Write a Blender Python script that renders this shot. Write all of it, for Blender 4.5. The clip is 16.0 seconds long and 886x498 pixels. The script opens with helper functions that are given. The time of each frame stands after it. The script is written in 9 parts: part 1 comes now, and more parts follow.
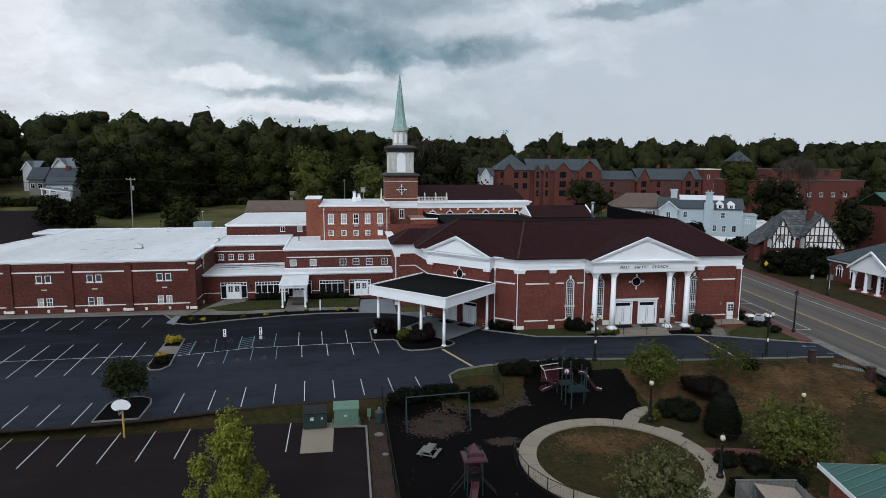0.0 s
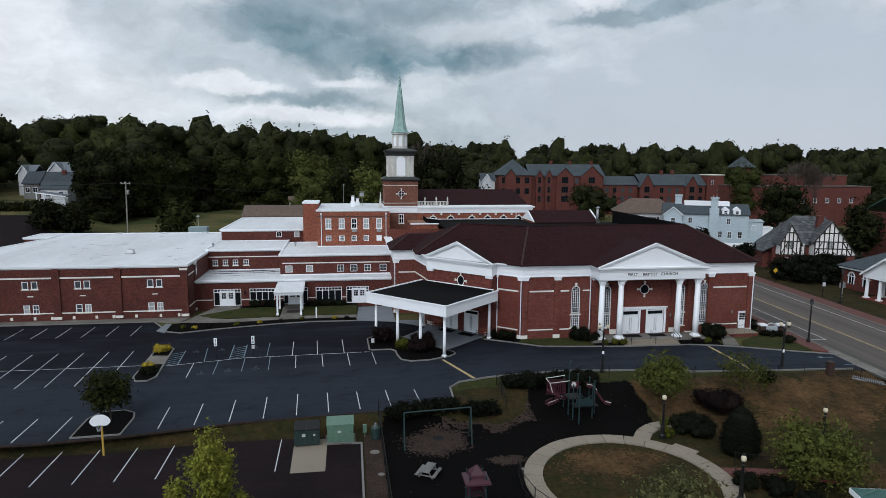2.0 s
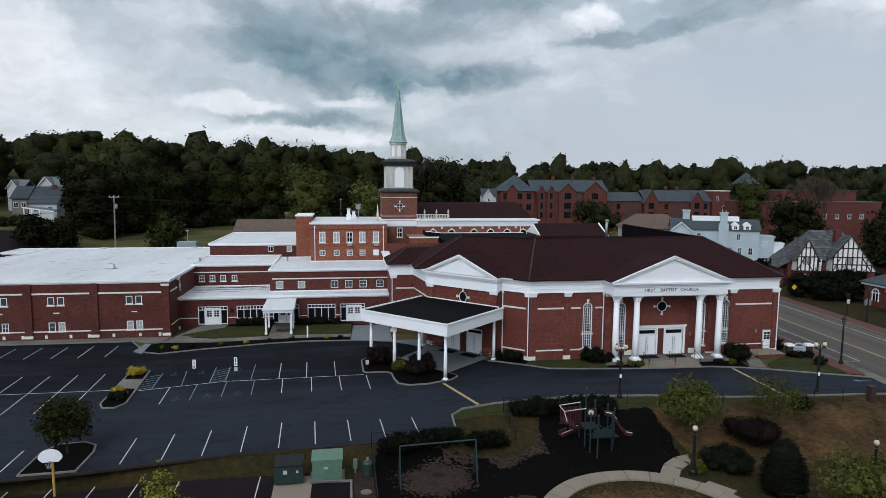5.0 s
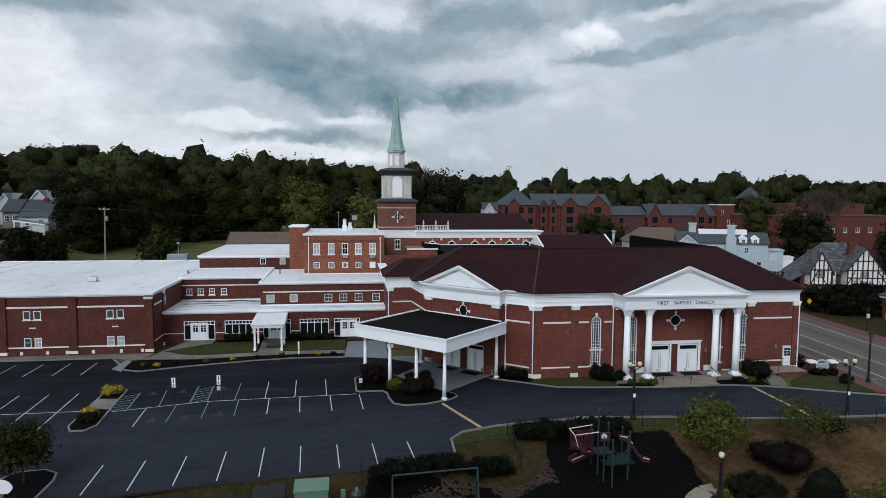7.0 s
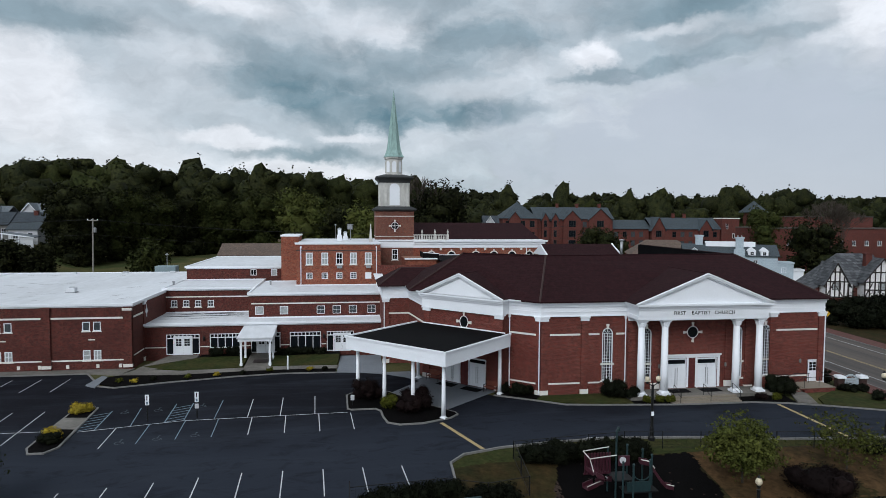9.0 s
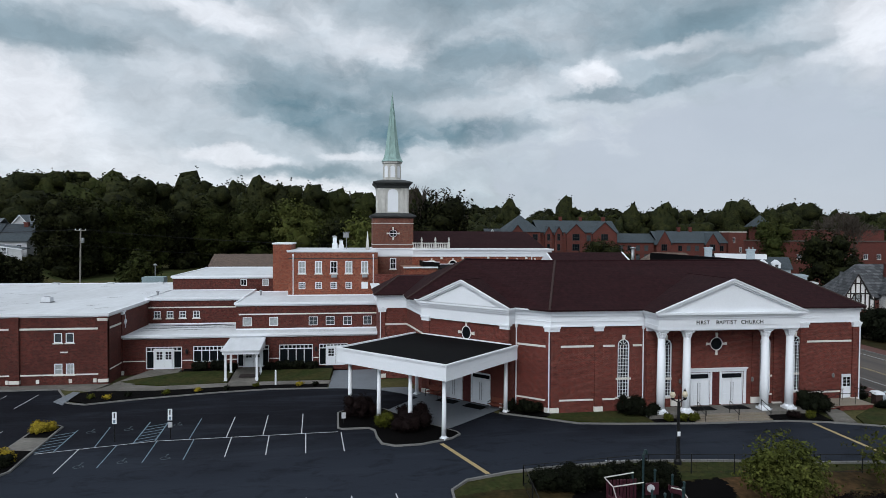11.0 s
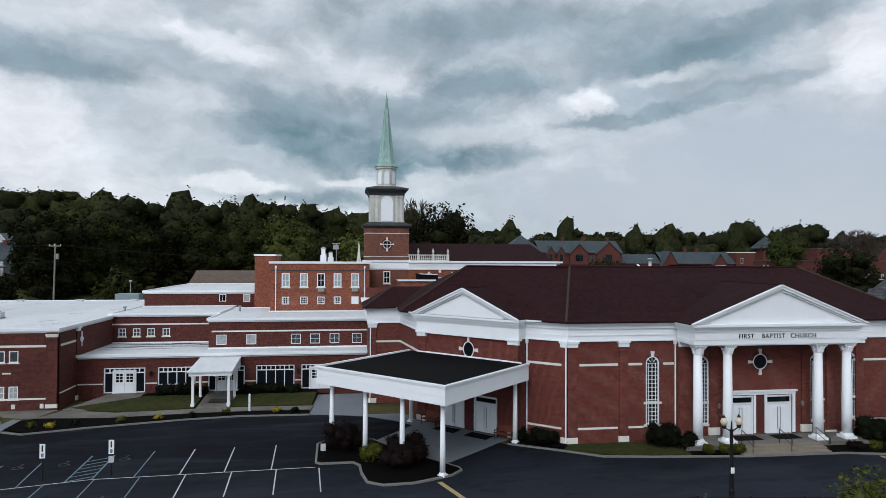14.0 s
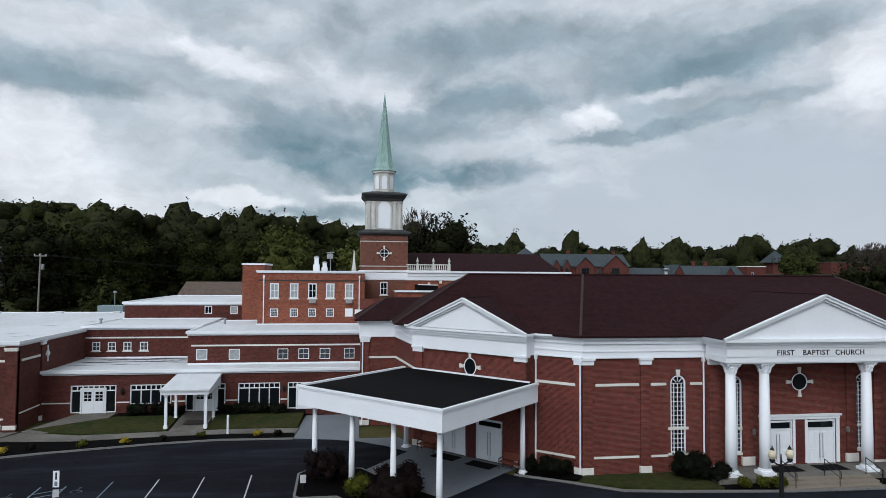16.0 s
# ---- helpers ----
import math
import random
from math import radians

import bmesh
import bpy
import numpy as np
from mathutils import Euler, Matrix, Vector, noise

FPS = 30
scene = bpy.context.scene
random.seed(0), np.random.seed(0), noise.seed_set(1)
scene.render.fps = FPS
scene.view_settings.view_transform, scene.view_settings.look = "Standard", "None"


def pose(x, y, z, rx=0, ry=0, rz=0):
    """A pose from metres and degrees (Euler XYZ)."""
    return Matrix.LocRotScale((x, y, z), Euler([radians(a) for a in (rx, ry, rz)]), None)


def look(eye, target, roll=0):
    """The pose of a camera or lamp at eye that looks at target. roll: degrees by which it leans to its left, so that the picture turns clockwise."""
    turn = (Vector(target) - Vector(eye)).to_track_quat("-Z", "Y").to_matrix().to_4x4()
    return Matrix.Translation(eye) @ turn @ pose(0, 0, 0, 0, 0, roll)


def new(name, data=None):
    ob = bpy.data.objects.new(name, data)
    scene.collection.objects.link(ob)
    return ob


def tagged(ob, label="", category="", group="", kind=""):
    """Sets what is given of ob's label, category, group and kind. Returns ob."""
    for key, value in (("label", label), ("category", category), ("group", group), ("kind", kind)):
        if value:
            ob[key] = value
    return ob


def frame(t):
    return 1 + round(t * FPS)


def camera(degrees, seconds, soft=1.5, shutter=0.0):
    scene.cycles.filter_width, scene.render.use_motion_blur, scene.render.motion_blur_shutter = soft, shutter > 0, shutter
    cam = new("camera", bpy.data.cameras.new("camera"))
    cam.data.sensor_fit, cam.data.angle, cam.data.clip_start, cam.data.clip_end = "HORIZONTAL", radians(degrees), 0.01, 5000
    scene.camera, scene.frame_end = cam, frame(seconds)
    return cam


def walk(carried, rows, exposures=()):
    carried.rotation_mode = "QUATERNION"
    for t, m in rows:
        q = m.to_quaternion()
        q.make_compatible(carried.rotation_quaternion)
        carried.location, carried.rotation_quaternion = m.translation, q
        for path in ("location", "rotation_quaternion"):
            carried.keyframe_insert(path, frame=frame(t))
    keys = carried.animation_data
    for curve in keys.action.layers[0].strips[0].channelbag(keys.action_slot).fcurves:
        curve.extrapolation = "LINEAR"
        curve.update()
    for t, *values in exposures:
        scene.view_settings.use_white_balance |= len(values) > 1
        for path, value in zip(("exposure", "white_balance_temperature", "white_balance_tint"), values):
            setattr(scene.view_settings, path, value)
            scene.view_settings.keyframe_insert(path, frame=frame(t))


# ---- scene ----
cam = camera(70.4, 16.0, soft=0.6)
PATH = [
    (0, (0.653, 0.999, 20.183), (2.120, 10.781, 18.710), 0.29),
    (0.5, (0.759, 1.606, 20.154), (2.223, 11.390, 18.692), 0.31),
    (1, (0.873, 2.255, 20.072), (2.334, 12.042, 18.631), 0.34),
    (1.5, (0.982, 2.947, 19.943), (2.440, 12.739, 18.530), 0.37),
    (2, (1.080, 3.685, 19.776), (2.536, 13.482, 18.397), 0.39),
    (2.5, (1.165, 4.469, 19.579), (2.622, 14.271, 18.240), 0.40),
    (3, (1.247, 5.295, 19.363), (2.707, 15.103, 18.068), 0.41),
    (3.5, (1.343, 6.146, 19.145), (2.806, 15.960, 17.898), 0.40),
    (4, (1.462, 7.010, 18.929), (2.925, 16.830, 17.733), 0.40),
    (6.5, (2.310, 11.568, 17.804), (3.760, 21.422, 16.916), 0.37),
    (7, (2.506, 12.534, 17.497), (3.953, 22.394, 16.677), 0.36),
    (7.5, (2.711, 13.516, 17.159), (4.154, 23.383, 16.410), 0.34),
    (8, (2.902, 14.529, 16.810), (4.344, 24.402, 16.132), 0.32),
    (8.5, (3.073, 15.582, 16.478), (4.516, 25.459, 15.867), 0.31),
    (9, (3.242, 16.660, 16.151), (4.685, 26.541, 15.606), 0.30),
    (11.5, (4.147, 22.322, 14.458), (5.568, 32.218, 14.253), 0.30),
    (12, (4.337, 23.489, 14.160), (5.758, 33.387, 14.018), 0.28),
    (12.5, (4.519, 24.669, 13.859), (5.942, 34.566, 13.782), 0.26),
    (13, (4.682, 25.856, 13.532), (6.112, 35.753, 13.527), 0.24),
    (13.5, (4.842, 27.048, 13.196), (6.280, 36.944, 13.267), 0.24),
    (14, (5.021, 28.247, 12.882), (6.462, 38.142, 13.028), 0.26),
    (14.5, (5.232, 29.448, 12.617), (6.669, 39.342, 12.834), 0.29),
    (15, (5.479, 30.646, 12.421), (6.904, 40.540, 12.705), 0.33),
    (15.5, (5.756, 31.834, 12.310), (7.161, 41.729, 12.651), 0.37),
    (16, (6.044, 33.002, 12.291), (7.425, 42.899, 12.676), 0.41),
]
walk(cam, [(t, look(eye, target, roll)) for t, eye, target, roll in PATH])

# ---- world and sun ----
world = bpy.data.worlds.new("sky")
scene.world = world
world.use_nodes = True


def sky_nodes():
    nt = world.node_tree
    nt.nodes.clear()
    N, L = nt.nodes.new, nt.links.new

    def math_node(op, a, b=None, c=None):
        n = N("ShaderNodeMath")
        n.operation = op
        for i, v in enumerate((a, b, c)):
            if v is None:
                continue
            if isinstance(v, (int, float)):
                n.inputs[i].default_value = v
            else:
                L(v, n.inputs[i])
        return n.outputs[0]

    def vec(op, a, b):
        n = N("ShaderNodeVectorMath")
        n.operation = op
        for i, v in enumerate((a, b)):
            if isinstance(v, tuple):
                n.inputs[i].default_value = v
            else:
                L(v, n.inputs[i])
        return n.outputs["Value"] if op == "LENGTH" else n.outputs[0]

    def mix(f, a, b):
        n = N("ShaderNodeMix")
        n.data_type = "RGBA"
        L(f, n.inputs[0])
        for i, v in ((6, a), (7, b)):
            if isinstance(v, tuple):
                n.inputs[i].default_value = (*v, 1)
            else:
                L(v, n.inputs[i])
        return n.outputs[2]

    sky = N("ShaderNodeTexSky")
    sky.sky_type, sky.sun_disc = "NISHITA", False
    sky.sun_elevation, sky.sun_rotation = radians(SUN_UP), radians(SUN_ROUND)
    clear = N("ShaderNodeVectorMath")
    clear.operation = "SCALE"
    L(sky.outputs[0], clear.inputs[0])
    clear.inputs["Scale"].default_value = 0.09

    # heading and height of the view, in degrees, for the layout of the clouds
    tc = N("ShaderNodeTexCoord")
    sep = N("ShaderNodeSeparateXYZ")
    L(tc.outputs["Generated"], sep.inputs[0])
    az = math_node("MULTIPLY", math_node("ARCTAN2", sep.outputs[0], sep.outputs[1]), 57.2958)
    el = math_node("MULTIPLY", math_node("ARCSINE", sep.outputs[2]), 57.2958)
    comb = N("ShaderNodeCombineXYZ")
    L(az, comb.inputs[0])
    L(el, comb.inputs[1])
    place = comb.outputs[0]

    def noise_tex(scale, detail, rough, at, stretch):
        n = N("ShaderNodeTexNoise")
        n.inputs["Scale"].default_value, n.inputs["Detail"].default_value, n.inputs["Roughness"].default_value = scale, detail, rough
        L(vec("MULTIPLY", at, stretch), n.inputs["Vector"])
        return n

    # the air is swirled before the cloud banks are laid into it
    swirl = noise_tex(0.1, 4, 0.5, place, (0.8, 1.0, 1.0))
    bent = vec("ADD", place, vec("MULTIPLY", vec("SUBTRACT", swirl.outputs["Color"], (0.5, 0.5, 0.5)), (4.2, 2.0, 0.0)))
    curl = noise_tex(0.42, 8, 0.6, place, (0.75, 1.0, 1.0))
    bent = vec("ADD", bent, vec("MULTIPLY", vec("SUBTRACT", curl.outputs["Color"], (0.5, 0.5, 0.5)), (3.4, 2.6, 0.0)))
    fine = noise_tex(0.085, 5, 0.52, bent, (0.5, 1.1, 1.0))
    # ragged rims: the edge of every bank wanders with a fine billow
    billow = noise_tex(0.33, 9, 0.62, bent, (0.6, 1.15, 1.0))
    fray = math_node("MULTIPLY", math_node("SUBTRACT", billow.outputs["Fac"], 0.5), 1.4)

    def bank(x, y, sx, sy, hard=0.25, tilt=0.0):
        d = vec("SUBTRACT", bent, (x, y, 0.0))
        if tilt:
            r = N("ShaderNodeVectorRotate")
            r.rotation_type = "Z_AXIS"
            L(d, r.inputs["Vector"])
            r.inputs["Angle"].default_value = radians(-tilt)
            d = r.outputs[0]
        d = vec("MULTIPLY", d, (1 / sx, 1 / sy, 0.0))
        n = N("ShaderNodeMapRange")
        n.interpolation_type = "SMOOTHSTEP"
        L(math_node("ADD", vec("LENGTH", d, (0, 0, 0)), fray), n.inputs[0])
        n.inputs["From Min"].default_value, n.inputs["From Max"].default_value = 1.35, hard
        n.inputs["To Min"].default_value, n.inputs["To Max"].default_value = 0.0, 1.0
        return n.outputs[0]

    WHITE, PALE, GREY, TEAL, LOW = CLOUDS
    # thin bright layer, greyer in patches
    patch = N("ShaderNodeMapRange")
    L(fine.outputs["Fac"], patch.inputs[0])
    patch.inputs["From Min"].default_value, patch.inputs["From Max"].default_value = 0.36, 0.64
    col = mix(patch.outputs[0], tuple(0.35 * a + 0.65 * b for a, b in zip(GREY, PALE)), tuple(0.75 * a + 0.25 * b for a, b in zip(WHITE, PALE)))
    for x, y, sx, sy, hard, tilt, tint, much in BANKS:
        col = mix(math_node("MULTIPLY", bank(x, y, sx, sy, hard, tilt), much), col, {"w": WHITE, "p": PALE, "g": GREY, "t": TEAL}[tint])
    # small soft detail over everything
    rag = noise_tex(0.3, 8, 0.6, bent, (0.7, 1.3, 1.0))
    m = N("ShaderNodeMapRange")
    L(rag.outputs["Fac"], m.inputs[0])
    m.inputs["From Min"].default_value, m.inputs["From Max"].default_value = 0.3, 0.7
    m.inputs["To Min"].default_value, m.inputs["To Max"].default_value = 0.84, 1.16
    s = N("ShaderNodeVectorMath")
    s.operation = "SCALE"
    L(col, s.inputs[0])
    L(m.outputs[0], s.inputs["Scale"])
    # thinner, far brighter cloud round the hidden sun, behind the camera
    glow = math_node("MULTIPLY", bank(SUN_ROUND - 360.0, SUN_UP, 80, 38, 0.1), GLOW)
    bright = N("ShaderNodeVectorMath")
    bright.operation = "SCALE"
    L(s.outputs[0], bright.inputs[0])
    L(math_node("ADD", glow, 1.0), bright.inputs["Scale"])
    s = bright
    # the even, rain-veiled quarter
    veil = math_node("MULTIPLY", bank(37, 3.5, 22, 7.6, 0.75), 0.92)
    even = mix(veil, s.outputs[0], LOW)
    cover = N("ShaderNodeMix")
    cover.data_type = "RGBA"
    cover.inputs[0].default_value = 0.93
    L(clear.outputs[0], cover.inputs[6])
    L(even, cover.inputs[7])
    bg = N("ShaderNodeBackground")
    L(cover.outputs[2], bg.inputs[0])
    bg.inputs[1].default_value = SKY_STRENGTH
    out = N("ShaderNodeOutputWorld")
    L(bg.outputs[0], out.inputs[0])


SUN_UP, SUN_ROUND, SKY_STRENGTH, GLOW = 40.0, 205.0, 1.0, 2.6
# white, pale, grey, teal and rain-veil cloud colours
CLOUDS = ((0.85, 0.885, 0.95), (0.475, 0.556, 0.627), (0.235, 0.328, 0.388), (0.075, 0.185, 0.245), (0.51, 0.57, 0.66))
# heading, height, half-width, half-height (degrees), hardness, tilt, tint, strength
BANKS = (
    (-26.5, 18.4, 6.0, 1.9, 0.5, 0, "w", 0.50),
    (-25.2, 9.6, 4.7, 3.8, 0.55, 0, "w", 0.90),
    (-11.7, 17.8, 5.1, 1.5, 0.5, -12, "w", 0.85),
    (-18.4, 19.1, 4.6, 1.7, 0.4, 0, "w", 0.45),
    (-15.6, 9.7, 5.2, 2.8, 0.4, 0, "p", 0.30),
    (-24.2, 14.6, 7.1, 1.2, 0.4, -4, "g", 0.80),
    (-10.6, 14.7, 9.2, 2.1, 0.3, -12, "g", 0.30),
    (-3.2, 12.3, 7.6, 2.8, 0.25, -10, "t", 0.50),
    (-0.8, 9.3, 6.2, 2.0, 0.3, -6, "t", 0.62),
    (5.2, 9.6, 5.6, 1.6, 0.3, -4, "t", 0.45),
    (-7.4, 10.6, 5.3, 1.5, 0.4, -8, "t", 0.50),
    (3.6, 19.4, 10.3, 2.8, 0.3, -6, "g", 0.60),
    (15.0, 20.8, 10.2, 2.1, 0.3, 0, "g", 0.65),
    (11.4, 15.4, 7.2, 1.8, 0.35, 4, "t", 0.55),
    (8.0, 11.6, 8.5, 3.6, 0.3, 0, "g", 0.65),
    (3.7, 13.4, 4.6, 2.0, 0.3, 0, "g", 0.60),
    (10.9, 11.1, 5.7, 1.0, 0.4, 4, "w", 0.35),
    (10.6, 8.7, 7.4, 1.1, 0.3, 2, "t", 0.68),
    (3.2, 8.1, 3.1, 1.0, 0.4, 0, "t", 0.60),
    (30.5, 17.4, 9.0, 2.2, 0.3, 4, "g", 0.75),
    (31.5, 16.9, 6.0, 1.1, 0.3, 4, "t", 0.35),
    (37.3, 19.2, 6.8, 1.8, 0.3, 4, "g", 0.60),
    (25.0, 20.1, 6.7, 1.8, 0.3, 0, "g", 0.45),
    (21.1, 13.9, 2.6, 1.2, 0.6, 10, "w", 0.95),
    (28.2, 15.3, 3.7, 0.6, 0.4, 6, "w", 0.50),
    (25.4, 12.4, 8.9, 0.6, 0.45, 5, "g", 0.75),
    (34.4, 14.0, 6.3, 0.7, 0.4, 6, "g", 0.55),
    (42.5, 14.4, 2.1, 3.2, 0.5, 20, "w", 0.95),
    (39.9, 13.6, 2.6, 0.9, 0.4, 10, "w", 0.50),
    (-3.6, 5.4, 6.4, 0.7, 0.3, -3, "t", 0.50),
    (-9.7, 6.4, 5.2, 0.7, 0.5, -4, "w", 0.85),
    (-0.4, 6.9, 3.0, 0.5, 0.5, 0, "w", 0.70),
    (-3.3, 3.9, 7.9, 0.8, 0.5, -3, "w", 0.90),
    (11.0, 4.9, 6.2, 1.5, 0.4, 0, "p", 0.40),
    (0.0, 45.0, 80.0, 14.0, 0.2, 0, "p", 0.60),
)
sky_nodes()

sun = new("sun", bpy.data.lights.new("sun", "SUN"))
sun.data.energy, sun.data.angle, sun.data.color = 1.1, radians(25), (1.0, 0.985, 0.98)
_a, _e = radians(SUN_ROUND), radians(SUN_UP)
sun.matrix_world = look((math.sin(_a) * math.cos(_e) * 100, math.cos(_a) * math.cos(_e) * 100, math.sin(_e) * 100), (0, 0, 0))

# ---- materials ----


def material(name, base, rough=0.7, metal=0.0, spec=0.5):
    m = bpy.data.materials.new(name)
    m.use_nodes = True
    p = m.node_tree.nodes["Principled BSDF"]
    p.inputs["Base Color"].default_value = (*base, 1)
    p.inputs["Roughness"].default_value, p.inputs["Metallic"].default_value = rough, metal
    p.inputs["Specular IOR Level"].default_value = spec
    return m


def surface(name, base, other, scale=1.0, fine=14.0, rough=0.75, metal=0.0, bump=0.2, stain=0.5, spec=0.4, stretch=(1, 1, 1), island=0.0, grain=0.25):
    """Two-scale mottled surface: broad stains of another tint, and fine grain in tint and relief."""
    m = material(name, base, rough, metal, spec)
    nt = m.node_tree
    p = nt.nodes["Principled BSDF"]
    N, L = nt.nodes.new, nt.links.new
    tc = N("ShaderNodeTexCoord")
    mp = N("ShaderNodeMapping")
    mp.inputs["Scale"].default_value = stretch
    L(tc.outputs["Object"], mp.inputs["Vector"])
    a, b = N("ShaderNodeTexNoise"), N("ShaderNodeTexNoise")
    for n, s, d in ((a, scale, 5), (b, fine, 3)):
        n.inputs["Scale"].default_value, n.inputs["Detail"].default_value, n.inputs["Roughness"].default_value = s, d, 0.62
        L(mp.outputs[0], n.inputs["Vector"])
    r = N("ShaderNodeMapRange")
    L(a.outputs["Fac"], r.inputs[0])
    r.inputs["From Min"].default_value, r.inputs["From Max"].default_value = 0.38, 0.66
    r.inputs["To Max"].default_value = stain
    mix = N("ShaderNodeMix")
    mix.data_type = "RGBA"
    L(r.outputs[0], mix.inputs[0])
    mix.inputs[6].default_value, mix.inputs[7].default_value = (*base, 1), (*other, 1)
    g = N("ShaderNodeMapRange")
    L(b.outputs["Fac"], g.inputs[0])
    g.inputs["From Min"].default_value, g.inputs["From Max"].default_value = 0.25, 0.75
    g.inputs["To Min"].default_value, g.inputs["To Max"].default_value = 1 - grain, 1 + grain
    value = g.outputs[0]
    if island:
        geo = N("ShaderNodeNewGeometry")
        oi = N("ShaderNodeObjectInfo")
        w = N("ShaderNodeMath")
        w.operation = "ADD"
        L(geo.outputs["Random Per Island"], w.inputs[0])
        L(oi.outputs["Random"], w.inputs[1])
        k = N("ShaderNodeMapRange")
        L(w.outputs[0], k.inputs[0])
        k.inputs["From Max"].default_value = 2.0
        k.inputs["To Min"].default_value, k.inputs["To Max"].default_value = 1 - island, 1 + island
        t = N("ShaderNodeMath")
        t.operation = "MULTIPLY"
        L(value, t.inputs[0])
        L(k.outputs[0], t.inputs[1])
        value = t.outputs[0]
    sc = N("ShaderNodeVectorMath")
    sc.operation = "SCALE"
    L(mix.outputs[2], sc.inputs[0])
    L(value, sc.inputs["Scale"])
    L(sc.outputs[0], p.inputs["Base Color"])
    if bump:
        bp = N("ShaderNodeBump")
        bp.inputs["Strength"].default_value, bp.inputs["Distance"].default_value = bump, 0.02
        L(b.outputs["Fac"], bp.inputs["Height"])
        L(bp.outputs[0], p.inputs["Normal"])
    return m


def brickwork(name, c1, c2, mortar, grime, shade=0.5):
    m = material(name, c1, 0.85, 0.0, 0.3)
    nt = m.node_tree
    p = nt.nodes["Principled BSDF"]
    N, L = nt.nodes.new, nt.links.new
    tc, sp, cb = N("ShaderNodeTexCoord"), N("ShaderNodeSeparateXYZ"), N("ShaderNodeCombineXYZ")
    L(tc.outputs["Object"], sp.inputs[0])
    ad = N("ShaderNodeMath")
    L(sp.outputs[0], ad.inputs[0])
    L(sp.outputs[1], ad.inputs[1])
    L(ad.outputs[0], cb.inputs[0])
    L(sp.outputs[2], cb.inputs[1])
    br = N("ShaderNodeTexBrick")
    L(cb.outputs[0], br.inputs["Vector"])
    for key, v in (("Color1", c1), ("Color2", c2), ("Mortar", mortar)):
        br.inputs[key].default_value = (*v, 1)
    for key, v in (("Scale", 1.0), ("Mortar Size", 0.008), ("Brick Width", 0.215), ("Row Height", 0.073), ("Bias", -0.1)):
        br.inputs[key].default_value = v
    br.squash, br.squash_frequency = 0.5, 6
    a, b = N("ShaderNodeTexNoise"), N("ShaderNodeTexNoise")
    for n, s, d in ((a, 0.35, 6), (b, 3.0, 5)):
        n.inputs["Scale"].default_value, n.inputs["Detail"].default_value = s, d
        L(tc.outputs["Object"], n.inputs["Vector"])
    r = N("ShaderNodeMapRange")
    L(a.outputs["Fac"], r.inputs[0])
    r.inputs["From Min"].default_value, r.inputs["From Max"].default_value, r.inputs["To Max"].default_value = 0.4, 0.7, shade
    mix = N("ShaderNodeMix")
    mix.data_type = "RGBA"
    L(r.outputs[0], mix.inputs[0])
    L(br.outputs["Color"], mix.inputs[6])
    mix.inputs[7].default_value = (*grime, 1)
    g = N("ShaderNodeMapRange")
    L(b.outputs["Fac"], g.inputs[0])
    g.inputs["From Min"].default_value, g.inputs["From Max"].default_value = 0.25, 0.75
    g.inputs["To Min"].default_value, g.inputs["To Max"].default_value = 0.72, 1.28
    sc = N("ShaderNodeVectorMath")
    sc.operation = "SCALE"
    L(mix.outputs[2], sc.inputs[0])
    L(g.outputs[0], sc.inputs["Scale"])
    L(sc.outputs[0], p.inputs["Base Color"])
    bp = N("ShaderNodeBump")
    bp.inputs["Strength"].default_value, bp.inputs["Distance"].default_value = 0.5, 0.012
    bp.invert = True
    L(br.outputs["Fac"], bp.inputs["Height"])
    L(bp.outputs[0], p.inputs["Normal"])
    return m


def courses(name, c1, c2, joint, width, row, rough=0.9, streak=(0.5, 0.5, 0.5)):
    """Shingles or boards in courses, laid along x + y and up the slope."""
    m = brickwork(name, c1, c2, joint, streak, 0.35)
    br = [n for n in m.node_tree.nodes if n.type == "TEX_BRICK"][0]
    br.inputs["Brick Width"].default_value, br.inputs["Row Height"].default_value = width, row
    br.inputs["Mortar Size"].default_value = row * 0.07
    m.node_tree.nodes["Principled BSDF"].inputs["Roughness"].default_value = rough
    if max(c1) > 0.3:
        tone = [n for n in m.node_tree.nodes if n.type == "MAP_RANGE"][-1]
        tone.inputs["To Min"].default_value, tone.inputs["To Max"].default_value = 0.93, 1.07
    return m


BRICK = brickwork("red_brick", (0.142, 0.0228, 0.0152), (0.042, 0.0072, 0.0054), (0.19, 0.092, 0.072), (0.07639, 0.01416, 0.0104), 0.45)
WING_BRICK = brickwork("dark_red_wing_brick", (0.102, 0.0172, 0.012), (0.031, 0.0056, 0.0043), (0.11, 0.052, 0.04), (0.03641, 0.008454, 0.006772), 0.45)
PIER_BRICK = brickwork("dull_brown_pier_brick", (0.042, 0.0182, 0.014), (0.028, 0.0126, 0.0105), (0.042, 0.0315, 0.028), (0.021, 0.0112, 0.0091), 0.5)
OLD_BRICK = brickwork("old_orange_brick", (0.2702, 0.06155, 0.0301), (0.1026, 0.02287, 0.013), (0.2529, 0.139, 0.09405), (0.1196, 0.03177, 0.01957), 0.5)
TOWER_BRICK = brickwork("weathered_tower_brick", (0.17, 0.0493, 0.0289), (0.1105, 0.034, 0.0221), (0.17, 0.1105, 0.085), (0.0765, 0.02975, 0.02295), 0.6)
FAR_BRICK = brickwork("campus_brick", (0.112, 0.02601, 0.01878), (0.07948, 0.01878, 0.01445), (0.09392, 0.04335, 0.03613), (0.06141, 0.01878, 0.01445), 0.5)
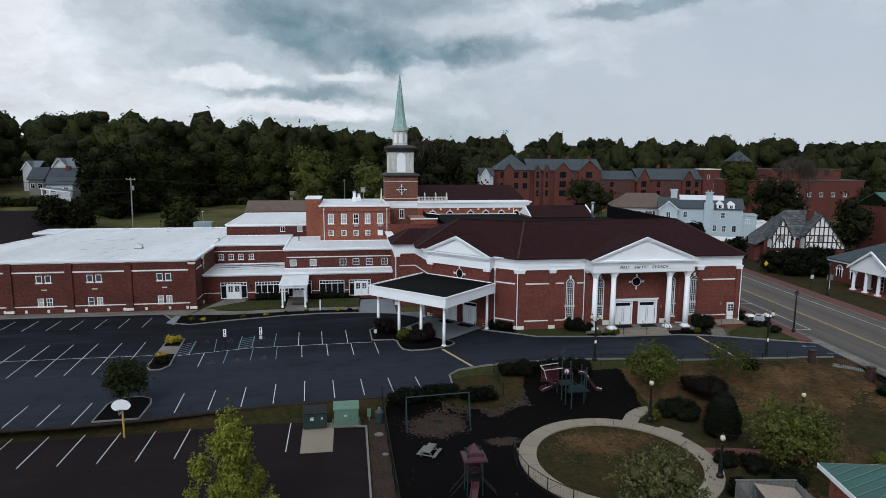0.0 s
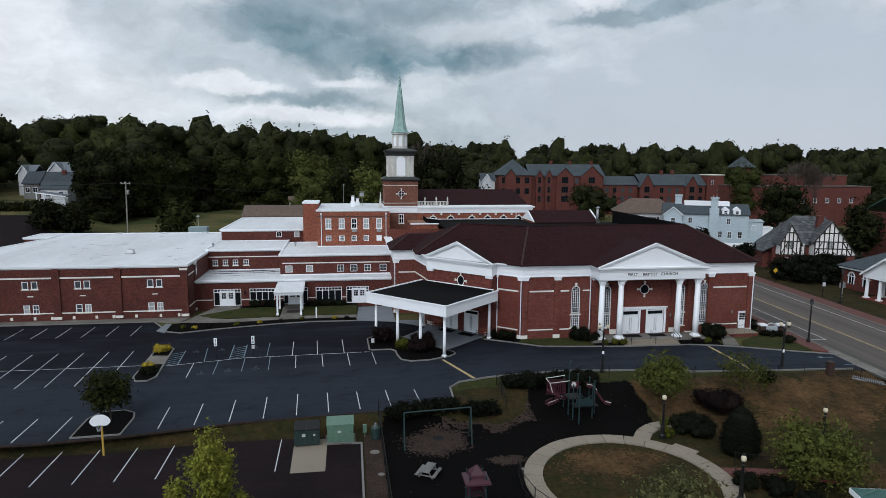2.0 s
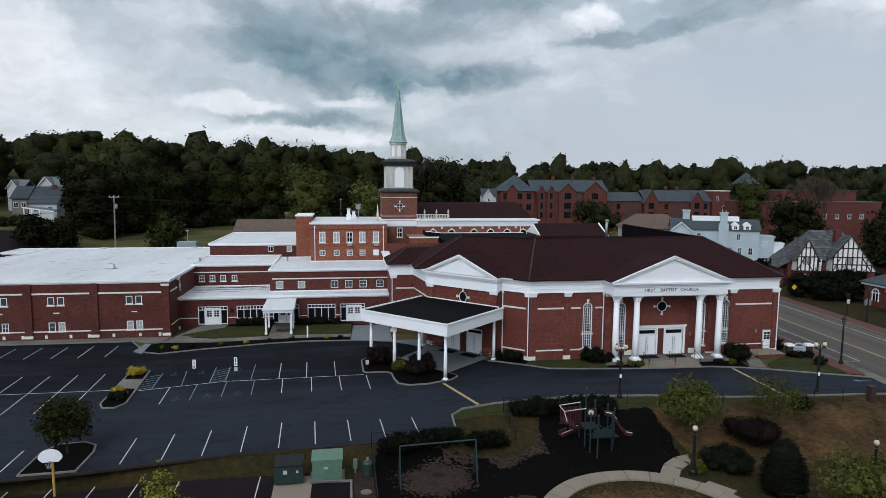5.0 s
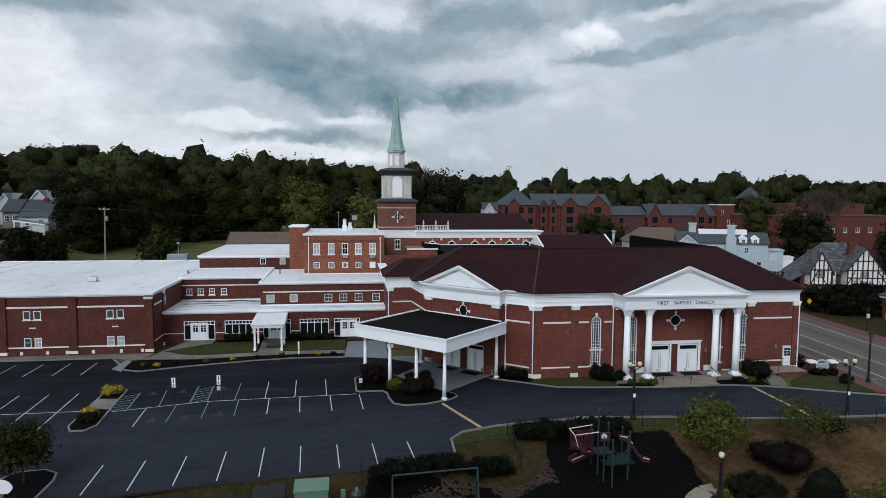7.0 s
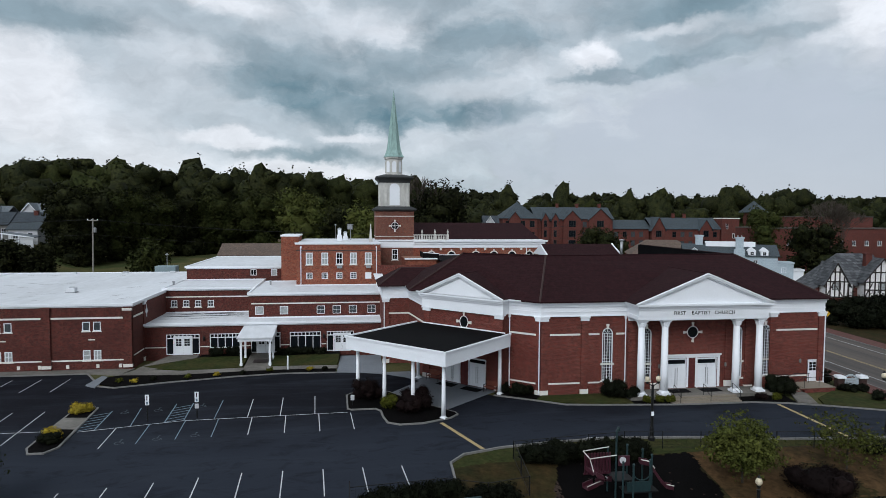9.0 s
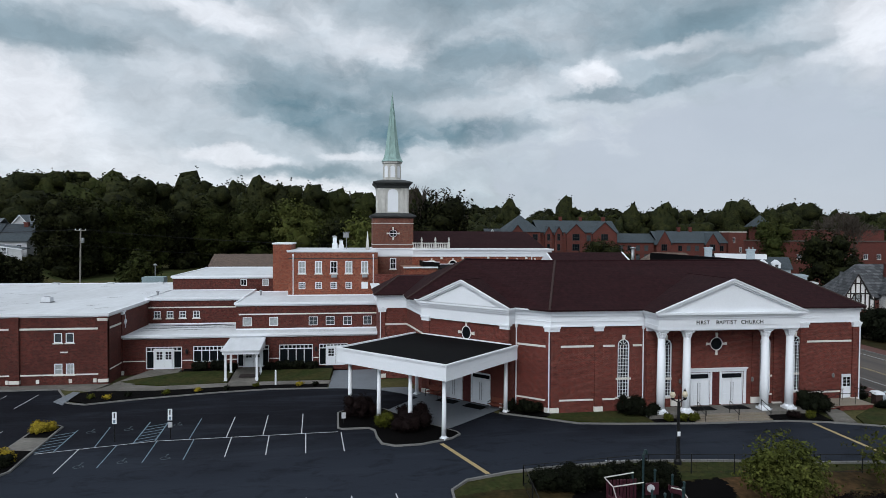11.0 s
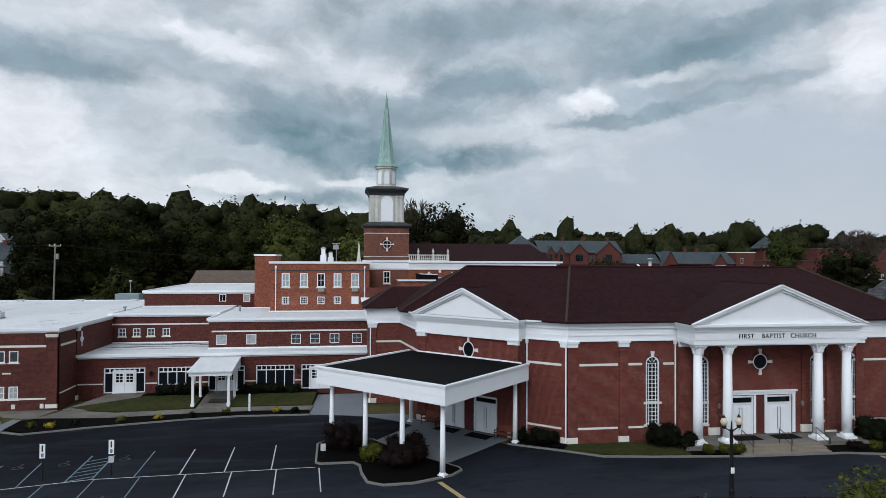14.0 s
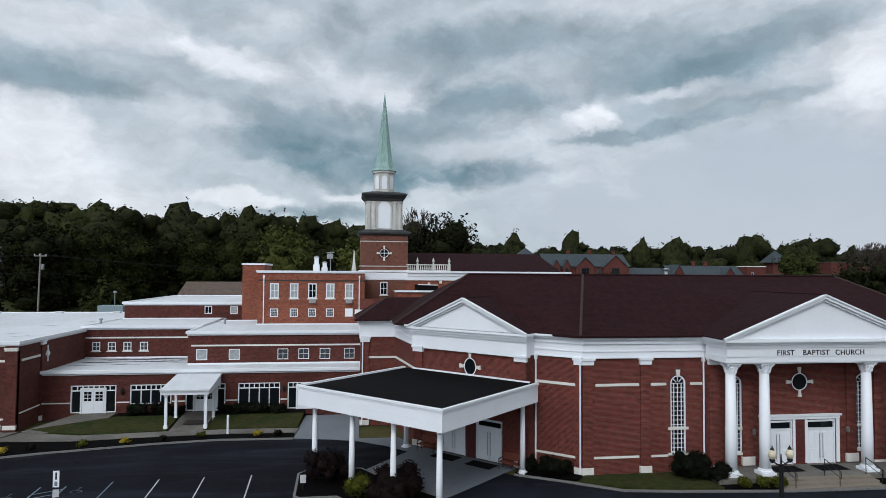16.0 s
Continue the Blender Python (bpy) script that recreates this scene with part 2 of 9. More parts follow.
ACCENT = brickwork("maroon_brick_panel", (0.105, 0.02, 0.018), (0.085, 0.016, 0.015), (0.08, 0.03, 0.03), (0.06, 0.015, 0.014))
WHITE = surface("white_painted_trim", (0.725, 0.746, 0.78), (0.645, 0.664, 0.694), 0.5, 9, 0.5, bump=0.03, stain=0.35, grain=0.03)
WEATHERED = surface("weathered_white_paint", (0.56, 0.55, 0.52), (0.30, 0.29, 0.27), 0.9, 7, 0.7, bump=0.1, stain=0.75, stretch=(1, 1, 0.35), grain=0.1)
STONE = surface("cast_stone_trim", (0.66, 0.64, 0.60), (0.5, 0.48, 0.44), 1.0, 12, 0.8, bump=0.1, grain=0.08)
MEMBRANE = surface("white_membrane_roof", (0.58, 0.597, 0.623), (0.45, 0.459, 0.477), 0.12, 1.6, 0.6, bump=0.03, stain=0.8, stretch=(1, 0.3, 1), grain=0.09)
SOIL = surface("ponding_stain", (0.045, 0.047, 0.05), (0.15, 0.155, 0.16), 0.5, 4, 0.6, bump=0.05)
BLACK_ROOF = surface("black_membrane_roof", (0.003825, 0.003825, 0.004335), (0.006378, 0.006378, 0.006882), 0.25, 3, 0.8, bump=0.05, spec=0.04)
SHINGLE = courses("brown_asphalt_shingle", (0.02211, 0.007214, 0.008363), (0.01658, 0.005634, 0.006827), (0.01105, 0.004397, 0.00546), 0.33, 0.14, 0.95, (0.02486, 0.008657, 0.01007))
SHINGLE.node_tree.nodes["Principled BSDF"].inputs["Specular IOR Level"].default_value = 0.12
SHINGLE_LIGHT = surface("paler_hip_cap", (0.0372, 0.0204, 0.018), (0.03, 0.0168, 0.015), 1.0, 9, 0.9)
SLATE = courses("blue_grey_slate", (0.0464, 0.06, 0.0704), (0.0336, 0.0448, 0.0528), (0.024, 0.0288, 0.032), 0.3, 0.2, 0.8, (0.056, 0.068, 0.076))
PATCHED_SLATE = courses("patched_grey_slate", (0.105, 0.11, 0.117), (0.028, 0.03, 0.035), (0.022, 0.022, 0.025), 0.8, 0.45, 0.8, (0.042, 0.045, 0.05))
TAN_ROOF = courses("tan_shingle", (0.12, 0.084, 0.064), (0.088, 0.064, 0.052), (0.048, 0.036, 0.032), 0.4, 0.18, 0.9, (0.096, 0.072, 0.06))
DARK_ROOF = courses("dark_grey_shingle", (0.04, 0.051, 0.062), (0.028, 0.036, 0.045), (0.02, 0.022, 0.024), 0.4, 0.18, 0.9, (0.06, 0.064, 0.07))
PALE_ROOF = courses("pale_grey_shingle", (0.13, 0.15, 0.168), (0.1, 0.116, 0.13), (0.06, 0.07, 0.08), 0.4, 0.18, 0.9, (0.15, 0.165, 0.18))
COPPER = surface("verdigris_copper", (0.24, 0.36, 0.335), (0.16, 0.25, 0.235), 0.8, 6, 0.6, bump=0.06, stain=0.7, stretch=(1, 1, 0.2))
LEAD = surface("dark_lead_cornice", (0.0176, 0.0192, 0.02), (0.044, 0.048, 0.048), 1.2, 9, 0.6, bump=0.06)
PALE_PANEL = surface("pale_blue_sign_panel", (0.34, 0.39, 0.42), (0.26, 0.3, 0.33), 1.0, 8, 0.6, bump=0.02)
GREEN_METAL = surface("green_standing_seam", (0.030, 0.085, 0.072), (0.024, 0.066, 0.057), 0.4, 6, 0.45, bump=0.02)
ASPHALT = surface("fresh_dark_asphalt", (0.0061, 0.0065, 0.0092), (0.0106, 0.0117, 0.0162), 0.16, 5, 0.85, bump=0.3, stain=0.8, spec=0.05, grain=0.3)


def tinted_lane(m, y0, y1, tint):
    """Lane of another tint along x between y0 and y1, with ragged edges."""
    nt = m.node_tree
    p = nt.nodes["Principled BSDF"]
    N, L = nt.nodes.new, nt.links.new
    tc, sp, no = N("ShaderNodeTexCoord"), N("ShaderNodeSeparateXYZ"), N("ShaderNodeTexNoise")
    L(tc.outputs["Object"], sp.inputs[0])
    L(tc.outputs["Object"], no.inputs["Vector"])
    no.inputs["Scale"].default_value, no.inputs["Detail"].default_value = 0.11, 5
    d = N("ShaderNodeMath")
    d.operation = "MULTIPLY_ADD"
    L(no.outputs["Fac"], d.inputs[0])
    d.inputs[1].default_value = 14.0
    L(sp.outputs[1], d.inputs[2])
    a = N("ShaderNodeMath")
    a.operation = "SUBTRACT"
    L(d.outputs[0], a.inputs[0])
    a.inputs[1].default_value = (y0 + y1) / 2 + 7.0
    b = N("ShaderNodeMath")
    b.operation = "ABSOLUTE"
    L(a.outputs[0], b.inputs[0])
    r = N("ShaderNodeMapRange")
    r.interpolation_type = "SMOOTHSTEP"
    L(b.outputs[0], r.inputs[0])
    r.inputs["From Min"].default_value, r.inputs["From Max"].default_value = (y1 - y0) * 0.75, (y1 - y0) * 0.15
    mx = N("ShaderNodeMix")
    mx.data_type = "RGBA"
    old = p.inputs["Base Color"].links[0].from_socket
    L(r.outputs[0], mx.inputs[0])
    L(old, mx.inputs[6])
    mx.inputs[7].default_value = (*tint, 1)
    L(mx.outputs[2], p.inputs["Base Color"])


def scuffs(m, tint, scale, stretch, much, low=0.5, high=0.72):
    """Drawn-out scuffs and tyre marks of another tint over a paved surface."""
    nt = m.node_tree
    p = nt.nodes["Principled BSDF"]
    N, L = nt.nodes.new, nt.links.new
    tc, mp, no, r, mx = N("ShaderNodeTexCoord"), N("ShaderNodeMapping"), N("ShaderNodeTexNoise"), N("ShaderNodeMapRange"), N("ShaderNodeMix")
    mp.inputs["Scale"].default_value = stretch
    L(tc.outputs["Object"], mp.inputs["Vector"])
    L(mp.outputs[0], no.inputs["Vector"])
    no.inputs["Scale"].default_value, no.inputs["Detail"].default_value, no.inputs["Roughness"].default_value, no.inputs["Distortion"].default_value = scale, 6, 0.68, 0.6
    L(no.outputs["Fac"], r.inputs[0])
    r.inputs["From Min"].default_value, r.inputs["From Max"].default_value, r.inputs["To Max"].default_value = low, high, much
    mx.data_type = "RGBA"
    old = p.inputs["Base Color"].links[0].from_socket
    L(r.outputs[0], mx.inputs[0])
    L(old, mx.inputs[6])
    mx.inputs[7].default_value = (*tint, 1)
    L(mx.outputs[2], p.inputs["Base Color"])


tinted_lane(ASPHALT, 47.0, 66.0, (0.0195, 0.0235, 0.0325))
scuffs(ASPHALT, (0.027, 0.032, 0.042), 0.5, (0.16, 1.0, 1.0), 0.6)
scuffs(ASPHALT, (0.0045, 0.005, 0.007), 0.7, (0.6, 1.0, 1.0), 0.6, 0.52, 0.7)
OLD_ASPHALT = surface("brownish_asphalt", (0.0076, 0.0047, 0.0058), (0.0116, 0.0071, 0.0085), 0.25, 5, 0.9, bump=0.3, stain=0.8, spec=0.1, grain=0.35)
scuffs(OLD_ASPHALT, (0.017, 0.0115, 0.0125), 0.6, (0.3, 1.0, 1.0), 0.5, 0.54, 0.72)
ROADWAY = surface("worn_grey_asphalt", (0.086, 0.069, 0.058), (0.036, 0.0335, 0.0335), 0.32, 20, 0.85, bump=0.25, stretch=(1.6, 0.025, 1), stain=0.95)
CONCRETE = surface("pale_concrete", (0.148, 0.138, 0.123), (0.07, 0.063, 0.054), 0.35, 4, 0.85, bump=0.15, stain=0.85)
WALK = surface("warm_concrete_walk", (0.2032, 0.172, 0.1346), (0.1512, 0.1279, 0.099), 0.5, 12, 0.85, bump=0.12, island=0.1)
APRON = surface("grey_drop_off_concrete", (0.1474, 0.1633, 0.1838), (0.109, 0.1216, 0.1379), 0.4, 14, 0.8, bump=0.1)
KERB = surface("kerb_concrete", (0.1591, 0.156, 0.1499), (0.104, 0.101, 0.09792), 0.8, 14, 0.85, bump=0.15)
GRASS = surface("late_summer_grass", (0.0325, 0.0425, 0.01375), (0.1063, 0.085, 0.0375), 0.09, 3.0, 0.95, bump=0.6, stain=0.9, spec=0.1, stretch=(1, 1.6, 1), grain=0.35)
LAWN = surface("mown_lawn", (0.0163, 0.0162, 0.0055), (0.0358, 0.0228, 0.0088), 0.5, 2.6, 0.95, bump=0.6, stain=0.9, spec=0.1, grain=0.45)
FRONT_LAWN = surface("watered_lawn", (0.0215, 0.029, 0.0078), (0.038, 0.034, 0.0115), 0.5, 2.4, 0.95, bump=0.6, stain=0.9, spec=0.1, grain=0.45)
DRY = surface("dry_brown_grass", (0.072, 0.0405, 0.018), (0.02, 0.0148, 0.006), 0.3, 2.6, 0.95, bump=0.6, stain=0.95, spec=0.1, grain=0.5)
MULCH = surface("dark_mulch", (0.001523, 0.001299, 0.001344), (0.002778, 0.00224, 0.00224), 0.5, 25, 0.95, bump=0.6, spec=0.06)
CHIPS = surface("grey_wood_chips", (0.03588, 0.024, 0.01881), (0.0138, 0.0096, 0.00855), 0.9, 7, 0.95, bump=0.7, spec=0.1, grain=0.55)
REDBRICK_WALK = courses("red_paver", (0.1812, 0.0432, 0.0322), (0.1305, 0.0336, 0.0276), (0.087, 0.036, 0.0299), 0.2, 0.1, 0.85, (0.1015, 0.0312, 0.0253))
PAINT = surface("white_line_paint", (0.4675, 0.476, 0.493), (0.306, 0.3145, 0.3315), 2.0, 14, 0.7, bump=0.05, stain=0.7)
BLUE_PAINT = surface("faded_blue_line_paint", (0.14, 0.203, 0.252), (0.077, 0.119, 0.154), 2.0, 14, 0.7, bump=0.05, stain=0.7)
YELLOW_PAINT = surface("faded_yellow_paint", (0.36, 0.27, 0.12), (0.22, 0.175, 0.10), 2.0, 10, 0.75, bump=0.05, stain=0.8)
FADED_BLUE = surface("nearly_gone_blue_paint", (0.045, 0.065, 0.08), (0.018, 0.024, 0.03), 2.5, 12, 0.8, bump=0.0, stain=0.9)
GLASS = material("dark_window_glass", (0.006, 0.008, 0.010), 0.08, 0.0, 0.25)
PALE_GLASS = surface("glass_with_drawn_blind", (0.34, 0.36, 0.36), (0.22, 0.24, 0.25), 0.9, 4, 0.25, bump=0.0)
GREY_GLASS = surface("glass_with_half_blind", (0.0425, 0.05, 0.0575), (0.085, 0.095, 0.1), 0.8, 3, 0.15, bump=0.0)
BLACK_METAL = material("black_painted_metal", (0.006, 0.006, 0.0065), 0.55, 0.1, 0.3)
GREY_METAL = surface("galvanised_metal", (0.32, 0.33, 0.34), (0.22, 0.23, 0.24), 1.5, 9, 0.45, 0.7, bump=0.03)
DARK_GREEN = surface("dark_green_steel", (0.013, 0.030, 0.028), (0.020, 0.032, 0.03), 1.2, 8, 0.5, bump=0.03)
BOX_GREEN = surface("utility_green_paint", (0.085, 0.155, 0.115), (0.065, 0.12, 0.09), 0.8, 8, 0.5, bump=0.02)
TEAL_POST = surface("teal_play_post", (0.0096, 0.027, 0.03), (0.0072, 0.0204, 0.0228), 1.0, 8, 0.5, bump=0.0)
PURPLE = surface("maroon_play_plastic", (0.044, 0.0105, 0.018), (0.033, 0.0085, 0.014), 1.0, 8, 0.4, bump=0.0)
WOOD_GREY = surface("weathered_grey_wood", (0.15, 0.15, 0.145), (0.085, 0.085, 0.085), 1.0, 12, 0.85, bump=0.2, stretch=(1, 1, 0.2))
WOOD = surface("stained_bench_wood", (0.17, 0.042, 0.024), (0.12, 0.032, 0.02), 2.0, 14, 0.6, bump=0.05)
POLE_WOOD = surface("pale_weathered_pole", (0.2145, 0.2015, 0.182), (0.143, 0.13, 0.117), 1.0, 10, 0.85, bump=0.1)
BARK = surface("brown_bark", (0.045, 0.034, 0.026), (0.028, 0.022, 0.017), 2.0, 14, 0.95, bump=0.5)
GLOBE = surface("cream_lamp_globe", (0.56, 0.49, 0.36), (0.44, 0.38, 0.27), 3.0, 9, 0.3, bump=0.0, stain=0.6)
CREAM = surface("cream_stucco", (0.6957, 0.6803, 0.6704), (0.5566, 0.5443, 0.5469), 0.8, 8, 0.85, bump=0.06)
TIMBER = surface("dark_half_timber", (0.018, 0.013, 0.011), (0.026, 0.02, 0.017), 1.5, 10, 0.8, bump=0.1)
PALE_BLUE = courses("pale_blue_clapboard", (0.36, 0.43, 0.48), (0.33, 0.40, 0.45), (0.22, 0.27, 0.30), 3.5, 0.16, 0.6, (0.40, 0.46, 0.50))
WHITE_BOARD = courses("white_clapboard", (0.46, 0.47, 0.49), (0.42, 0.43, 0.45), (0.27, 0.28, 0.3), 3.5, 0.16, 0.6, (0.48, 0.49, 0.5))
TAN_METAL = surface("tan_corrugated_sheet", (0.24, 0.19, 0.15), (0.17, 0.135, 0.11), 0.7, 8, 0.6, bump=0.05)


def foliage(name, base, other, island=0.45, fine=5.0, grain=0.25):
    return surface(name, base, other, 0.35, fine, 0.75, bump=0.0, stain=0.8, spec=0.06, island=island, grain=grain)


FOREST = foliage("forest_leaves", (0.0082, 0.0104, 0.004), (0.021, 0.0222, 0.0068), 0.6, 1.5, 0.8)
FOREST_LIGHT = foliage("lighter_forest_leaves", (0.01982, 0.02561, 0.007024), (0.02809, 0.02974, 0.007849), 0.45, 1.5, 0.65)
YOUNG_LEAF = foliage("light_green_leaves", (0.105, 0.118, 0.018), (0.15, 0.145, 0.024), 0.65)
MID_LEAF = foliage("mid_green_leaves", (0.0475, 0.0575, 0.015), (0.065, 0.0675, 0.0175), 0.6)
PALE_OLIVE = foliage("pale_olive_leaves", (0.075, 0.078, 0.03), (0.11, 0.105, 0.045), 0.6)
OLIVE_LEAF = foliage("olive_leaves", (0.049, 0.058, 0.0135), (0.086, 0.088, 0.02), 0.8)
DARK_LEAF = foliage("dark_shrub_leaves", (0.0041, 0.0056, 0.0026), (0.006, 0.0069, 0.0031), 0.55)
RED_LEAF = foliage("dark_red_barberry", (0.0062, 0.0036, 0.0036), (0.0088, 0.0048, 0.0043))
GOLD_LEAF = foliage("golden_shrub", (0.26, 0.19, 0.02), (0.19, 0.155, 0.022))
LIME_LEAF = foliage("lime_shrub", (0.0525, 0.05512, 0.00735), (0.03938, 0.0462, 0.00735))

# ---- builders ----


class Shape:
    """Collects the faces of one mesh."""

    def __init__(self):
        self.v, self.f = [], []

    def add(self, verts, faces):
        n = len(self.v)
        self.v += [tuple(p) for p in verts]
        self.f += [tuple(i + n for i in f) for f in faces]
        return self

    def box(self, x0, y0, z0, x1, y1, z1):
        v = [(x, y, z) for z in (z0, z1) for y in (y0, y1) for x in (x0, x1)]
        return self.add(v, [(0, 2, 3, 1), (4, 5, 7, 6), (0, 1, 5, 4), (2, 6, 7, 3), (0, 4, 6, 2), (1, 3, 7, 5)])

    def prism(self, pts, z0, z1):
        """An upright prism on a ring of (x, y); z0 and z1 may be functions of x and y."""
        if sum(a[0] * b[1] - b[0] * a[1] for a, b in zip(pts, pts[1:] + pts[:1])) < 0:
            pts = pts[::-1]
        n = len(pts)
        at = lambda h, x, y: h(x, y) if callable(h) else h
        v = [(x, y, at(z0, x, y)) for x, y in pts] + [(x, y, at(z1, x, y)) for x, y in pts]
        return self.add(v, [tuple(range(n))[::-1], tuple(range(n, 2 * n))] + [(i, (i + 1) % n, n + (i + 1) % n, n + i) for i in range(n)])

    def slab(self, pts, drop):
        """A plate on a ring of 3D points, thickened downwards."""
        n = len(pts)
        v = [tuple(p) for p in pts] + [(p[0], p[1], p[2] - drop) for p in pts]
        return self.add(v, [tuple(range(n)), tuple(range(n, 2 * n))[::-1]] + [(i, n + i, n + (i + 1) % n, (i + 1) % n) for i in range(n)])

    def side(self, pts, y0, y1):
        """A ring of (x, z) pushed along y."""
        n = len(pts)
        v = [(x, y0, z) for x, z in pts] + [(x, y1, z) for x, z in pts]
        return self.add(v, [tuple(range(n)), tuple(range(n, 2 * n))[::-1]] + [(i, n + i, n + (i + 1) % n, (i + 1) % n) for i in range(n)])

    def rod(self, a, b, r, r2=None, n=8):
        a, b = Vector(a), Vector(b)
        r2 = r if r2 is None else r2
        q = (b - a).to_track_quat("Z", "Y")
        v = []
        for p, s in ((a, r), (b, r2)):
            v += [p + q @ Vector((math.cos(2 * math.pi * i / n) * s, math.sin(2 * math.pi * i / n) * s, 0)) for i in range(n)]
        return self.add(v, [(i, (i + 1) % n, n + (i + 1) % n, n + i) for i in range(n)] + [tuple(range(n))[::-1], tuple(range(n, 2 * n))])

    def lathe(self, profile, x=0, y=0, n=16, turn=0.0):
        v, f = [], []
        for r, z in profile:
            v += [(x + math.cos(2 * math.pi * i / n + turn) * r, y + math.sin(2 * math.pi * i / n + turn) * r, z) for i in range(n)]
        for k in range(len(profile) - 1):
            f += [(k * n + i, k * n + (i + 1) % n, (k + 1) * n + (i + 1) % n, (k + 1) * n + i) for i in range(n)]
        f += [tuple(range(n))[::-1], tuple(range((len(profile) - 1) * n, len(profile) * n))]
        return self.add(v, f)

    def square_lathe(self, profile, x=0, y=0):
        return self.lathe([(r * math.sqrt(2), z) for r, z in profile], x, y, 4, math.pi / 4)

    def ring(self, cx, cz, r0, r1, y0, y1, a0=0.0, a1=360.0, n=24):
        """A flat hoop standing in the x-z plane."""
        full = a1 - a0 >= 360
        k = n if full else n + 1
        v = []
        for i in range(k):
            a = radians(a0 + (a1 - a0) * i / n)
            c, s = math.cos(a), math.sin(a)
            v += [(cx + c * r0, y0, cz + s * r0), (cx + c * r1, y0, cz + s * r1), (cx + c * r1, y1, cz + s * r1), (cx + c * r0, y1, cz + s * r0)]
        f = []
        for i in range(n if full else n):
            a, b = 4 * i, 4 * ((i + 1) % k)
            f += [(a + j, b + j, b + (j + 1) % 4, a + (j + 1) % 4) for j in range(4)]
        if not full:
            f += [(0, 3, 2, 1), tuple(4 * (k - 1) + j for j in range(4))]
        return self.add(v, f)

    def strip(self, pts, w, z0, z1, closed=False):
        """A band of width w along a line of (x, y)."""
        n = len(pts)
        left, right = [], []
        for i, p in enumerate(pts):
            a = pts[(i - 1) % n] if closed or i else p
            b = pts[(i + 1) % n] if closed or i < n - 1 else p
            d = Vector((b[0] - a[0], b[1] - a[1]))
            d = d.normalized() if d.length else Vector((1, 0))
            left.append((p[0] - d.y * w / 2, p[1] + d.x * w / 2))
            right.append((p[0] + d.y * w / 2, p[1] - d.x * w / 2))
        at = lambda h, x, y: h(x, y) if callable(h) else h
        v = []
        for (lx, ly), (rx, ry) in zip(left, right):
            v += [(lx, ly, at(z0, lx, ly)), (rx, ry, at(z0, rx, ry)), (rx, ry, at(z1, rx, ry)), (lx, ly, at(z1, lx, ly))]
        f = []
        for i in range(n if closed else n - 1):
            a, b = 4 * i, 4 * ((i + 1) % n)
            f += [(a + j, a + (j + 1) % 4, b + (j + 1) % 4, b + j) for j in range(4)]
        if not closed:
            f += [(0, 3, 2, 1), tuple(4 * (n - 1) + j for j in range(4))]
        return self.add(v, f)

    def shrunk(self, k):
        self.v = [(p[0] * k, p[1] * k, p[2]) for p in self.v]
        return self

    def mesh(self, name, mat, smooth=False):
        me = bpy.data.meshes.new(name)
        me.from_pydata(self.v, [], self.f)
        bm = bmesh.new()
        bm.from_mesh(me)
        bmesh.ops.recalc_face_normals(bm, faces=bm.faces)
        bm.to_mesh(me)
        bm.free()
        me.materials.append(mat)
        if smooth:
            me.shade_smooth()
        return me


def S():
    return Shape()


def part(name, shape, mat, parent, label="", smooth=False):
    data = shape if isinstance(shape, bpy.types.Mesh) else shape.mesh(name, mat, smooth)
    ob = new(name, data)
    ob.parent = parent
    return tagged(ob, label)


def thing(name, label, category, at=(0, 0, 0), turn=0.0, group="", kind=""):
    ob = new(name)
    ob.matrix_world = pose(*at, 0, 0, turn)
    ob.empty_display_size = 0.3
    return tagged(ob, label, category, group, kind)


def solo(name, shape, mat, label, category, at=(0, 0, 0), turn=0.0, group="", kind="", smooth=False):
    ob = new(name, shape if isinstance(shape, bpy.types.Mesh) else shape.mesh(name, mat, smooth))
    ob.matrix_world = pose(*at, 0, 0, turn)
    return tagged(ob, label, category, group, kind)


def ramp(a, b, x):
    t = min(1.0, max(0.0, (x - a) / (b - a)))
    return t * t * (3 - 2 * t)


def ground_z(x, y):
    """The lie of the land: level round the church, lower to the south, hills beyond."""
    k = ramp(8.5, 12.0, x)
    e = ramp(25, 36, x)
    top, low = 51.4 + 6.2 * k - 0.8 * e, 49.5 - 0.5 * k - 4.0 * e
    deep = 0.8 + 0.2 * k + 0.8 * e
    z = -deep * (1 - ramp(low, top, y))
    left = ramp(40, -110, x)
    right = ramp(35, 75, x)
    west = ramp(20, -15, x)
    hill = (13.5 - 4 * west + 3.5 * left + 6 * ramp(-60, -115, x)) * ramp(205, 300, y) * (1 - right) + 15 * right * ramp(285, 370, y)
    meadow = 4.0 * ramp(125, 195, y) * west
    terrace = 5.0 * ramp(140, 180, y) * ramp(-58, -74, x)
    return z + hill + meadow + terrace + 10 * ramp(400, 900, y)


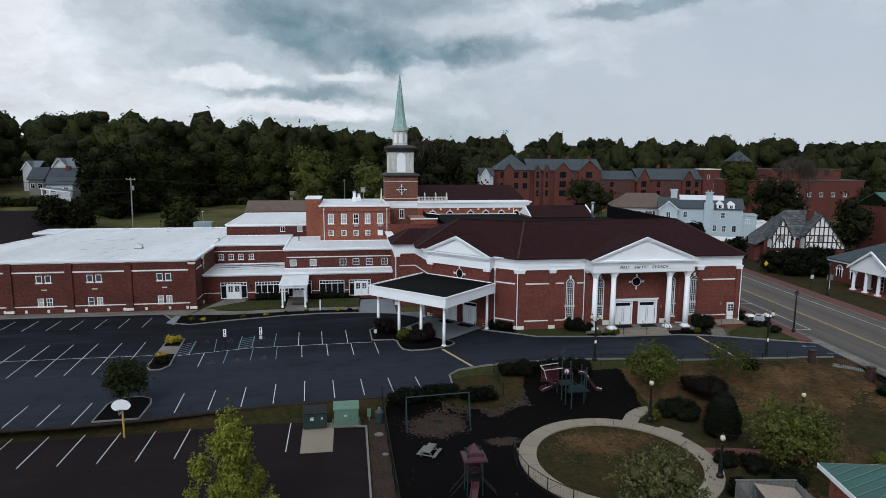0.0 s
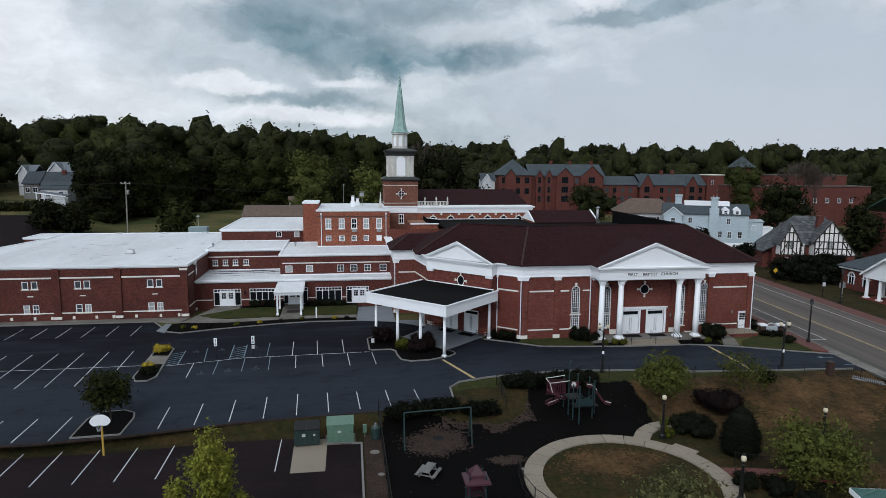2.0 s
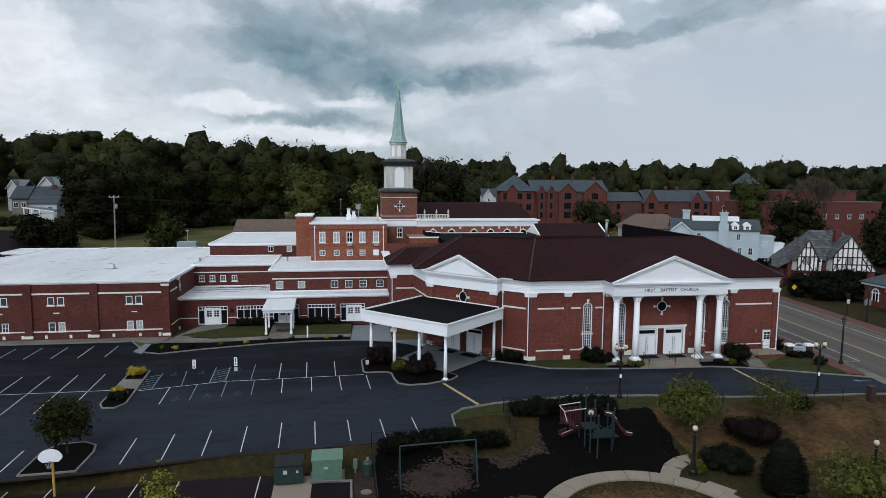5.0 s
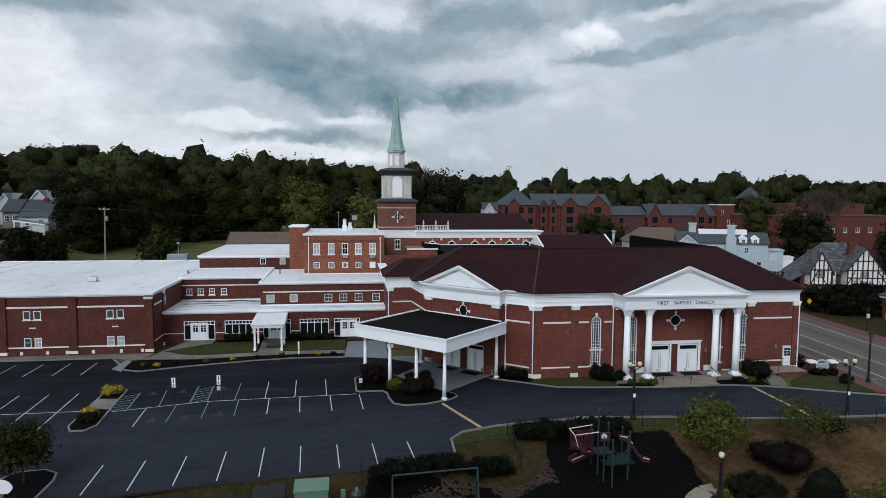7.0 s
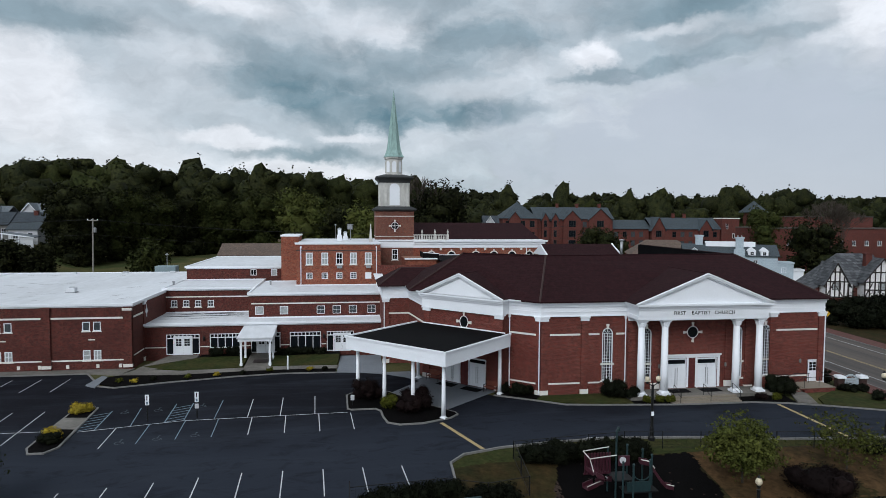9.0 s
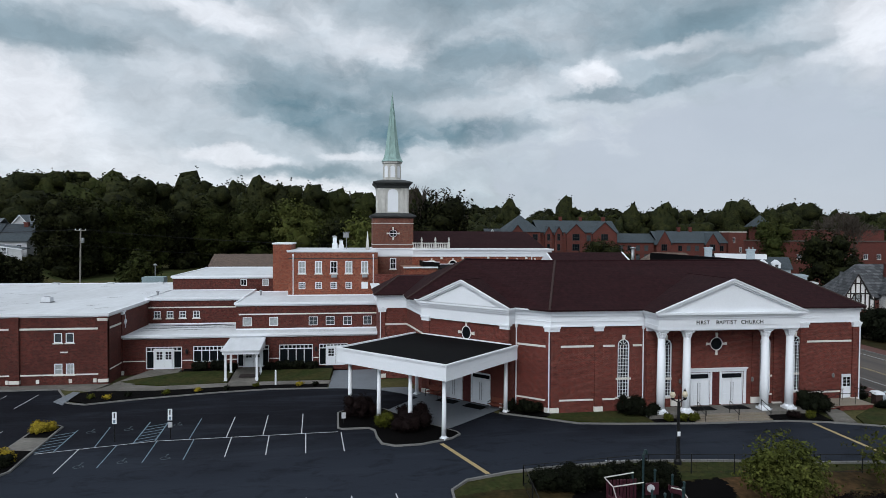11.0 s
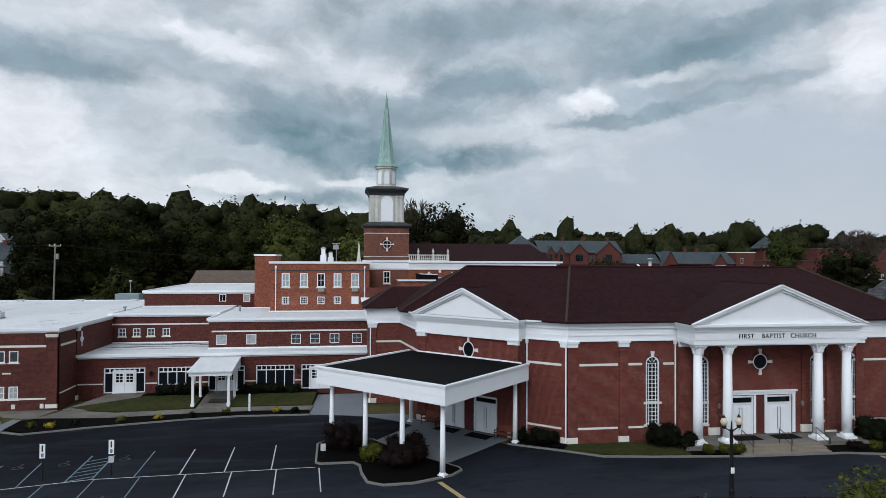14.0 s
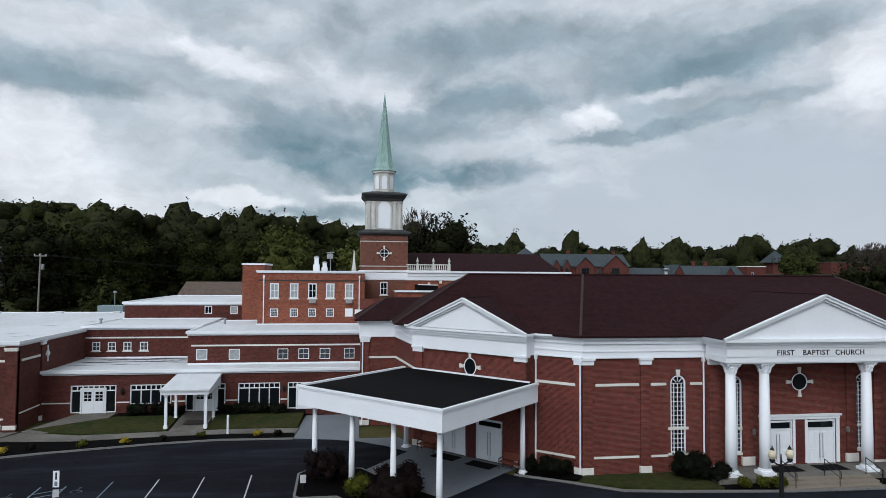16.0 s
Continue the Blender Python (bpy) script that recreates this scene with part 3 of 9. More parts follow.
def wall(x0, x1, z0, z1, holes=(), thick=0.3):
    """A wall along x whose outer face lies at y = 0, with openings (x0, x1, z0, z1) through it: one closed mesh."""
    s = S()
    xs = sorted({x0, x1, *[q for h in holes for q in h[:2] if x0 < q < x1]})
    zs = sorted({z0, z1, *[q for h in holes for q in h[2:] if z0 < q < z1]})
    full = {}
    for i in range(len(xs) - 1):
        for j in range(len(zs) - 1):
            mx, mz = (xs[i] + xs[i + 1]) / 2, (zs[j] + zs[j + 1]) / 2
            full[i, j] = not any(h[0] < mx < h[1] and h[2] < mz < h[3] for h in holes)
    ids, v, f = {}, [], []

    def at(i, j, back):
        if (i, j, back) not in ids:
            ids[i, j, back] = len(v)
            v.append((xs[i], thick if back else 0.0, zs[j]))
        return ids[i, j, back]

    for (i, j), solid in full.items():
        if not solid:
            continue
        f.append((at(i, j, 0), at(i + 1, j, 0), at(i + 1, j + 1, 0), at(i, j + 1, 0)))
        f.append((at(i, j, 1), at(i, j + 1, 1), at(i + 1, j + 1, 1), at(i + 1, j, 1)))
        for (a, b), (p, q) in (((i - 1, j), ((i, j), (i, j + 1))), ((i + 1, j), ((i + 1, j + 1), (i + 1, j))), ((i, j - 1), ((i + 1, j), (i, j))), ((i, j + 1), ((i, j + 1), (i + 1, j + 1)))):
            if not full.get((a, b), False):
                f.append((at(*p, 0), at(*q, 0), at(*q, 1), at(*p, 1)))
    return s.add(v, f)


def grid_window(parent, x, z, w, h, cols, rows, y=0.0, mat=None, pane=None, sill=True, deep=0.12, bar=0.035, rim=0.07, name="window"):
    """A window in a wall whose face is at local y: frame with glazing bars, glass, sill."""
    mat, pane = mat or WHITE, pane or GLASS
    x0, x1, z0, z1 = x - w / 2, x + w / 2, z - h / 2, z + h / 2
    us = [x0 + rim] + [x0 + w * i / cols for i in range(1, cols)] + [x1 - rim]
    vs = [z0 + rim] + [z0 + h * i / rows for i in range(1, rows)] + [z1 - rim]
    e = bar / 2
    holes = [(us[i] + e * (i > 0), us[i + 1] - e * (i < cols - 1), vs[k] + e * (k > 0), vs[k + 1] - e * (k < rows - 1)) for i in range(cols) for k in range(rows)]
    s = wall(x0, x1, z0, z1, holes, deep)
    s.v = [(p[0], p[1] + y - 0.03, p[2]) for p in s.v]
    win = part(name, s, mat, parent)
    part("pane", S().box(x0 + 0.02, y + 0.03, z0 + 0.02, x1 - 0.02, y + 0.045, z1 - 0.02), pane, win)
    if sill:
        part("sill", S().box(x0 - 0.1, y - 0.09, z0 - 0.11, x1 + 0.1, y + 0.05, z0 - 0.005), STONE, win)
    return win


def arch_window(parent, x, z0, z1, w, cols, rows, y=0.0):
    """A tall round-headed window with a keystone, a sill and a stone transom."""
    r = w / 2
    zc = z1 - r
    s = S()
    a, b = y - 0.03, y + 0.12
    s.box(x - r, a, z0, x - r + 0.07, b, zc).box(x + r - 0.07, a, z0, x + r, b, zc).box(x - r, a, z0, x + r, b, z0 + 0.07)
    s.ring(x, zc, r - 0.07, r, a, b, 0, 180, 14)
    for i in range(1, cols):
        u = x - r + w * i / cols
        s.box(u - 0.015, y, z0 + 0.07, u + 0.015, y + 0.07, zc)
    for j in range(1, rows + 1):
        u = z0 + (zc - z0) * j / rows
        s.box(x - r + 0.07, y + 0.002, u - 0.015, x + r - 0.07, y + 0.068, u + 0.015)
    for k in (45, 90, 135):
        c, d = math.cos(radians(k)), math.sin(radians(k))
        s.rod((x + c * 0.12, y + 0.035, zc + d * 0.12), (x + c * (r - 0.05), y + 0.035, zc + d * (r - 0.05)), 0.024, n=4)
    win = part("window", s, WHITE, parent, "tall round-headed white window")
    pts = [(x - r + 0.02, z0 + 0.02), (x + r - 0.02, z0 + 0.02)] + [(x + (r - 0.02) * math.cos(radians(k)), zc + (r - 0.02) * math.sin(radians(k))) for k in range(0, 181, 15)]
    part("pane", S().side(pts, y + 0.075, y + 0.09), GLASS, win)
    # brick spandrels that round off the opening
    sp = S()
    for sg in (-1, 1):
        arc = [(x + sg * r * math.sin(radians(k)), zc + r * math.cos(radians(k))) for k in range(0, 91, 15)]
        sp.side(arc + [(x + sg * r, z1 + 0.001)], y + 0.002, y + 0.28)
    part("spandrel", sp, BRICK, win)
    part("brick_arch", S().ring(x, zc, r, r + 0.22, y - 0.025, y + 0.1, 0, 180, 16), ACCENT, win)
    part("keystone", S().side([(x - 0.09, z1 - 0.06), (x + 0.09, z1 - 0.06), (x + 0.15, z1 + 0.36), (x - 0.15, z1 + 0.36)], y - 0.07, y + 0.1), STONE, win)
    part("sill", S().box(x - r - 0.16, y - 0.1, z0 - 0.14, x + r + 0.16, y + 0.05, z0), STONE, win)
    part("transom", S().box(x - r - 0.16, y - 0.09, z0 + 1.42, x + r + 0.16, y + 0.06, z0 + 1.58), STONE, win)
    return win


def oculus(parent, x, z, r, y=0.0, key=0.38):
    """A round window with a stone rim and four keystones."""
    win = part("oculus", S().ring(x, z, r - 0.05, r, y - 0.04, y + 0.12), WHITE, parent, "round window with four keystones")
    disc = [(x + (r - 0.05) * math.cos(radians(k)), z + (r - 0.05) * math.sin(radians(k))) for k in range(0, 360, 15)]
    part("pane", S().side(disc, y + 0.0, y + 0.05), GLASS, win)
    part("brick_ring", S().ring(x, z, r, r + 0.2, y - 0.02, y + 0.1), ACCENT, win)
    for k in range(4):
        c, d = (1, 0, -1, 0)[k], (0, 1, 0, -1)[k]
        p = [(r - 0.02, -0.07), (r - 0.02, 0.07), (r + key, 0.12), (r + key, -0.12)]
        part("keystone", S().side([(x + c * u - d * v, z + d * u + c * v) for u, v in p], y - 0.07, y + 0.1), STONE, win)
    return win


def panel_door(parent, x, z, w, h, leaves, y=0.0, lights=0, mat=None, pull=0.0, transom=0.0):
    """A door of one or two leaves with raised panels; lights: rows of panes at the top; pull: length of bar pulls."""
    mat = mat or WHITE
    s = S().box(x - w / 2 - 0.12, y - 0.05, z, x - w / 2, y + 0.1, z + h + transom + 0.12).box(x + w / 2, y - 0.05, z, x + w / 2 + 0.12, y + 0.1, z + h + transom + 0.12)
    s.box(x - w / 2, y - 0.05, z + h + transom, x + w / 2, y + 0.1, z + h + transom + 0.12)
    if transom:
        s.box(x - w / 2, y - 0.03, z + h, x + w / 2, y + 0.1, z + h + 0.08)
    door = part("door", s, mat, parent)
    lw = w / leaves
    for i in range(leaves):
        a, b = x - w / 2 + i * lw + 0.012, x - w / 2 + (i + 1) * lw - 0.012
        body = S().box(a, y + 0.03, z, b, y + 0.08, z + h - 0.01)
        m = (a + b) / 2
        top = z + h * (0.5 if lights else 0.95)
        for u0, u1 in ((a + 0.1, m - 0.05), (m + 0.05, b - 0.1)):
            for v0, v1 in ((z + 0.15, z + (top - z) * 0.45), (z + (top - z) * 0.55, top - 0.08)):
                body.box(u0, y + 0.005, v0, u1, y + 0.03, v1)
        part("leaf", body, mat, door, "white panelled leaf")
        if lights:
            for c in range(2):
                for r in range(lights):
                    q0, q1 = a + 0.12 + (b - a - 0.24) * c / 2, a + 0.12 + (b - a - 0.24) * (c + 1) / 2
                    z0 = top + (z + h - 0.16 - top) * r / lights
                    z1 = top + (z + h - 0.16 - top) * (r + 1) / lights
                    part("pane", S().box(q0 + 0.025, y + 0.02, z0 + 0.025, q1 - 0.025, y + 0.035, z1 - 0.025), GLASS, door)
        if pull:
            u = b - 0.1 if i == 0 else a + 0.1
            part("handle", S().rod((u, y - 0.06, z + 0.35), (u, y - 0.06, z + 0.35 + pull), 0.02, n=6).rod((u, y - 0.06, z + 0.4), (u, y + 0.03, z + 0.4), 0.012, n=4).rod((u, y - 0.06, z + 0.3 + pull), (u, y + 0.03, z + 0.3 + pull), 0.012, n=4), GREY_METAL, door, "long steel pull bar")
    if transom:
        part("pane", S().box(x - w / 2 + 0.06, y + 0.02, z + h + 0.1, x + w / 2 - 0.06, y + 0.05, z + h + transom - 0.02), GLASS, door)
    return door


def cornice(pts, z0, z1, out, closed=False):
    """A classical cornice along a line of (x, y): three fillets, each further out than the one below."""
    s = S()
    hh = z1 - z0
    for k, (a, b, o) in enumerate(((0, 0.5, 0.35), (0.5, 0.78, 0.65), (0.78, 1.0, 1.0))):
        s.strip(pts, 2 * out * o, z0 + hh * a, z0 + hh * b, closed)
    return s


def leaves_mesh(name, lobes, count, size, mat, seed, core=0.7, flat=0.35, ragged=0.2, bulge=1.0, loose=1.7):
    """A crown: leaf clumps strewn through lobes (x, y, z, rx, ry, rz), over rough dark cores."""
    rng = np.random.default_rng(seed)
    lo = np.array(lobes, float)
    vol = lo[:, 3] * lo[:, 4] + lo[:, 4] * lo[:, 5]
    # leaves come in sprays: each spray a tuft on its lobe, standing further out or in than its neighbours
    sprays = max(1, count // 5)
    pick = rng.choice(len(lo), sprays, p=vol / vol.sum())
    d = rng.normal(size=(sprays, 3))
    d /= np.linalg.norm(d, axis=1)[:, None]
    far = np.clip(1.0 - np.abs(rng.normal(0, ragged, sprays)) + rng.normal(0, 0.05, sprays), 0.3, 1.06)
    waves = rng.normal(0, 1.0, (7, 3)) * np.array([2.0, 2.6, 3.2, 4.0, 5.0, 6.5, 8.5])[:, None]
    high = np.array([0.10, 0.085, 0.075, 0.06, 0.05, 0.04, 0.035]) * 1.3 * bulge

    def swell(way, own_lobe):
        # uneven bulges, different on every lobe
        return 1.0 + (np.sin(way @ waves.T + own_lobe[:, None] * np.arange(1, 8) * 1.7) * high).sum(1)

    mid = lo[pick, :3] + d * lo[pick, 3:6] * (far * swell(d, pick))[:, None]
    own = np.arange(count) % sprays
    c = mid[own] + rng.uniform(-loose, loose, (count, 3)) * size * np.array([1.0, 1.0, 0.75])
    d = d[own]
    nrm = d * 0.8 + rng.normal(0, 0.7, (count, 3))
    nrm[:, 2] += flat
    nrm /= np.linalg.norm(nrm, axis=1)[:, None]
    t = np.cross(nrm, rng.normal(size=(count, 3)))
    t /= np.linalg.norm(t, axis=1)[:, None] + 1e-9
    b = np.cross(nrm, t)
    s = size * rng.uniform(0.4, 1.3, count)[:, None]
    droop = nrm * s * 0.25
    quad = np.stack([c - t * s, c - b * s * 0.55 + droop, c + t * s, c + b * s * 0.55 + droop], 1).reshape(-1, 3)
    verts, faces = [quad], [np.arange(count * 4).reshape(-1, 4)]
    n = count * 4
    if core:
        nu, nv = (12, 8) if len(lo) < 60 else (10, 7)
        pj, qi = np.meshgrid(np.pi * np.arange(nv + 1) / nv, 2 * np.pi * np.arange(nu) / nu, indexing="ij")
        way = np.stack([np.sin(pj) * np.cos(qi), np.sin(pj) * np.sin(qi), np.cos(pj)], -1).reshape(-1, 3)
        jj, ii = np.meshgrid(np.arange(nv), np.arange(nu), indexing="ij")
        cell = np.stack([jj * nu + ii, (jj + 1) * nu + ii, (jj + 1) * nu + (ii + 1) % nu, jj * nu + (ii + 1) % nu], -1).reshape(-1, 4)
        for k, one in enumerate(lo):
            g = one[:3] + way * one[3:6] * (core * swell(way, np.full(len(way), k)) * rng.uniform(0.76 if core < 0.85 else 0.9, 1.06 if core < 0.85 else 1.03, len(way)))[:, None]
            verts.append(g)
            faces.append(cell + n)
            n += len(g)
    v, f = np.concatenate(verts), np.concatenate(faces)
    me = bpy.data.meshes.new(name)
    me.vertices.add(len(v))
    me.vertices.foreach_set("co", v.astype(np.float32).ravel())
    me.loops.add(f.size)
    me.loops.foreach_set("vertex_index", f.astype(np.int32).ravel())
    me.polygons.add(len(f))
    me.polygons.foreach_set("loop_start", np.arange(0, f.size, 4, dtype=np.int32))
    me.polygons.foreach_set("loop_total", np.full(len(f), 4, np.int32))
    me.update(calc_edges=True)
    me.materials.append(mat)
    return me


def lobes_for(rng, h, w, base, n, squash=0.85):
    """Lobes that heap up into an uneven crown of height h above base and half-width w."""
    out = [(0, 0, base + h * 0.5, w * 0.68, w * 0.68, h * 0.47)]
    for i in range(n):
        a, u = i * 2.4 + rng.uniform(-0.6, 0.6), 0.12 + 0.68 * (i + rng.random()) / n
        rad = w * (0.56 * math.sqrt(max(0.05, 1 - (1.7 * u - 0.8) ** 2))) * rng.uniform(0.7, 1.15)
        s = w * rng.uniform(0.34, 0.56)
        out.append((math.cos(a) * rad, math.sin(a) * rad, base + h * u, s, s, s * squash))
    return out


def tree(name, label, at, h, w, mat, seed, bare=0.25, count=3000, leaf=0.16, lobes=12, group="", upright=False, core=0.5):
    rng = random.Random(seed)
    t = thing(name, label, "tree", at, rng.uniform(0, 360), group)
    base = h * bare
    s = S().rod((0, 0, -0.2), (0.05, 0.03, base), 0.035 * h * 0.55, 0.03 * h * 0.42)
    tops = (0.05, 0.03, base)
    s.rod(tops, (0.0, 0.05, h * 0.72), 0.03 * h * 0.42, 0.03)
    for i in range(7):
        a = i * 2.4 + rng.uniform(-0.4, 0.4)
        z = base + (h - base) * (0.02 + 0.08 * i)
        r = w * rng.uniform(0.5, 0.8)
        s.rod((0.04, 0.03, z), (math.cos(a) * r, math.sin(a) * r, z + r * (1.3 if upright else 0.7)), 0.012 * h * 0.6, 0.02, 5)
    part("trunk", s, BARK, t, smooth=True)
    heap = lobes_for(rng, h - base, w, base, lobes)
    if upright:
        # a leader and rising side limbs, each a narrow spray
        heap = [(0, 0, base + (h - base) * u, w * (0.6 - 0.34 * u), w * (0.6 - 0.34 * u), (h - base) * 0.2) for u in (0.15, 0.35, 0.55, 0.75, 0.88)]
        for i in range(lobes):
            a, u = i * 2.4 + rng.uniform(-0.3, 0.3), (i + 0.5) / lobes
            q = w * (0.95 - 0.6 * u) * rng.uniform(0.6, 1.25)
            heap.append((math.cos(a) * q, math.sin(a) * q, base + (h - base) * (0.1 + 0.74 * u) + rng.uniform(-0.2, 0.3), w * rng.uniform(0.17, 0.26), w * rng.uniform(0.17, 0.26), (h - base) * rng.uniform(0.08, 0.14)))
    part("crown", leaves_mesh("crown", heap, count, leaf, mat, seed, core, ragged=0.34, bulge=1.5), mat, t)
    return t


def shrub(name, label, at, h, w, mat, seed, count=700, leaf=0.07, group="", depth=None, lobes=9, turn=0.0):
    rng = random.Random(seed)
    lo = [(0, 0, h * 0.45, w * 0.75, (depth or w) * 0.75, h * 0.5)]
    for i in range(lobes):
        a, u = rng.uniform(0, 2 * math.pi), rng.uniform(0.2, 0.75)
        k = w * rng.uniform(0.22, 0.4)
        lo.append((math.cos(a) * w * 0.6, math.sin(a) * (depth or w) * 0.6, h * u, k, k, min(k, h * 0.35)))
    me = leaves_mesh(name, lo, count, leaf, mat, seed, 0.82, ragged=0.1, bulge=0.5)
    return solo(name, me, mat, label, "shrub", at, turn, group)

# ---- the ground ----


def inside(x, y, ring):
    odd = False
    for (ax, ay), (bx, by) in zip(ring, ring[1:] + ring[:1]):
        if (ay > y) != (by > y) and x < (bx - ax) * (y - ay) / (by - ay) + ax:
            odd = not odd
    return odd


def spaced(*stretches):
    out = []
    for a, b, step in stretches:
        n = max(1, round((b - a) / step))
        out += [a + (b - a) * i / n for i in range(n)]
    return out + [stretches[-1][1]]


CIRCLE = (19.1, 40.35)
PLAY = [(3.3, 20), (3.2, 50.9), (9, 50.6), (13.4, 50.4), (15.4, 52.2), (16.5, 55.4), (18.5, 56.6), (26.0, 56.2), (26.0, 52), (25.2, 49.2), (22.6, 47.2), (20, 42), (20, 33), (15, 20)]


YARD = [(-108, 168), (-72, 168), (-64, 156), (-57, 144), (-54, 123), (-53, 95), (-108, 95)]


def ground_kind(x, y):
    """0 grass, 1 lawn, 2 dry grass, 3 dark play mulch, 4 wood chips, 5 asphalt yard, 6 watered lawn"""
    speck = noise.noise((x * 11.3, y * 11.3, 2.0)) + 0.7 * noise.noise((x * 4.1, y * 4.1, 3.0))
    wob = 0.5 * noise.noise((x * 0.6, y * 0.6, 0.0)) + 0.22 * noise.noise((x * 2.3, y * 2.3, 4.0)) + 0.14 * noise.noise((x * 6.0, y * 6.0, 8.0))
    if math.hypot(x - CIRCLE[0], y - CIRCLE[1]) < 6.2:
        return 2 if math.hypot((x - 19.0) / 4.2, (y - 43.0) / 2.6) < 0.75 + wob * 1.2 + speck * 0.7 else 1
    if math.hypot((x - 7.3) / 2.5, (y - 47.6) / 2.2) < 0.95 + wob * 0.6 + speck * 0.45 or math.hypot((x - 11.9) / 1.2, (y - 44.4) / 0.7) < 0.9 + wob + speck * 0.6:
        return 4
    if 1.8 < x < 3.3 and y < 49.4:
        return 4
    if inside(x + wob, y + wob, PLAY):
        edge = not inside(x + wob * 2 - 0.2, y + 0.9 + wob * 2, PLAY) and 8 < x < 16
        return 4 if (edge and speck > -0.35) or (13.2 < x < 15.8 and y > 50.5 and speck > -0.1) or speck > 0.85 else 3
    if 8 < x < 50 and y > 56.2 - 0.35 * max(0.0, 12.0 - x) and y < 60 and speck > -0.6:
        return 6
    if x > 26 and 30 < y < 57:
        if y < 47 and noise.noise((x * 0.2, y * 0.2, 7.0)) + wob * 0.5 + speck * 0.3 > 0.05:
            return 1
        return 2 if noise.noise((x * 0.25, y * 0.25, 5.0)) + wob * 0.5 + speck * 0.3 + (0.35 if y > 48 else 0.0) > 0 else 1
    if x < -50 and inside(x + wob * 2, y + wob * 2, YARD):
        return 5
    if y < 62 or (x > 56 and y < 130):
        return 1
    return 0


def build_ground():
    xs = spaced((-3000, -600, 600), (-600, -180, 60), (-180, -110, 15), (-110, -50, 3), (-50, 0, 4), (0, 3, 0.4), (3, 27, 0.12), (27, 54, 0.25), (54, 90, 4), (90, 200, 15), (200, 600, 60), (600, 3000, 600))
    ys = spaced((-2500, -200, 500), (-200, 0, 40), (0, 28, 4), (28, 38, 0.25), (38, 58, 0.12), (58, 62, 0.4), (62, 110, 4), (110, 200, 4), (200, 440, 12), (440, 900, 60), (900, 4200, 550))
    v = [(x, y, ground_z(x, y) - 0.03) for y in ys for x in xs]
    n = len(xs)
    f, kinds = [], []
    for j in range(len(ys) - 1):
        for i in range(n - 1):
            f.append((j * n + i, j * n + i + 1, (j + 1) * n + i + 1, (j + 1) * n + i))
            kinds.append(ground_kind((xs[i] + xs[i + 1]) / 2, (ys[j] + ys[j + 1]) / 2))
    me = bpy.data.meshes.new("ground")
    me.from_pydata(v, [], f)
    for m in (GRASS, LAWN, DRY, MULCH, CHIPS, OLD_ASPHALT, FRONT_LAWN):
        me.materials.append(m)
    me.polygons.foreach_set("material_index", kinds)
    me.shade_smooth()
    tagged(new("ground", me), "grassy ground with dark play mulch and dry brown slope", "ground", kind="structure")


build_ground()


def flat(name, ring, mat, label, z, category="pavement", thick=0.15):
    low = (lambda x, y: z(x, y) - thick - 0.5) if callable(z) else z - thick
    return solo(name, S().prism(ring, low, z), mat, label, category, kind="structure")


def bank_z(x, y):
    """The entrance lawn rises gently to the wall."""
    return 0.115 + 0.085 * (y - 83.6)


LOT = [(-90, 48.6), (-21, 49.0), (-15, 49.6), (-7.6, 50.9), (4.3, 51.8), (9.4, 52.3), (9.6, 56.2), (10.7, 57.5), (13.5, 58.4), (17, 58.9), (21.8, 59.2), (27.5, 58.6), (33, 57.5),
       (38.8, 56.9), (44.9, 56.6), (49.4, 56.3), (51.6, 55.0), (51.6, 60.6), (47.7, 62.2), (43.5, 64.1), (40.7, 65.2), (37.7, 65.9), (30.9, 66.1), (24.5, 66.8), (21.3, 67.3), (18.6, 69.1),
       (15.8, 70.8), (12.0, 75), (6.0, 80.8), (1.7, 80.8), (-3.7, 81.0), (-7.9, 80.4), (-14.5, 78.8), (-18.4, 77.5), (-21.2, 78.7), (-21.0, 80.0), (-22.9, 83.2), (-90, 83.2)]
flat("parking_lot", LOT, ASPHALT, "dark freshly sealed asphalt car park", 0.0)
flat("lower_parking_lot", [(-90, -20), (1.6, -20), (1.6, 47.7), (-0.9, 47.9), (-0.9, 49.2), (-8, 49.3), (-16, 48.6), (-90, 48.0)], OLD_ASPHALT, "brownish asphalt of the lower car park", -0.77)
flat("bin_pad", [(-3.1, 43.9), (-0.8, 43.9), (-0.8, 48.9), (-3.2, 48.9)], WALK, "stained concrete pad before the bins", -0.755)
ROAD, ROAD_TURN = (57.5, 60.0), -6.0


def by_road(off, along):
    """A point across and along the road from its centre line."""
    a = radians(ROAD_TURN)
    return (ROAD[0] + off * math.cos(a) - along * math.sin(a), ROAD[1] + off * math.sin(a) + along * math.cos(a))


solo("road", S().box(-6.0, -240, -0.15, 7.3, 130, 0.0), ROADWAY, "worn grey two-lane road", "road", (*ROAD, 0), ROAD_TURN, kind="structure")
flat("gutter", [by_road(-6.4, 3.0), by_road(-5.2, 3.0), by_road(-5.2, -30.0), by_road(-6.02, -30.0), by_road(-6.6, -5.0)], CONCRETE, "pale concrete gutter where the drive meets the road", 0.008)
flat("brick_pavement", [(49.9, 62.3), (51.2, 61.6), by_road(-6.02, 3.2), by_road(-6.02, 60), by_road(-8.0, 60), by_road(-8.2, 8.5)], REDBRICK_WALK, "red brick pavement beside the road", 0.10)
flat("far_pavement", [by_road(7.32, -90), by_road(9.8, -90), by_road(9.8, 120), by_road(7.32, 120)], REDBRICK_WALK, "red brick pavement across the road", 0.10)
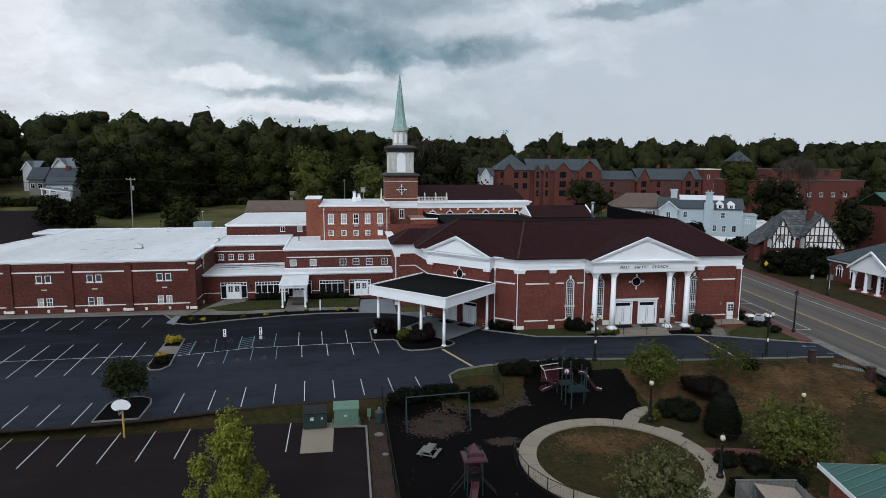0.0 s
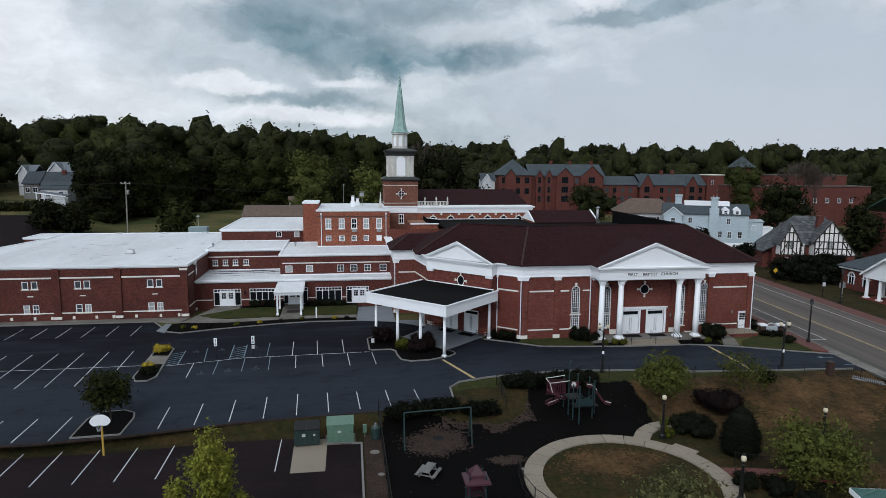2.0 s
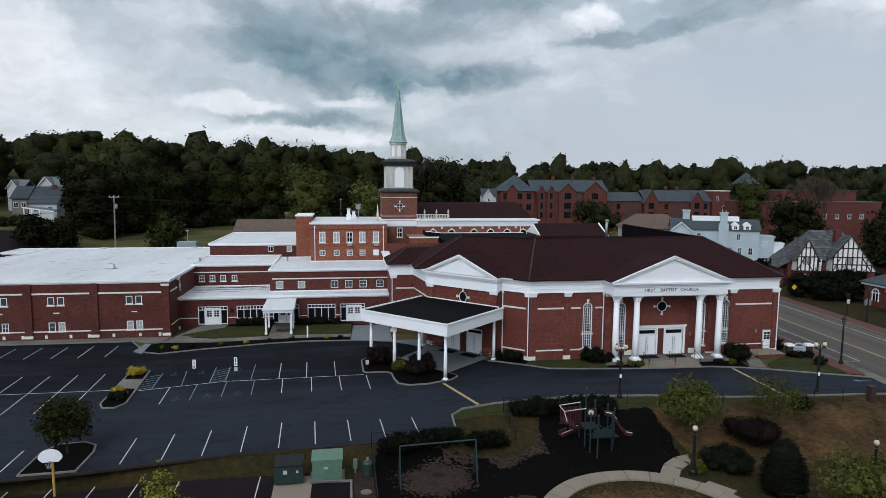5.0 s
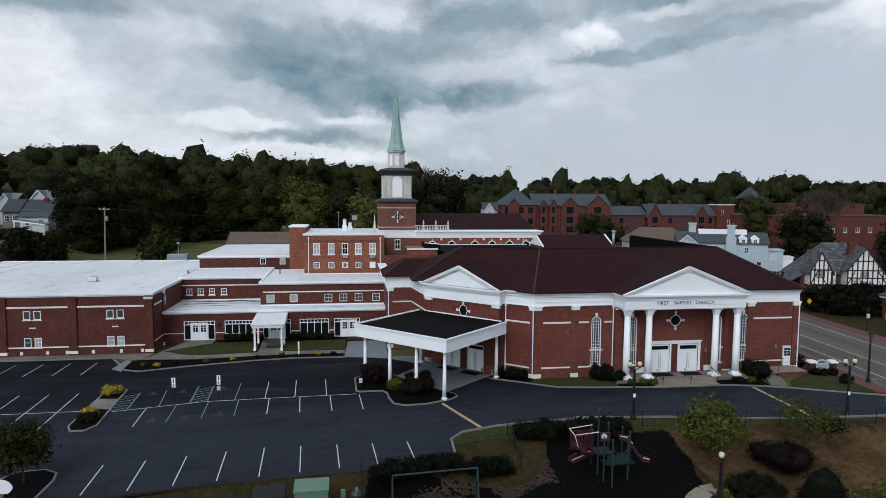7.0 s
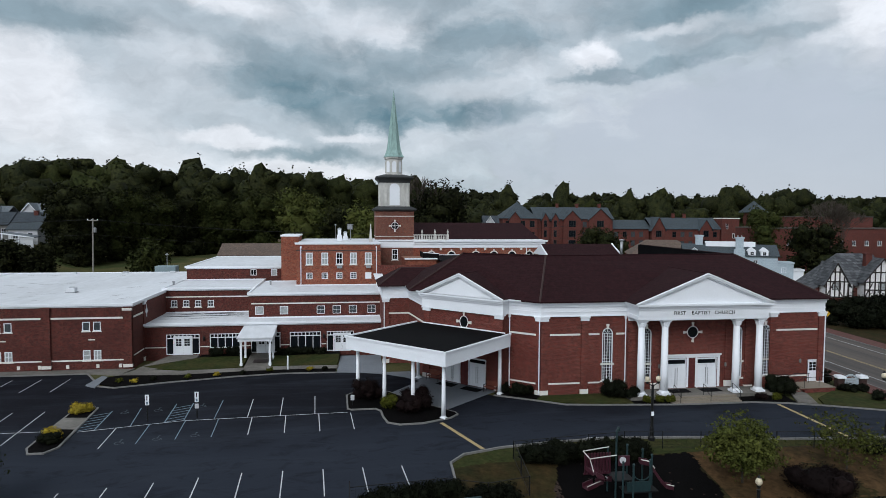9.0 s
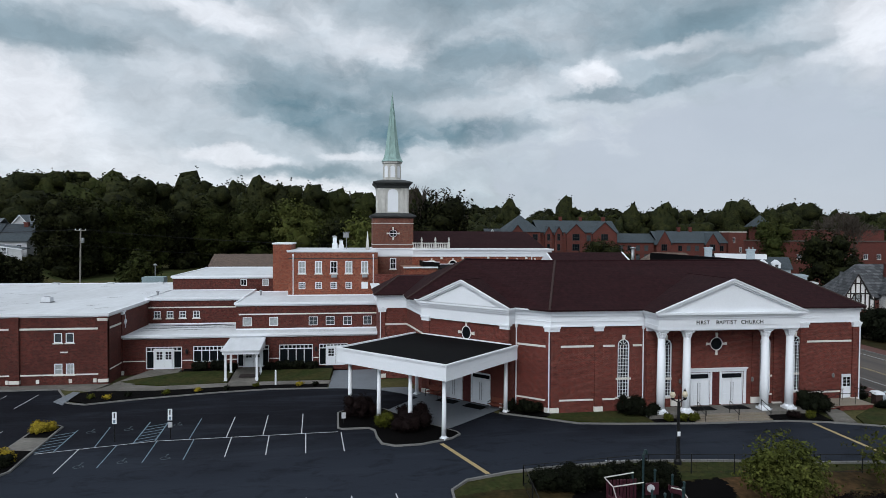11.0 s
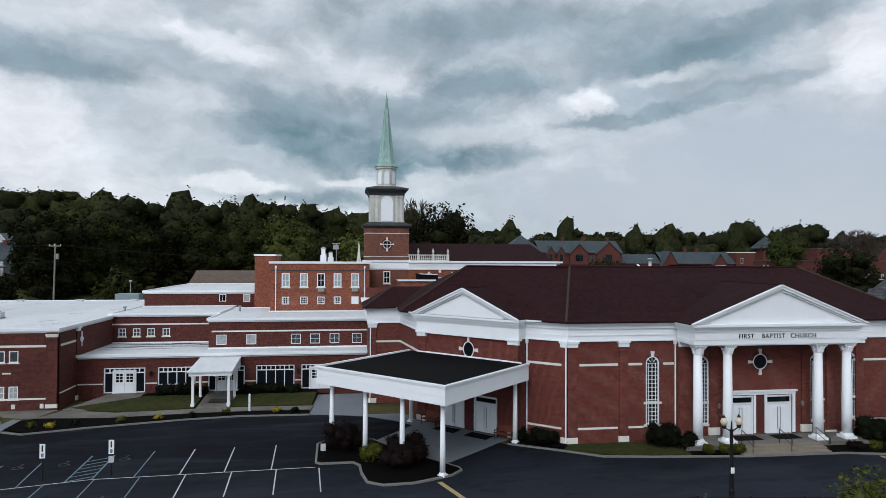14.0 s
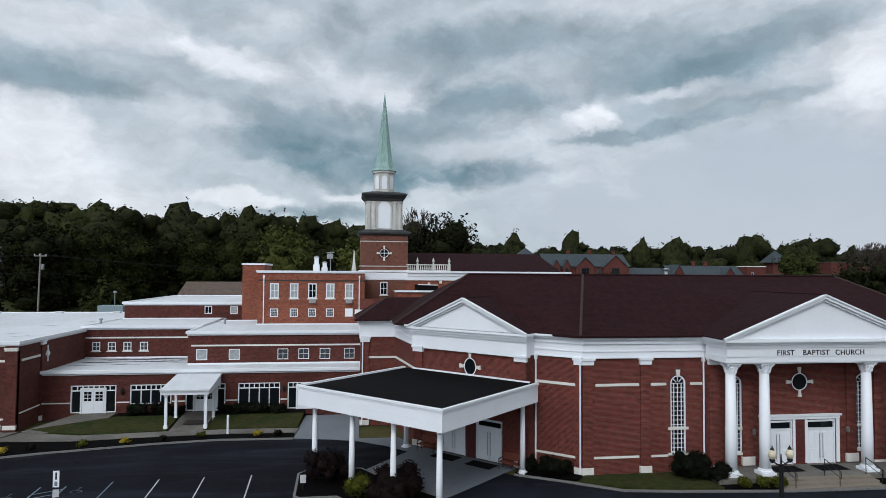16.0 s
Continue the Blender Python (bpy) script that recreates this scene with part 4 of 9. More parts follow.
RAMP = [(-21.35, 78.7), (-21.1, 81.9), (-20.4, 81.6), (-20.2, 77.75)]
flat("gym_walk", [(-90, 83.3), (-22.9, 83.3), (-19.6, 82.2), (-19.0, 84.9), (-90, 84.9)], CONCRETE, "concrete walk along the brick wing", 0.10)
flat("entry_walk", [(-19.6, 82.1), (-14, 81.6), (-8, 82.3), (-3, 82.6), (1.7, 82.4), (1.9, 83.8), (-3, 84.0), (-8, 83.8), (-14, 83.2), (-18.6, 84.6)], CONCRETE, "concrete walk before the entrance wing", 0.10)
flat("door_walk", [(-7.9, 83.6), (-5.4, 83.7), (-5.4, 88.6), (-7.9, 88.6)], CONCRETE, "concrete path under the small entrance canopy", lambda x, y: bank_z(x, y) + 0)
flat("gym_door_walk", [(-18.6, 84.5), (-16.9, 83.9), (-13.6, 86.9), (-13.4, 88.6), (-16.5, 88.6)], CONCRETE, "concrete path to the double doors", lambda x, y: bank_z(x, y) + -0.006)
flat("drop_off_apron", [(15.8, 71.75), (13.9, 69.95), (11.4, 67.65), (10.2, 67.0), (8.3, 70.6), (6.9, 73.0), (7.9, 74.3), (9.8, 76.6), (8.4, 78.2), (6.4, 79.7), (4.4, 80.4), (1.7, 80.95), (2.0, 88.5), (6.5, 88.5), (6.5, 80.4), (9.4, 80.4), (10.3, 78.1), (16.6, 72.4)], APRON, "grey concrete apron under the canopy", 0.03)
flat("corner_ramp", RAMP, APRON, "pale concrete drain apron at the corner of the bed", 0.112)
flat("entry_lawn", [(-18.2, 84.9), (-16.6, 84.2), (-13, 83.4), (-8.1, 84.0), (-8.1, 87.7), (-13.0, 87.7)], FRONT_LAWN, "small mown lawn by the entrance", lambda x, y: bank_z(x, y) + 0.002, "lawn")
flat("canopy_lawn", [(-5.2, 84.1), (1.7, 83.9), (1.9, 87.6), (-5.2, 87.6)], FRONT_LAWN, "small mown lawn by the windows", lambda x, y: bank_z(x, y) + 0.002, "lawn")
flat("hedge_bed", [(-13.2, 87.6), (1.9, 87.5), (1.9, 88.6), (-13.2, 88.6)], MULCH, "dark mulch bed below the windows", lambda x, y: bank_z(x, y) + -0.01, "bed")
flat("kerb_bed", [(-20.6, 81.3), (-20.6, 79.2), (-18.4, 77.8), (-14.5, 79.1), (-7.9, 80.7), (-3.7, 81.2), (1.6, 81.1), (1.6, 82.3), (-3, 82.5), (-8, 82.2), (-14, 81.5), (-19.5, 82.0)], MULCH, "dark mulch bed along the kerb", 0.10, "bed")
flat("church_lawn", [(19.3, 69.1), (21.5, 67.7), (24.5, 67.1), (27.2, 66.9), (27.2, 70.0), (20.0, 70.0)], FRONT_LAWN, "strip of lawn before the church wall", 0.11, "lawn")
flat("church_bed", [(15.9, 71.1), (18.7, 69.4), (19.6, 69.4), (19.9, 70.2), (17.3, 72.3)], MULCH, "mulch bed at the church corner", 0.11, "bed")
flat("portico_bed", [(27.2, 66.8), (30.4, 66.4), (30.4, 67.4), (27.2, 67.4)], MULCH, "mulch bed beside the portico steps", 0.115, "bed")
flat("portico_bed", [(36.95, 66.3), (41.4, 65.3), (42.0, 69.8), (40.95, 69.8), (40.95, 67.4), (36.95, 67.4)], MULCH, "mulch bed beside the portico steps", 0.115, "bed")
flat("corner_lawn", [(43.4, 64.5), (47.7, 62.5), (49.8, 62.2), (50.0, 90), (47.6, 90), (47.6, 68.4), (44.2, 66.2)], FRONT_LAWN, "lawn at the corner of the church", 0.105, "lawn")
flat("side_walk", [(41.5, 65.3), (42.9, 64.6), (44.2, 67.6), (44.0, 69.6), (42.8, 69.6), (42.7, 67.7)], CONCRETE, "concrete path to the side door", 0.12)


def kerb(line, z=0.0, h=0.11, w=0.14, closed=False, mat=None, label="pale concrete kerb"):
    solo("kerb", S().strip(line, w, z - 0.1, z + h, closed), mat or KERB, label, "kerb", kind="structure")


kerb(LOT[5:16], 0.0)
kerb(LOT[0:6], 0.0, 0.035, 0.07, mat=CHIPS, label="low worn kerb, half overgrown")
kerb(LOT[17:27])
kerb(LOT[29:37])
kerb([(-22.9, 83.2), (-90, 83.2)])
kerb([by_road(-6.0, 3.0), by_road(-6.0, 60)], 0.0, 0.13)
kerb([by_road(7.3, -90), by_road(7.3, 120)], 0.0, 0.13)
kerb([by_road(-6.0, -6.5), by_road(-6.0, -45)], 0.0, 0.13)
kerb([(1.68, 20), (1.68, 47.8), (-0.9, 47.95)], -0.77, 0.12)

ISLANDS = {
    "canopy_island": ([(2.8, 72.4), (2.9, 68.5), (3.2, 68.2), (5.2, 68.2), (5.6, 67.6), (5.7, 66.1), (6.0, 64.6), (6.9, 64.0), (8.7, 64.1), (11.0, 65.1), (11.7, 65.9), (11.6, 66.4), (8.2, 70.4), (6.6, 73.0), (3.6, 73.4)], MULCH),
    "shrub_island": ([(-19.2, 71.5), (-18.4, 71.9), (-17.5, 71.3), (-17.1, 66.5), (-16.7, 62.3), (-17.2, 61.3), (-18.2, 61.3), (-18.7, 62.3), (-19.0, 67.3)], MULCH),
    "tree_island": ([(-15.6, 49.8), (-15.6, 52.7), (-15.9, 53.8), (-16.8, 54.4), (-18.4, 54.2), (-19.0, 53.0), (-18.9, 49.6)], MULCH),
}
for key, (ring, mat) in ISLANDS.items():
    flat(key, ring, mat, "raised mulch bed in the car park", 0.10, "island", 0.1)
    kerb(ring, closed=True)
flat("island_walk", [(-18.95, 66.2), (-17.15, 65.9), (-17.25, 68.6), (-19.05, 68.8)], CONCRETE, "concrete crossing on the island", 0.115)

# ---- painted lines ----


def line(a, b, w=0.07, mat=None, z=0.006, name="parking_line", label="painted white parking line"):
    a, b = Vector(a), Vector(b)
    d = (b - a).normalized()
    n = Vector((-d.y, d.x)) * w / 2
    ring = [tuple(p) for p in (a + n, a - n, b - n, b + n)]
    return solo(name, S().prism(ring, z - 0.004, z), mat or PAINT, label, "road marking", group="parking lines", kind="structure")


for i in range(22):
    x = -23.85 - 2.61 * i
    line((x, 81.6), (x + 0.16, 77.1))
for i in range(16):
    x = -21.4 - 2.42 * i
    line((x, 70.9), (x + 0.34, 65.95))
    line((x + 0.35, 65.8), (x + 0.72, 60.8))
line((-60, 65.75), (-19.2, 65.95))
for i in range(14):
    x = -20.4 - 2.42 * i
    line((x, 53.6), (x + 0.12, 49.45))
for i in range(9):
    x = -13.52 + 2.49 * i
    line((x, 54.8 + 0.45 * min(i, 4) - 0.045 * i), (x + 0.26, 50.6 + 0.3 * i))
for a, b in (((-16.8, 65.55), (-9.8, 67.25)), ((-9.8, 67.25), (2.9, 67.75))):
    line(a, b)
LOW_ROW = ((-14.0, 61.85, 66.2), (-11.78, 62.5, 66.8), (-9.3, 63.08, 67.25), (-6.85, 63.25, 67.4), (-4.31, 63.4, 67.5), (-1.71, 63.5, 67.6), (0.88, 63.5, 67.7), (3.43, 63.58, 67.6))
for i, (x, y0, y1) in enumerate(LOW_ROW):
    line((x, y0), (x - 0.3, y1), mat=BLUE_PAINT if 0 < i < 4 else PAINT)
HIGH_ROW = ((-13.4, 66.4, 71.0), (-7.5, 67.4, 72.4), (-4.98, 67.5, 72.5), (-2.45, 67.6, 72.6), (0.28, 67.7, 72.7))
for x, y0, y1 in HIGH_ROW:
    line((x, y0), (x - 0.28 - 0.35 * (x < -10), y1), mat=BLUE_PAINT if x < -7 else PAINT)
for x0, y0, n in ((-17.1, 65.6, 6), (-11.1, 66.95, 6)):
    for e in (0.0, 1.35):
        line((x0 + e, y0 + 0.2 * e), (x0 + e - 0.35, y0 + 4.9), 0.09, mat=BLUE_PAINT, label="faded blue access-aisle line")
    for k in range(n):
        line((x0 - 0.05 * k, y0 + 0.1 + 0.72 * k), (x0 + 1.3 - 0.05 * k, y0 + 0.85 + 0.72 * k), 0.09, BLUE_PAINT, label="faded blue access-aisle hatching")
for i in range(12):
    x = -4.18 - 2.52 * i
    if abs(x + 6.7) > 0.5:
        line((x, 49.2), (x + 0.06, 44.3), z=-0.764)
line((10.12, 64.2), (12.2, 58.4), 0.3, YELLOW_PAINT, label="faded yellow stop bar")
line((39.6, 65.2), (39.4, 57.3), 0.3, YELLOW_PAINT, label="faded yellow stop bar")
for dx in (-0.12, 0.12):
    line(by_road(dx, -200), by_road(dx, 128), 0.1, YELLOW_PAINT, name="road_line", label="double yellow centre line")
line(by_road(5.6, -200), by_road(5.6, 128), 0.1, PAINT, name="road_line", label="white edge line")
line(by_road(-3.6, 5.6), by_road(-3.6, 128), 0.1, PAINT, name="road_line", label="white edge line")
for k in range(8):
    line(by_road(-5.9, 5.6 + 6.6 * k), by_road(-3.6, 5.6 + 6.6 * k), 0.09, PAINT, name="road_line", label="white kerbside bay line")
line(by_road(-6.0, -1.0), by_road(-5.6, -1.0), 0.1, PAINT, name="road_line", label="short white mark in the gutter")


def wheelchair_mark(x, y):
    s = S()
    pts = [(x + 0.42 * math.cos(radians(k)), y - 0.15 + 0.42 * math.sin(radians(k))) for k in range(100, 400, 25)]
    s.strip(pts, 0.09, 0.003, 0.007)
    s.strip([(x, y + 0.75), (x - 0.02, y + 0.1), (x + 0.4, y + 0.08), (x + 0.6, y - 0.4)], 0.11, 0.003, 0.0072)
    s.prism([(x + 0.13 * math.cos(radians(k)), y + 0.92 + 0.13 * math.sin(radians(k))) for k in range(0, 360, 40)], 0.003, 0.007)
    s.v = [(x + (p[0] - x) * 0.62, y + (p[1] - y) * 0.62, p[2]) for p in s.v]
    solo("wheelchair_mark", s, FADED_BLUE, "faded painted wheelchair symbol on the asphalt", "road marking", group="wheelchair marks", kind="structure")


for x, y in ((-15.0, 70.0), (-12.5, 70.3), (-9.2, 71.0), (-13.0, 62.9), (-10.6, 63.4), (-8.1, 63.8)):
    wheelchair_mark(x, y)


def lettering(name, text, size, mat, at, rx, rz, parent=None, label="", depth=0.02, spacing=1.0):
    cu = bpy.data.curves.new(name, "FONT")
    cu.body, cu.size, cu.extrude, cu.align_x = text, size, depth, "CENTER"
    cu.space_character, cu.offset = spacing, size * 0.01
    tmp = bpy.data.objects.new(name, cu)
    scene.collection.objects.link(tmp)
    me = bpy.data.meshes.new_from_object(tmp.evaluated_get(bpy.context.evaluated_depsgraph_get()))
    bpy.data.objects.remove(tmp)
    me.materials.append(mat)
    ob = new(name, me)
    ob.parent = parent
    ob.matrix_local = pose(*at, rx, 0, rz)
    return tagged(ob, label)


tagged(lettering("fire_lane_marking", "FIRE  LANE", 0.62, PAINT, (21.65, 59.55, 0.008), 0, 177, depth=0.003), "worn white painted words along the kerb", "road marking", kind="structure")
for x, y, r in ((49.5, 60.0, 80), (50.4, 57.4, -100)):
    s = S().strip([(0, -1.1), (0, 0.5)], 0.16, 0.003, 0.007).prism([(-0.4, 0.5), (0.4, 0.5), (0, 1.2)], 0.003, 0.007)
    solo("arrow_marking", s.shrunk(0.7), BLUE_PAINT, "painted white lane arrow", "road marking", (x, y, 0), r, kind="structure")

# ---- the round walk ----
round_walk = thing("round_walk", "round pale concrete walk cast in slabs round dry grass", "walk", (*CIRCLE, -0.98), kind="structure")
for i in range(26):
    a0, a1 = 360 / 26 * i + 0.2, 360 / 26 * (i + 1) - 0.2
    arc = [radians(a0 + (a1 - a0) * k / 3) for k in range(4)]
    ring = [(6.95 * math.cos(a), 6.95 * math.sin(a)) for a in arc] + [(5.68 * math.cos(a), 5.68 * math.sin(a)) for a in arc[::-1]]
    part("slab", S().prism(ring, -0.06, 0.045 + 0.006 * (i % 3)), WALK, round_walk)
spur = thing("spur_walk", "short curved concrete walk to the play area", "walk", (0, 0, -0.98), kind="structure")
SPUR = [(22.5, 45.9), (23.55, 47.35), (24.7, 48.2), (26.0, 48.5)]
for (ax, ay), (bx, by) in zip(SPUR, SPUR[1:]):
    part("slab", S().strip([(ax, ay), (bx, by)], 1.2, -0.05, 0.06), WALK, spur)
for x, y, r in ((25.0, 44.1, -55),):
    q = part("slab", S().box(-0.9, -1.3, -0.05, 0.9, 0.5, 0.04), WALK, spur)
    q.matrix_local = pose(x, y, 0, 0, 0, r)
flat("brick_walk", [(25.9, 41.3), (27.75, 41.0), (30.6, 40.4), (33.2, 39.4), (33.0, 38.4), (29.9, 39.5), (27.2, 40.1), (25.3, 40.35)], REDBRICK_WALK, "red brick path among the shrubs", -1.0)

# ---- the church ----


def frame_of(p, q):
    """The pose of a wall that runs from p to q, as seen from outside left to right; and its length."""
    d = Vector((q[0] - p[0], q[1] - p[1]))
    return pose(p[0], p[1], 0, 0, 0, math.degrees(math.atan2(d.y, d.x))), d.length


def put(ob, m):
    ob.matrix_local = m
    return ob


def piers(parent, m, xs, z1, brick, w=0.62, proud=0.13, cap=0.42, z0=0.0):
    for x in xs:
        p = put(part("pilaster", S().box(x - w / 2, -proud, z0, x + w / 2, 0.02, z1), brick, parent), m)
        part("capital", S().box(x - w / 2 - 0.07, -proud - 0.09, z1 - cap, x + w / 2 + 0.07, 0.02, z1 - cap * 0.35).box(x - w / 2 - 0.14, -proud - 0.16, z1 - cap * 0.35, x + w / 2 + 0.14, 0.02, z1), WHITE, p, "white moulded capital")
        part("plinth", S().box(x - w / 2 - 0.06, -proud - 0.07, z0 + 0.1, x + w / 2 + 0.06, 0.02, z0 + 0.5), STONE, p, "pale stone plinth")


def bands(parent, m, spans, z, h=0.16, mat=None):
    for a, b in spans:
        put(part("band_course", S().box(a, -0.06, z, b, 0.04, z + h), mat or STONE, parent), m)


def downspout(parent, m, x, z0, z1, y=-0.1, mat=None):
    s = S().rod((x, y, z0), (x, y, z1), 0.055, n=6).box(x - 0.09, y - 0.08, z1 - 0.05, x + 0.09, y + 0.1, z1 + 0.22)
    s.rod((x, y, z0), (x, y - 0.15, z0 - 0.1), 0.055, n=6)
    put(part("downspout", s, mat or WHITE, parent), m)


BAY, BAY_TURN = (13.6, 74.9), -45.0
church = thing("church", "red brick church with white portico, frieze and brown hipped roof", "church")
TOP = 7.15
A0, A1, A2, A3, A4, A5, A6, A7 = (6.6, 84.3), (9.4, 84.3), (10.35, 78.15), (16.85, 71.65), (17.5, 72.3), (19.9, 70.2), (27.9, 70.2), (40.1, 70.2)
A8 = (47.8, 70.2)
# left end
m, n = frame_of((6.6, 98), A0)
put(part("wall", wall(0, n, 0, TOP), BRICK, church), m)
m, n = frame_of(A0, A1)
put(part("wall", wall(0, n, 0, TOP), BRICK, church), m)
bands(church, m, [(0.6, n)], 5.4)
bands(church, m, [(0.6, n)], 1.0, 0.13)
piers(church, m, [0.3], TOP, BRICK)
downspout(church, m, 0.12, 0.3, 6.9, -0.22)
m, n = frame_of(A1, A2)
put(part("wall", wall(0, n, 0, TOP), BRICK, church), m)
bands(church, m, [(0.0, n)], 5.4)
# the corner bay with the drop-off doors
m, n = frame_of(A2, A3)
doors = (n / 2 - 1.1, n / 2 + 1.75)
put(part("wall", wall(0, n, 0, TOP, [(x - 0.95, x + 0.95, 0.03, 2.75) for x in doors]), BRICK, church), m)
piers(church, m, [0.42, n - 0.42], TOP, BRICK, 0.75)
for x in doors:
    put(panel_door(church, x, 0.06, 1.8, 2.12, 2, 0.05, pull=1.5, transom=0.42), m)
put(part("brick_panel", S().box(doors[0] + 1.1, -0.02, 0.05, doors[1] - 1.1, 0.05, 2.9), ACCENT, church), m)
ov = oculus(church, 0, 0, 0.49, -0.02, 0.36)
ov.matrix_local = m @ pose(n / 2 + 0.25, 0, 6.05) @ Matrix.Diagonal((1, 1, 1.22, 1))
bands(church, m, [(0.9, n - 0.9)], 5.25, 0.1)
m, n = frame_of(A3, A4)
put(part("wall", wall(0, n, 0, TOP), BRICK, church), m)
m, n = frame_of(A4, A5)
put(part("wall", wall(0, n, 0, TOP), BRICK, church), m)
bands(church, m, [(0.1, n - 0.35)], 5.4)
bands(church, m, [(0.1, n - 0.35)], 1.0, 0.13)
piers(church, m, [n - 0.2], TOP, BRICK, 0.4)
downspout(church, m, 0.15, 0.3, 6.9, -0.12)
downspout(church, m, n - 0.05, 0.3, 6.9, -0.2)
# front, west of the portico
ARCH_W, AZ0, AZ1 = 1.0, 1.22, 6.0
m, n = frame_of(A5, A6)
ax = 26.15 - A5[0]
put(part("wall", wall(0, n, 0, TOP, [(ax - ARCH_W / 2, ax + ARCH_W / 2, AZ0, AZ1)]), BRICK, church), m)
put(arch_window(church, ax, AZ0, AZ1, ARCH_W, 4, 15, 0.04), m)
piers(church, m, [0.3, 4.05], TOP, BRICK)
bands(church, m, [(0.85, 3.65), (4.45, ax - 0.8), (ax + 0.8, n - 0.15)], 5.4)
bands(church, m, [(0.75, 3.65), (4.45, ax - 0.7), (ax + 0.7, n)], 1.0, 0.13)
downspout(church, m, n - 0.08, 0.3, 6.9)
# front behind the portico
m, n = frame_of((27.9, 69.75), (40.1, 69.75))
cx = 34.12 - 27.9
arches = (29.65 - 27.9, 38.6 - 27.9)
dx = (cx - 1.5, cx + 1.5)
put(part("wall", wall(0, n, 0, TOP, [(a - ARCH_W / 2, a + ARCH_W / 2, AZ0, AZ1) for a in arches] + [(a - 0.98, a + 0.98, 0.36, 3.15) for a in dx], 0.45), BRICK, church), m)
for a in arches:
    put(arch_window(church, a, AZ0, AZ1, ARCH_W, 4, 15, 0.04), m)
for a in dx:
    put(panel_door(church, a, 0.37, 1.84, 2.16, 2, 0.06, pull=1.55, transom=0.48), m)
put(part("brick_panel", S().box(cx - 0.33, -0.03, 0.45, cx + 0.33, 0.05, 3.22), ACCENT, church), m)
put(part("door_surround", S().box(cx - 2.75, -0.1, 3.2, cx + 2.75, 0.05, 3.4).box(cx - 2.85, -0.18, 3.4, cx + 2.85, 0.05, 3.52).box(cx - 2.75, -0.07, 0.45, cx - 2.53, 0.05, 3.2).box(cx + 2.53, -0.07, 0.45, cx + 2.75, 0.05, 3.2).box(cx - 0.5, -0.06, 0.45, cx - 0.34, 0.05, 3.2).box(cx + 0.34, -0.06, 0.45, cx + 0.5, 0.05, 3.2), WHITE, church, "white moulded surround of both doors"), m)
put(oculus(church, cx, 5.55, 0.55, -0.01), m)
piers(church, m, [0.4, n - 0.4], TOP, BRICK, 0.7, 0.1)
for a in (cx - 3.6, cx + 3.6):
    put(part("pilaster", S().box(a - 0.35, -0.1, 0.42, a + 0.35, 0.02, TOP), BRICK, church), m)
    put(part("plinth", S().box(a - 0.42, -0.16, 0.45, a + 0.42, 0.0, 0.98), STONE, church), m)
for a in (cx - 3.25, cx + 3.25):
    put(part("wall_lamp", S().lathe([(0.02, 2.3), (0.1, 2.36), (0.1, 2.62), (0.02, 2.72)], a, -0.16, 8).box(a - 0.03, -0.16, 2.45, a + 0.03, 0.0, 2.55), WOOD_GREY, church, "small bronze wall lamp"), m)
# front, east of the portico
m, n = frame_of(A7, A8)
ax = 41.75 - A7[0]
sd = 46.83 - A7[0]
put(part("wall", wall(0, n, 0, TOP, [(ax - ARCH_W / 2, ax + ARCH_W / 2, AZ0, AZ1), (sd - 0.55, sd + 0.55, 0.42, 2.55)]), BRICK, church), m)
put(arch_window(church, ax, AZ0, AZ1, ARCH_W, 4, 15, 0.04), m)
put(panel_door(church, sd, 0.45, 1.0, 2.0, 1, 0.05, lights=3), m)
piers(church, m, [2.35, n - 0.3], TOP, BRICK)
bands(church, m, [(ax + 0.8, 1.95), (2.75, n - 0.7)], 5.4)
bands(church, m, [(ax + 0.75, 1.95), (2.75, sd - 0.7)], 1.0, 0.13)
downspout(church, m, n - 0.02, 0.3, 6.9, -0.2)
put(part("wall_lamp", S().lathe([(0.02, 2.3), (0.1, 2.36), (0.1, 2.62), (0.02, 2.72)], sd - 1.5, -0.16, 8).box(sd - 1.53, -0.16, 2.45, sd - 1.47, 0.0, 2.55), WOOD_GREY, church, "small bronze wall lamp"), m)
m, n = frame_of(A8, (47.8, 98))
put(part("wall", wall(0, n, 0, TOP), BRICK, church), m)
m, n = frame_of((47.8, 98), (6.6, 98))
put(part("wall", wall(0, n, 0, 9.6), BRICK, church), m)


# frieze and cornice round the eaves
EAVES = [(6.6, 98), A0, A1, A2, A3, A4, A5, (28.2, 70.2)]
EAVES_EAST = [(39.8, 70.2), A8, (47.8, 98)]
for pts in (EAVES, EAVES_EAST):
    part("frieze", S().strip(pts, 0.16, TOP - 0.02, 8.02).strip(pts, 0.3, 7.12, 7.22).strip(pts, 0.26, 7.52, 7.58), WHITE, church)
    part("cornice", cornice(pts, 8.0, 8.52, 0.55), WHITE, church)

# hipped roof: front, corner, west and east slopes
RZ, EZ = 12.25, 8.53
R0, R1, R2 = (14.5, 79.6), (21.9, 75.4), (42.4, 76.6)
roof = [
    [(19.6, 69.65, EZ), (48.05, 69.65, EZ), (*R2, RZ), (*R1, RZ)],
    [(9.0, 80.0, EZ), (19.6, 69.65, EZ), (*R1, RZ), (*R0, RZ)],
    [(9.0, 91.5, EZ), (9.0, 80.0, EZ), (*R0, RZ)],
    [(9.0, 91.5, EZ), (*R0, RZ), (14.6, 91.5, 10.3)],
    [(48.05, 69.65, EZ), (48.05, 98, EZ), (42.4, 98, RZ), (*R2, RZ)],
]
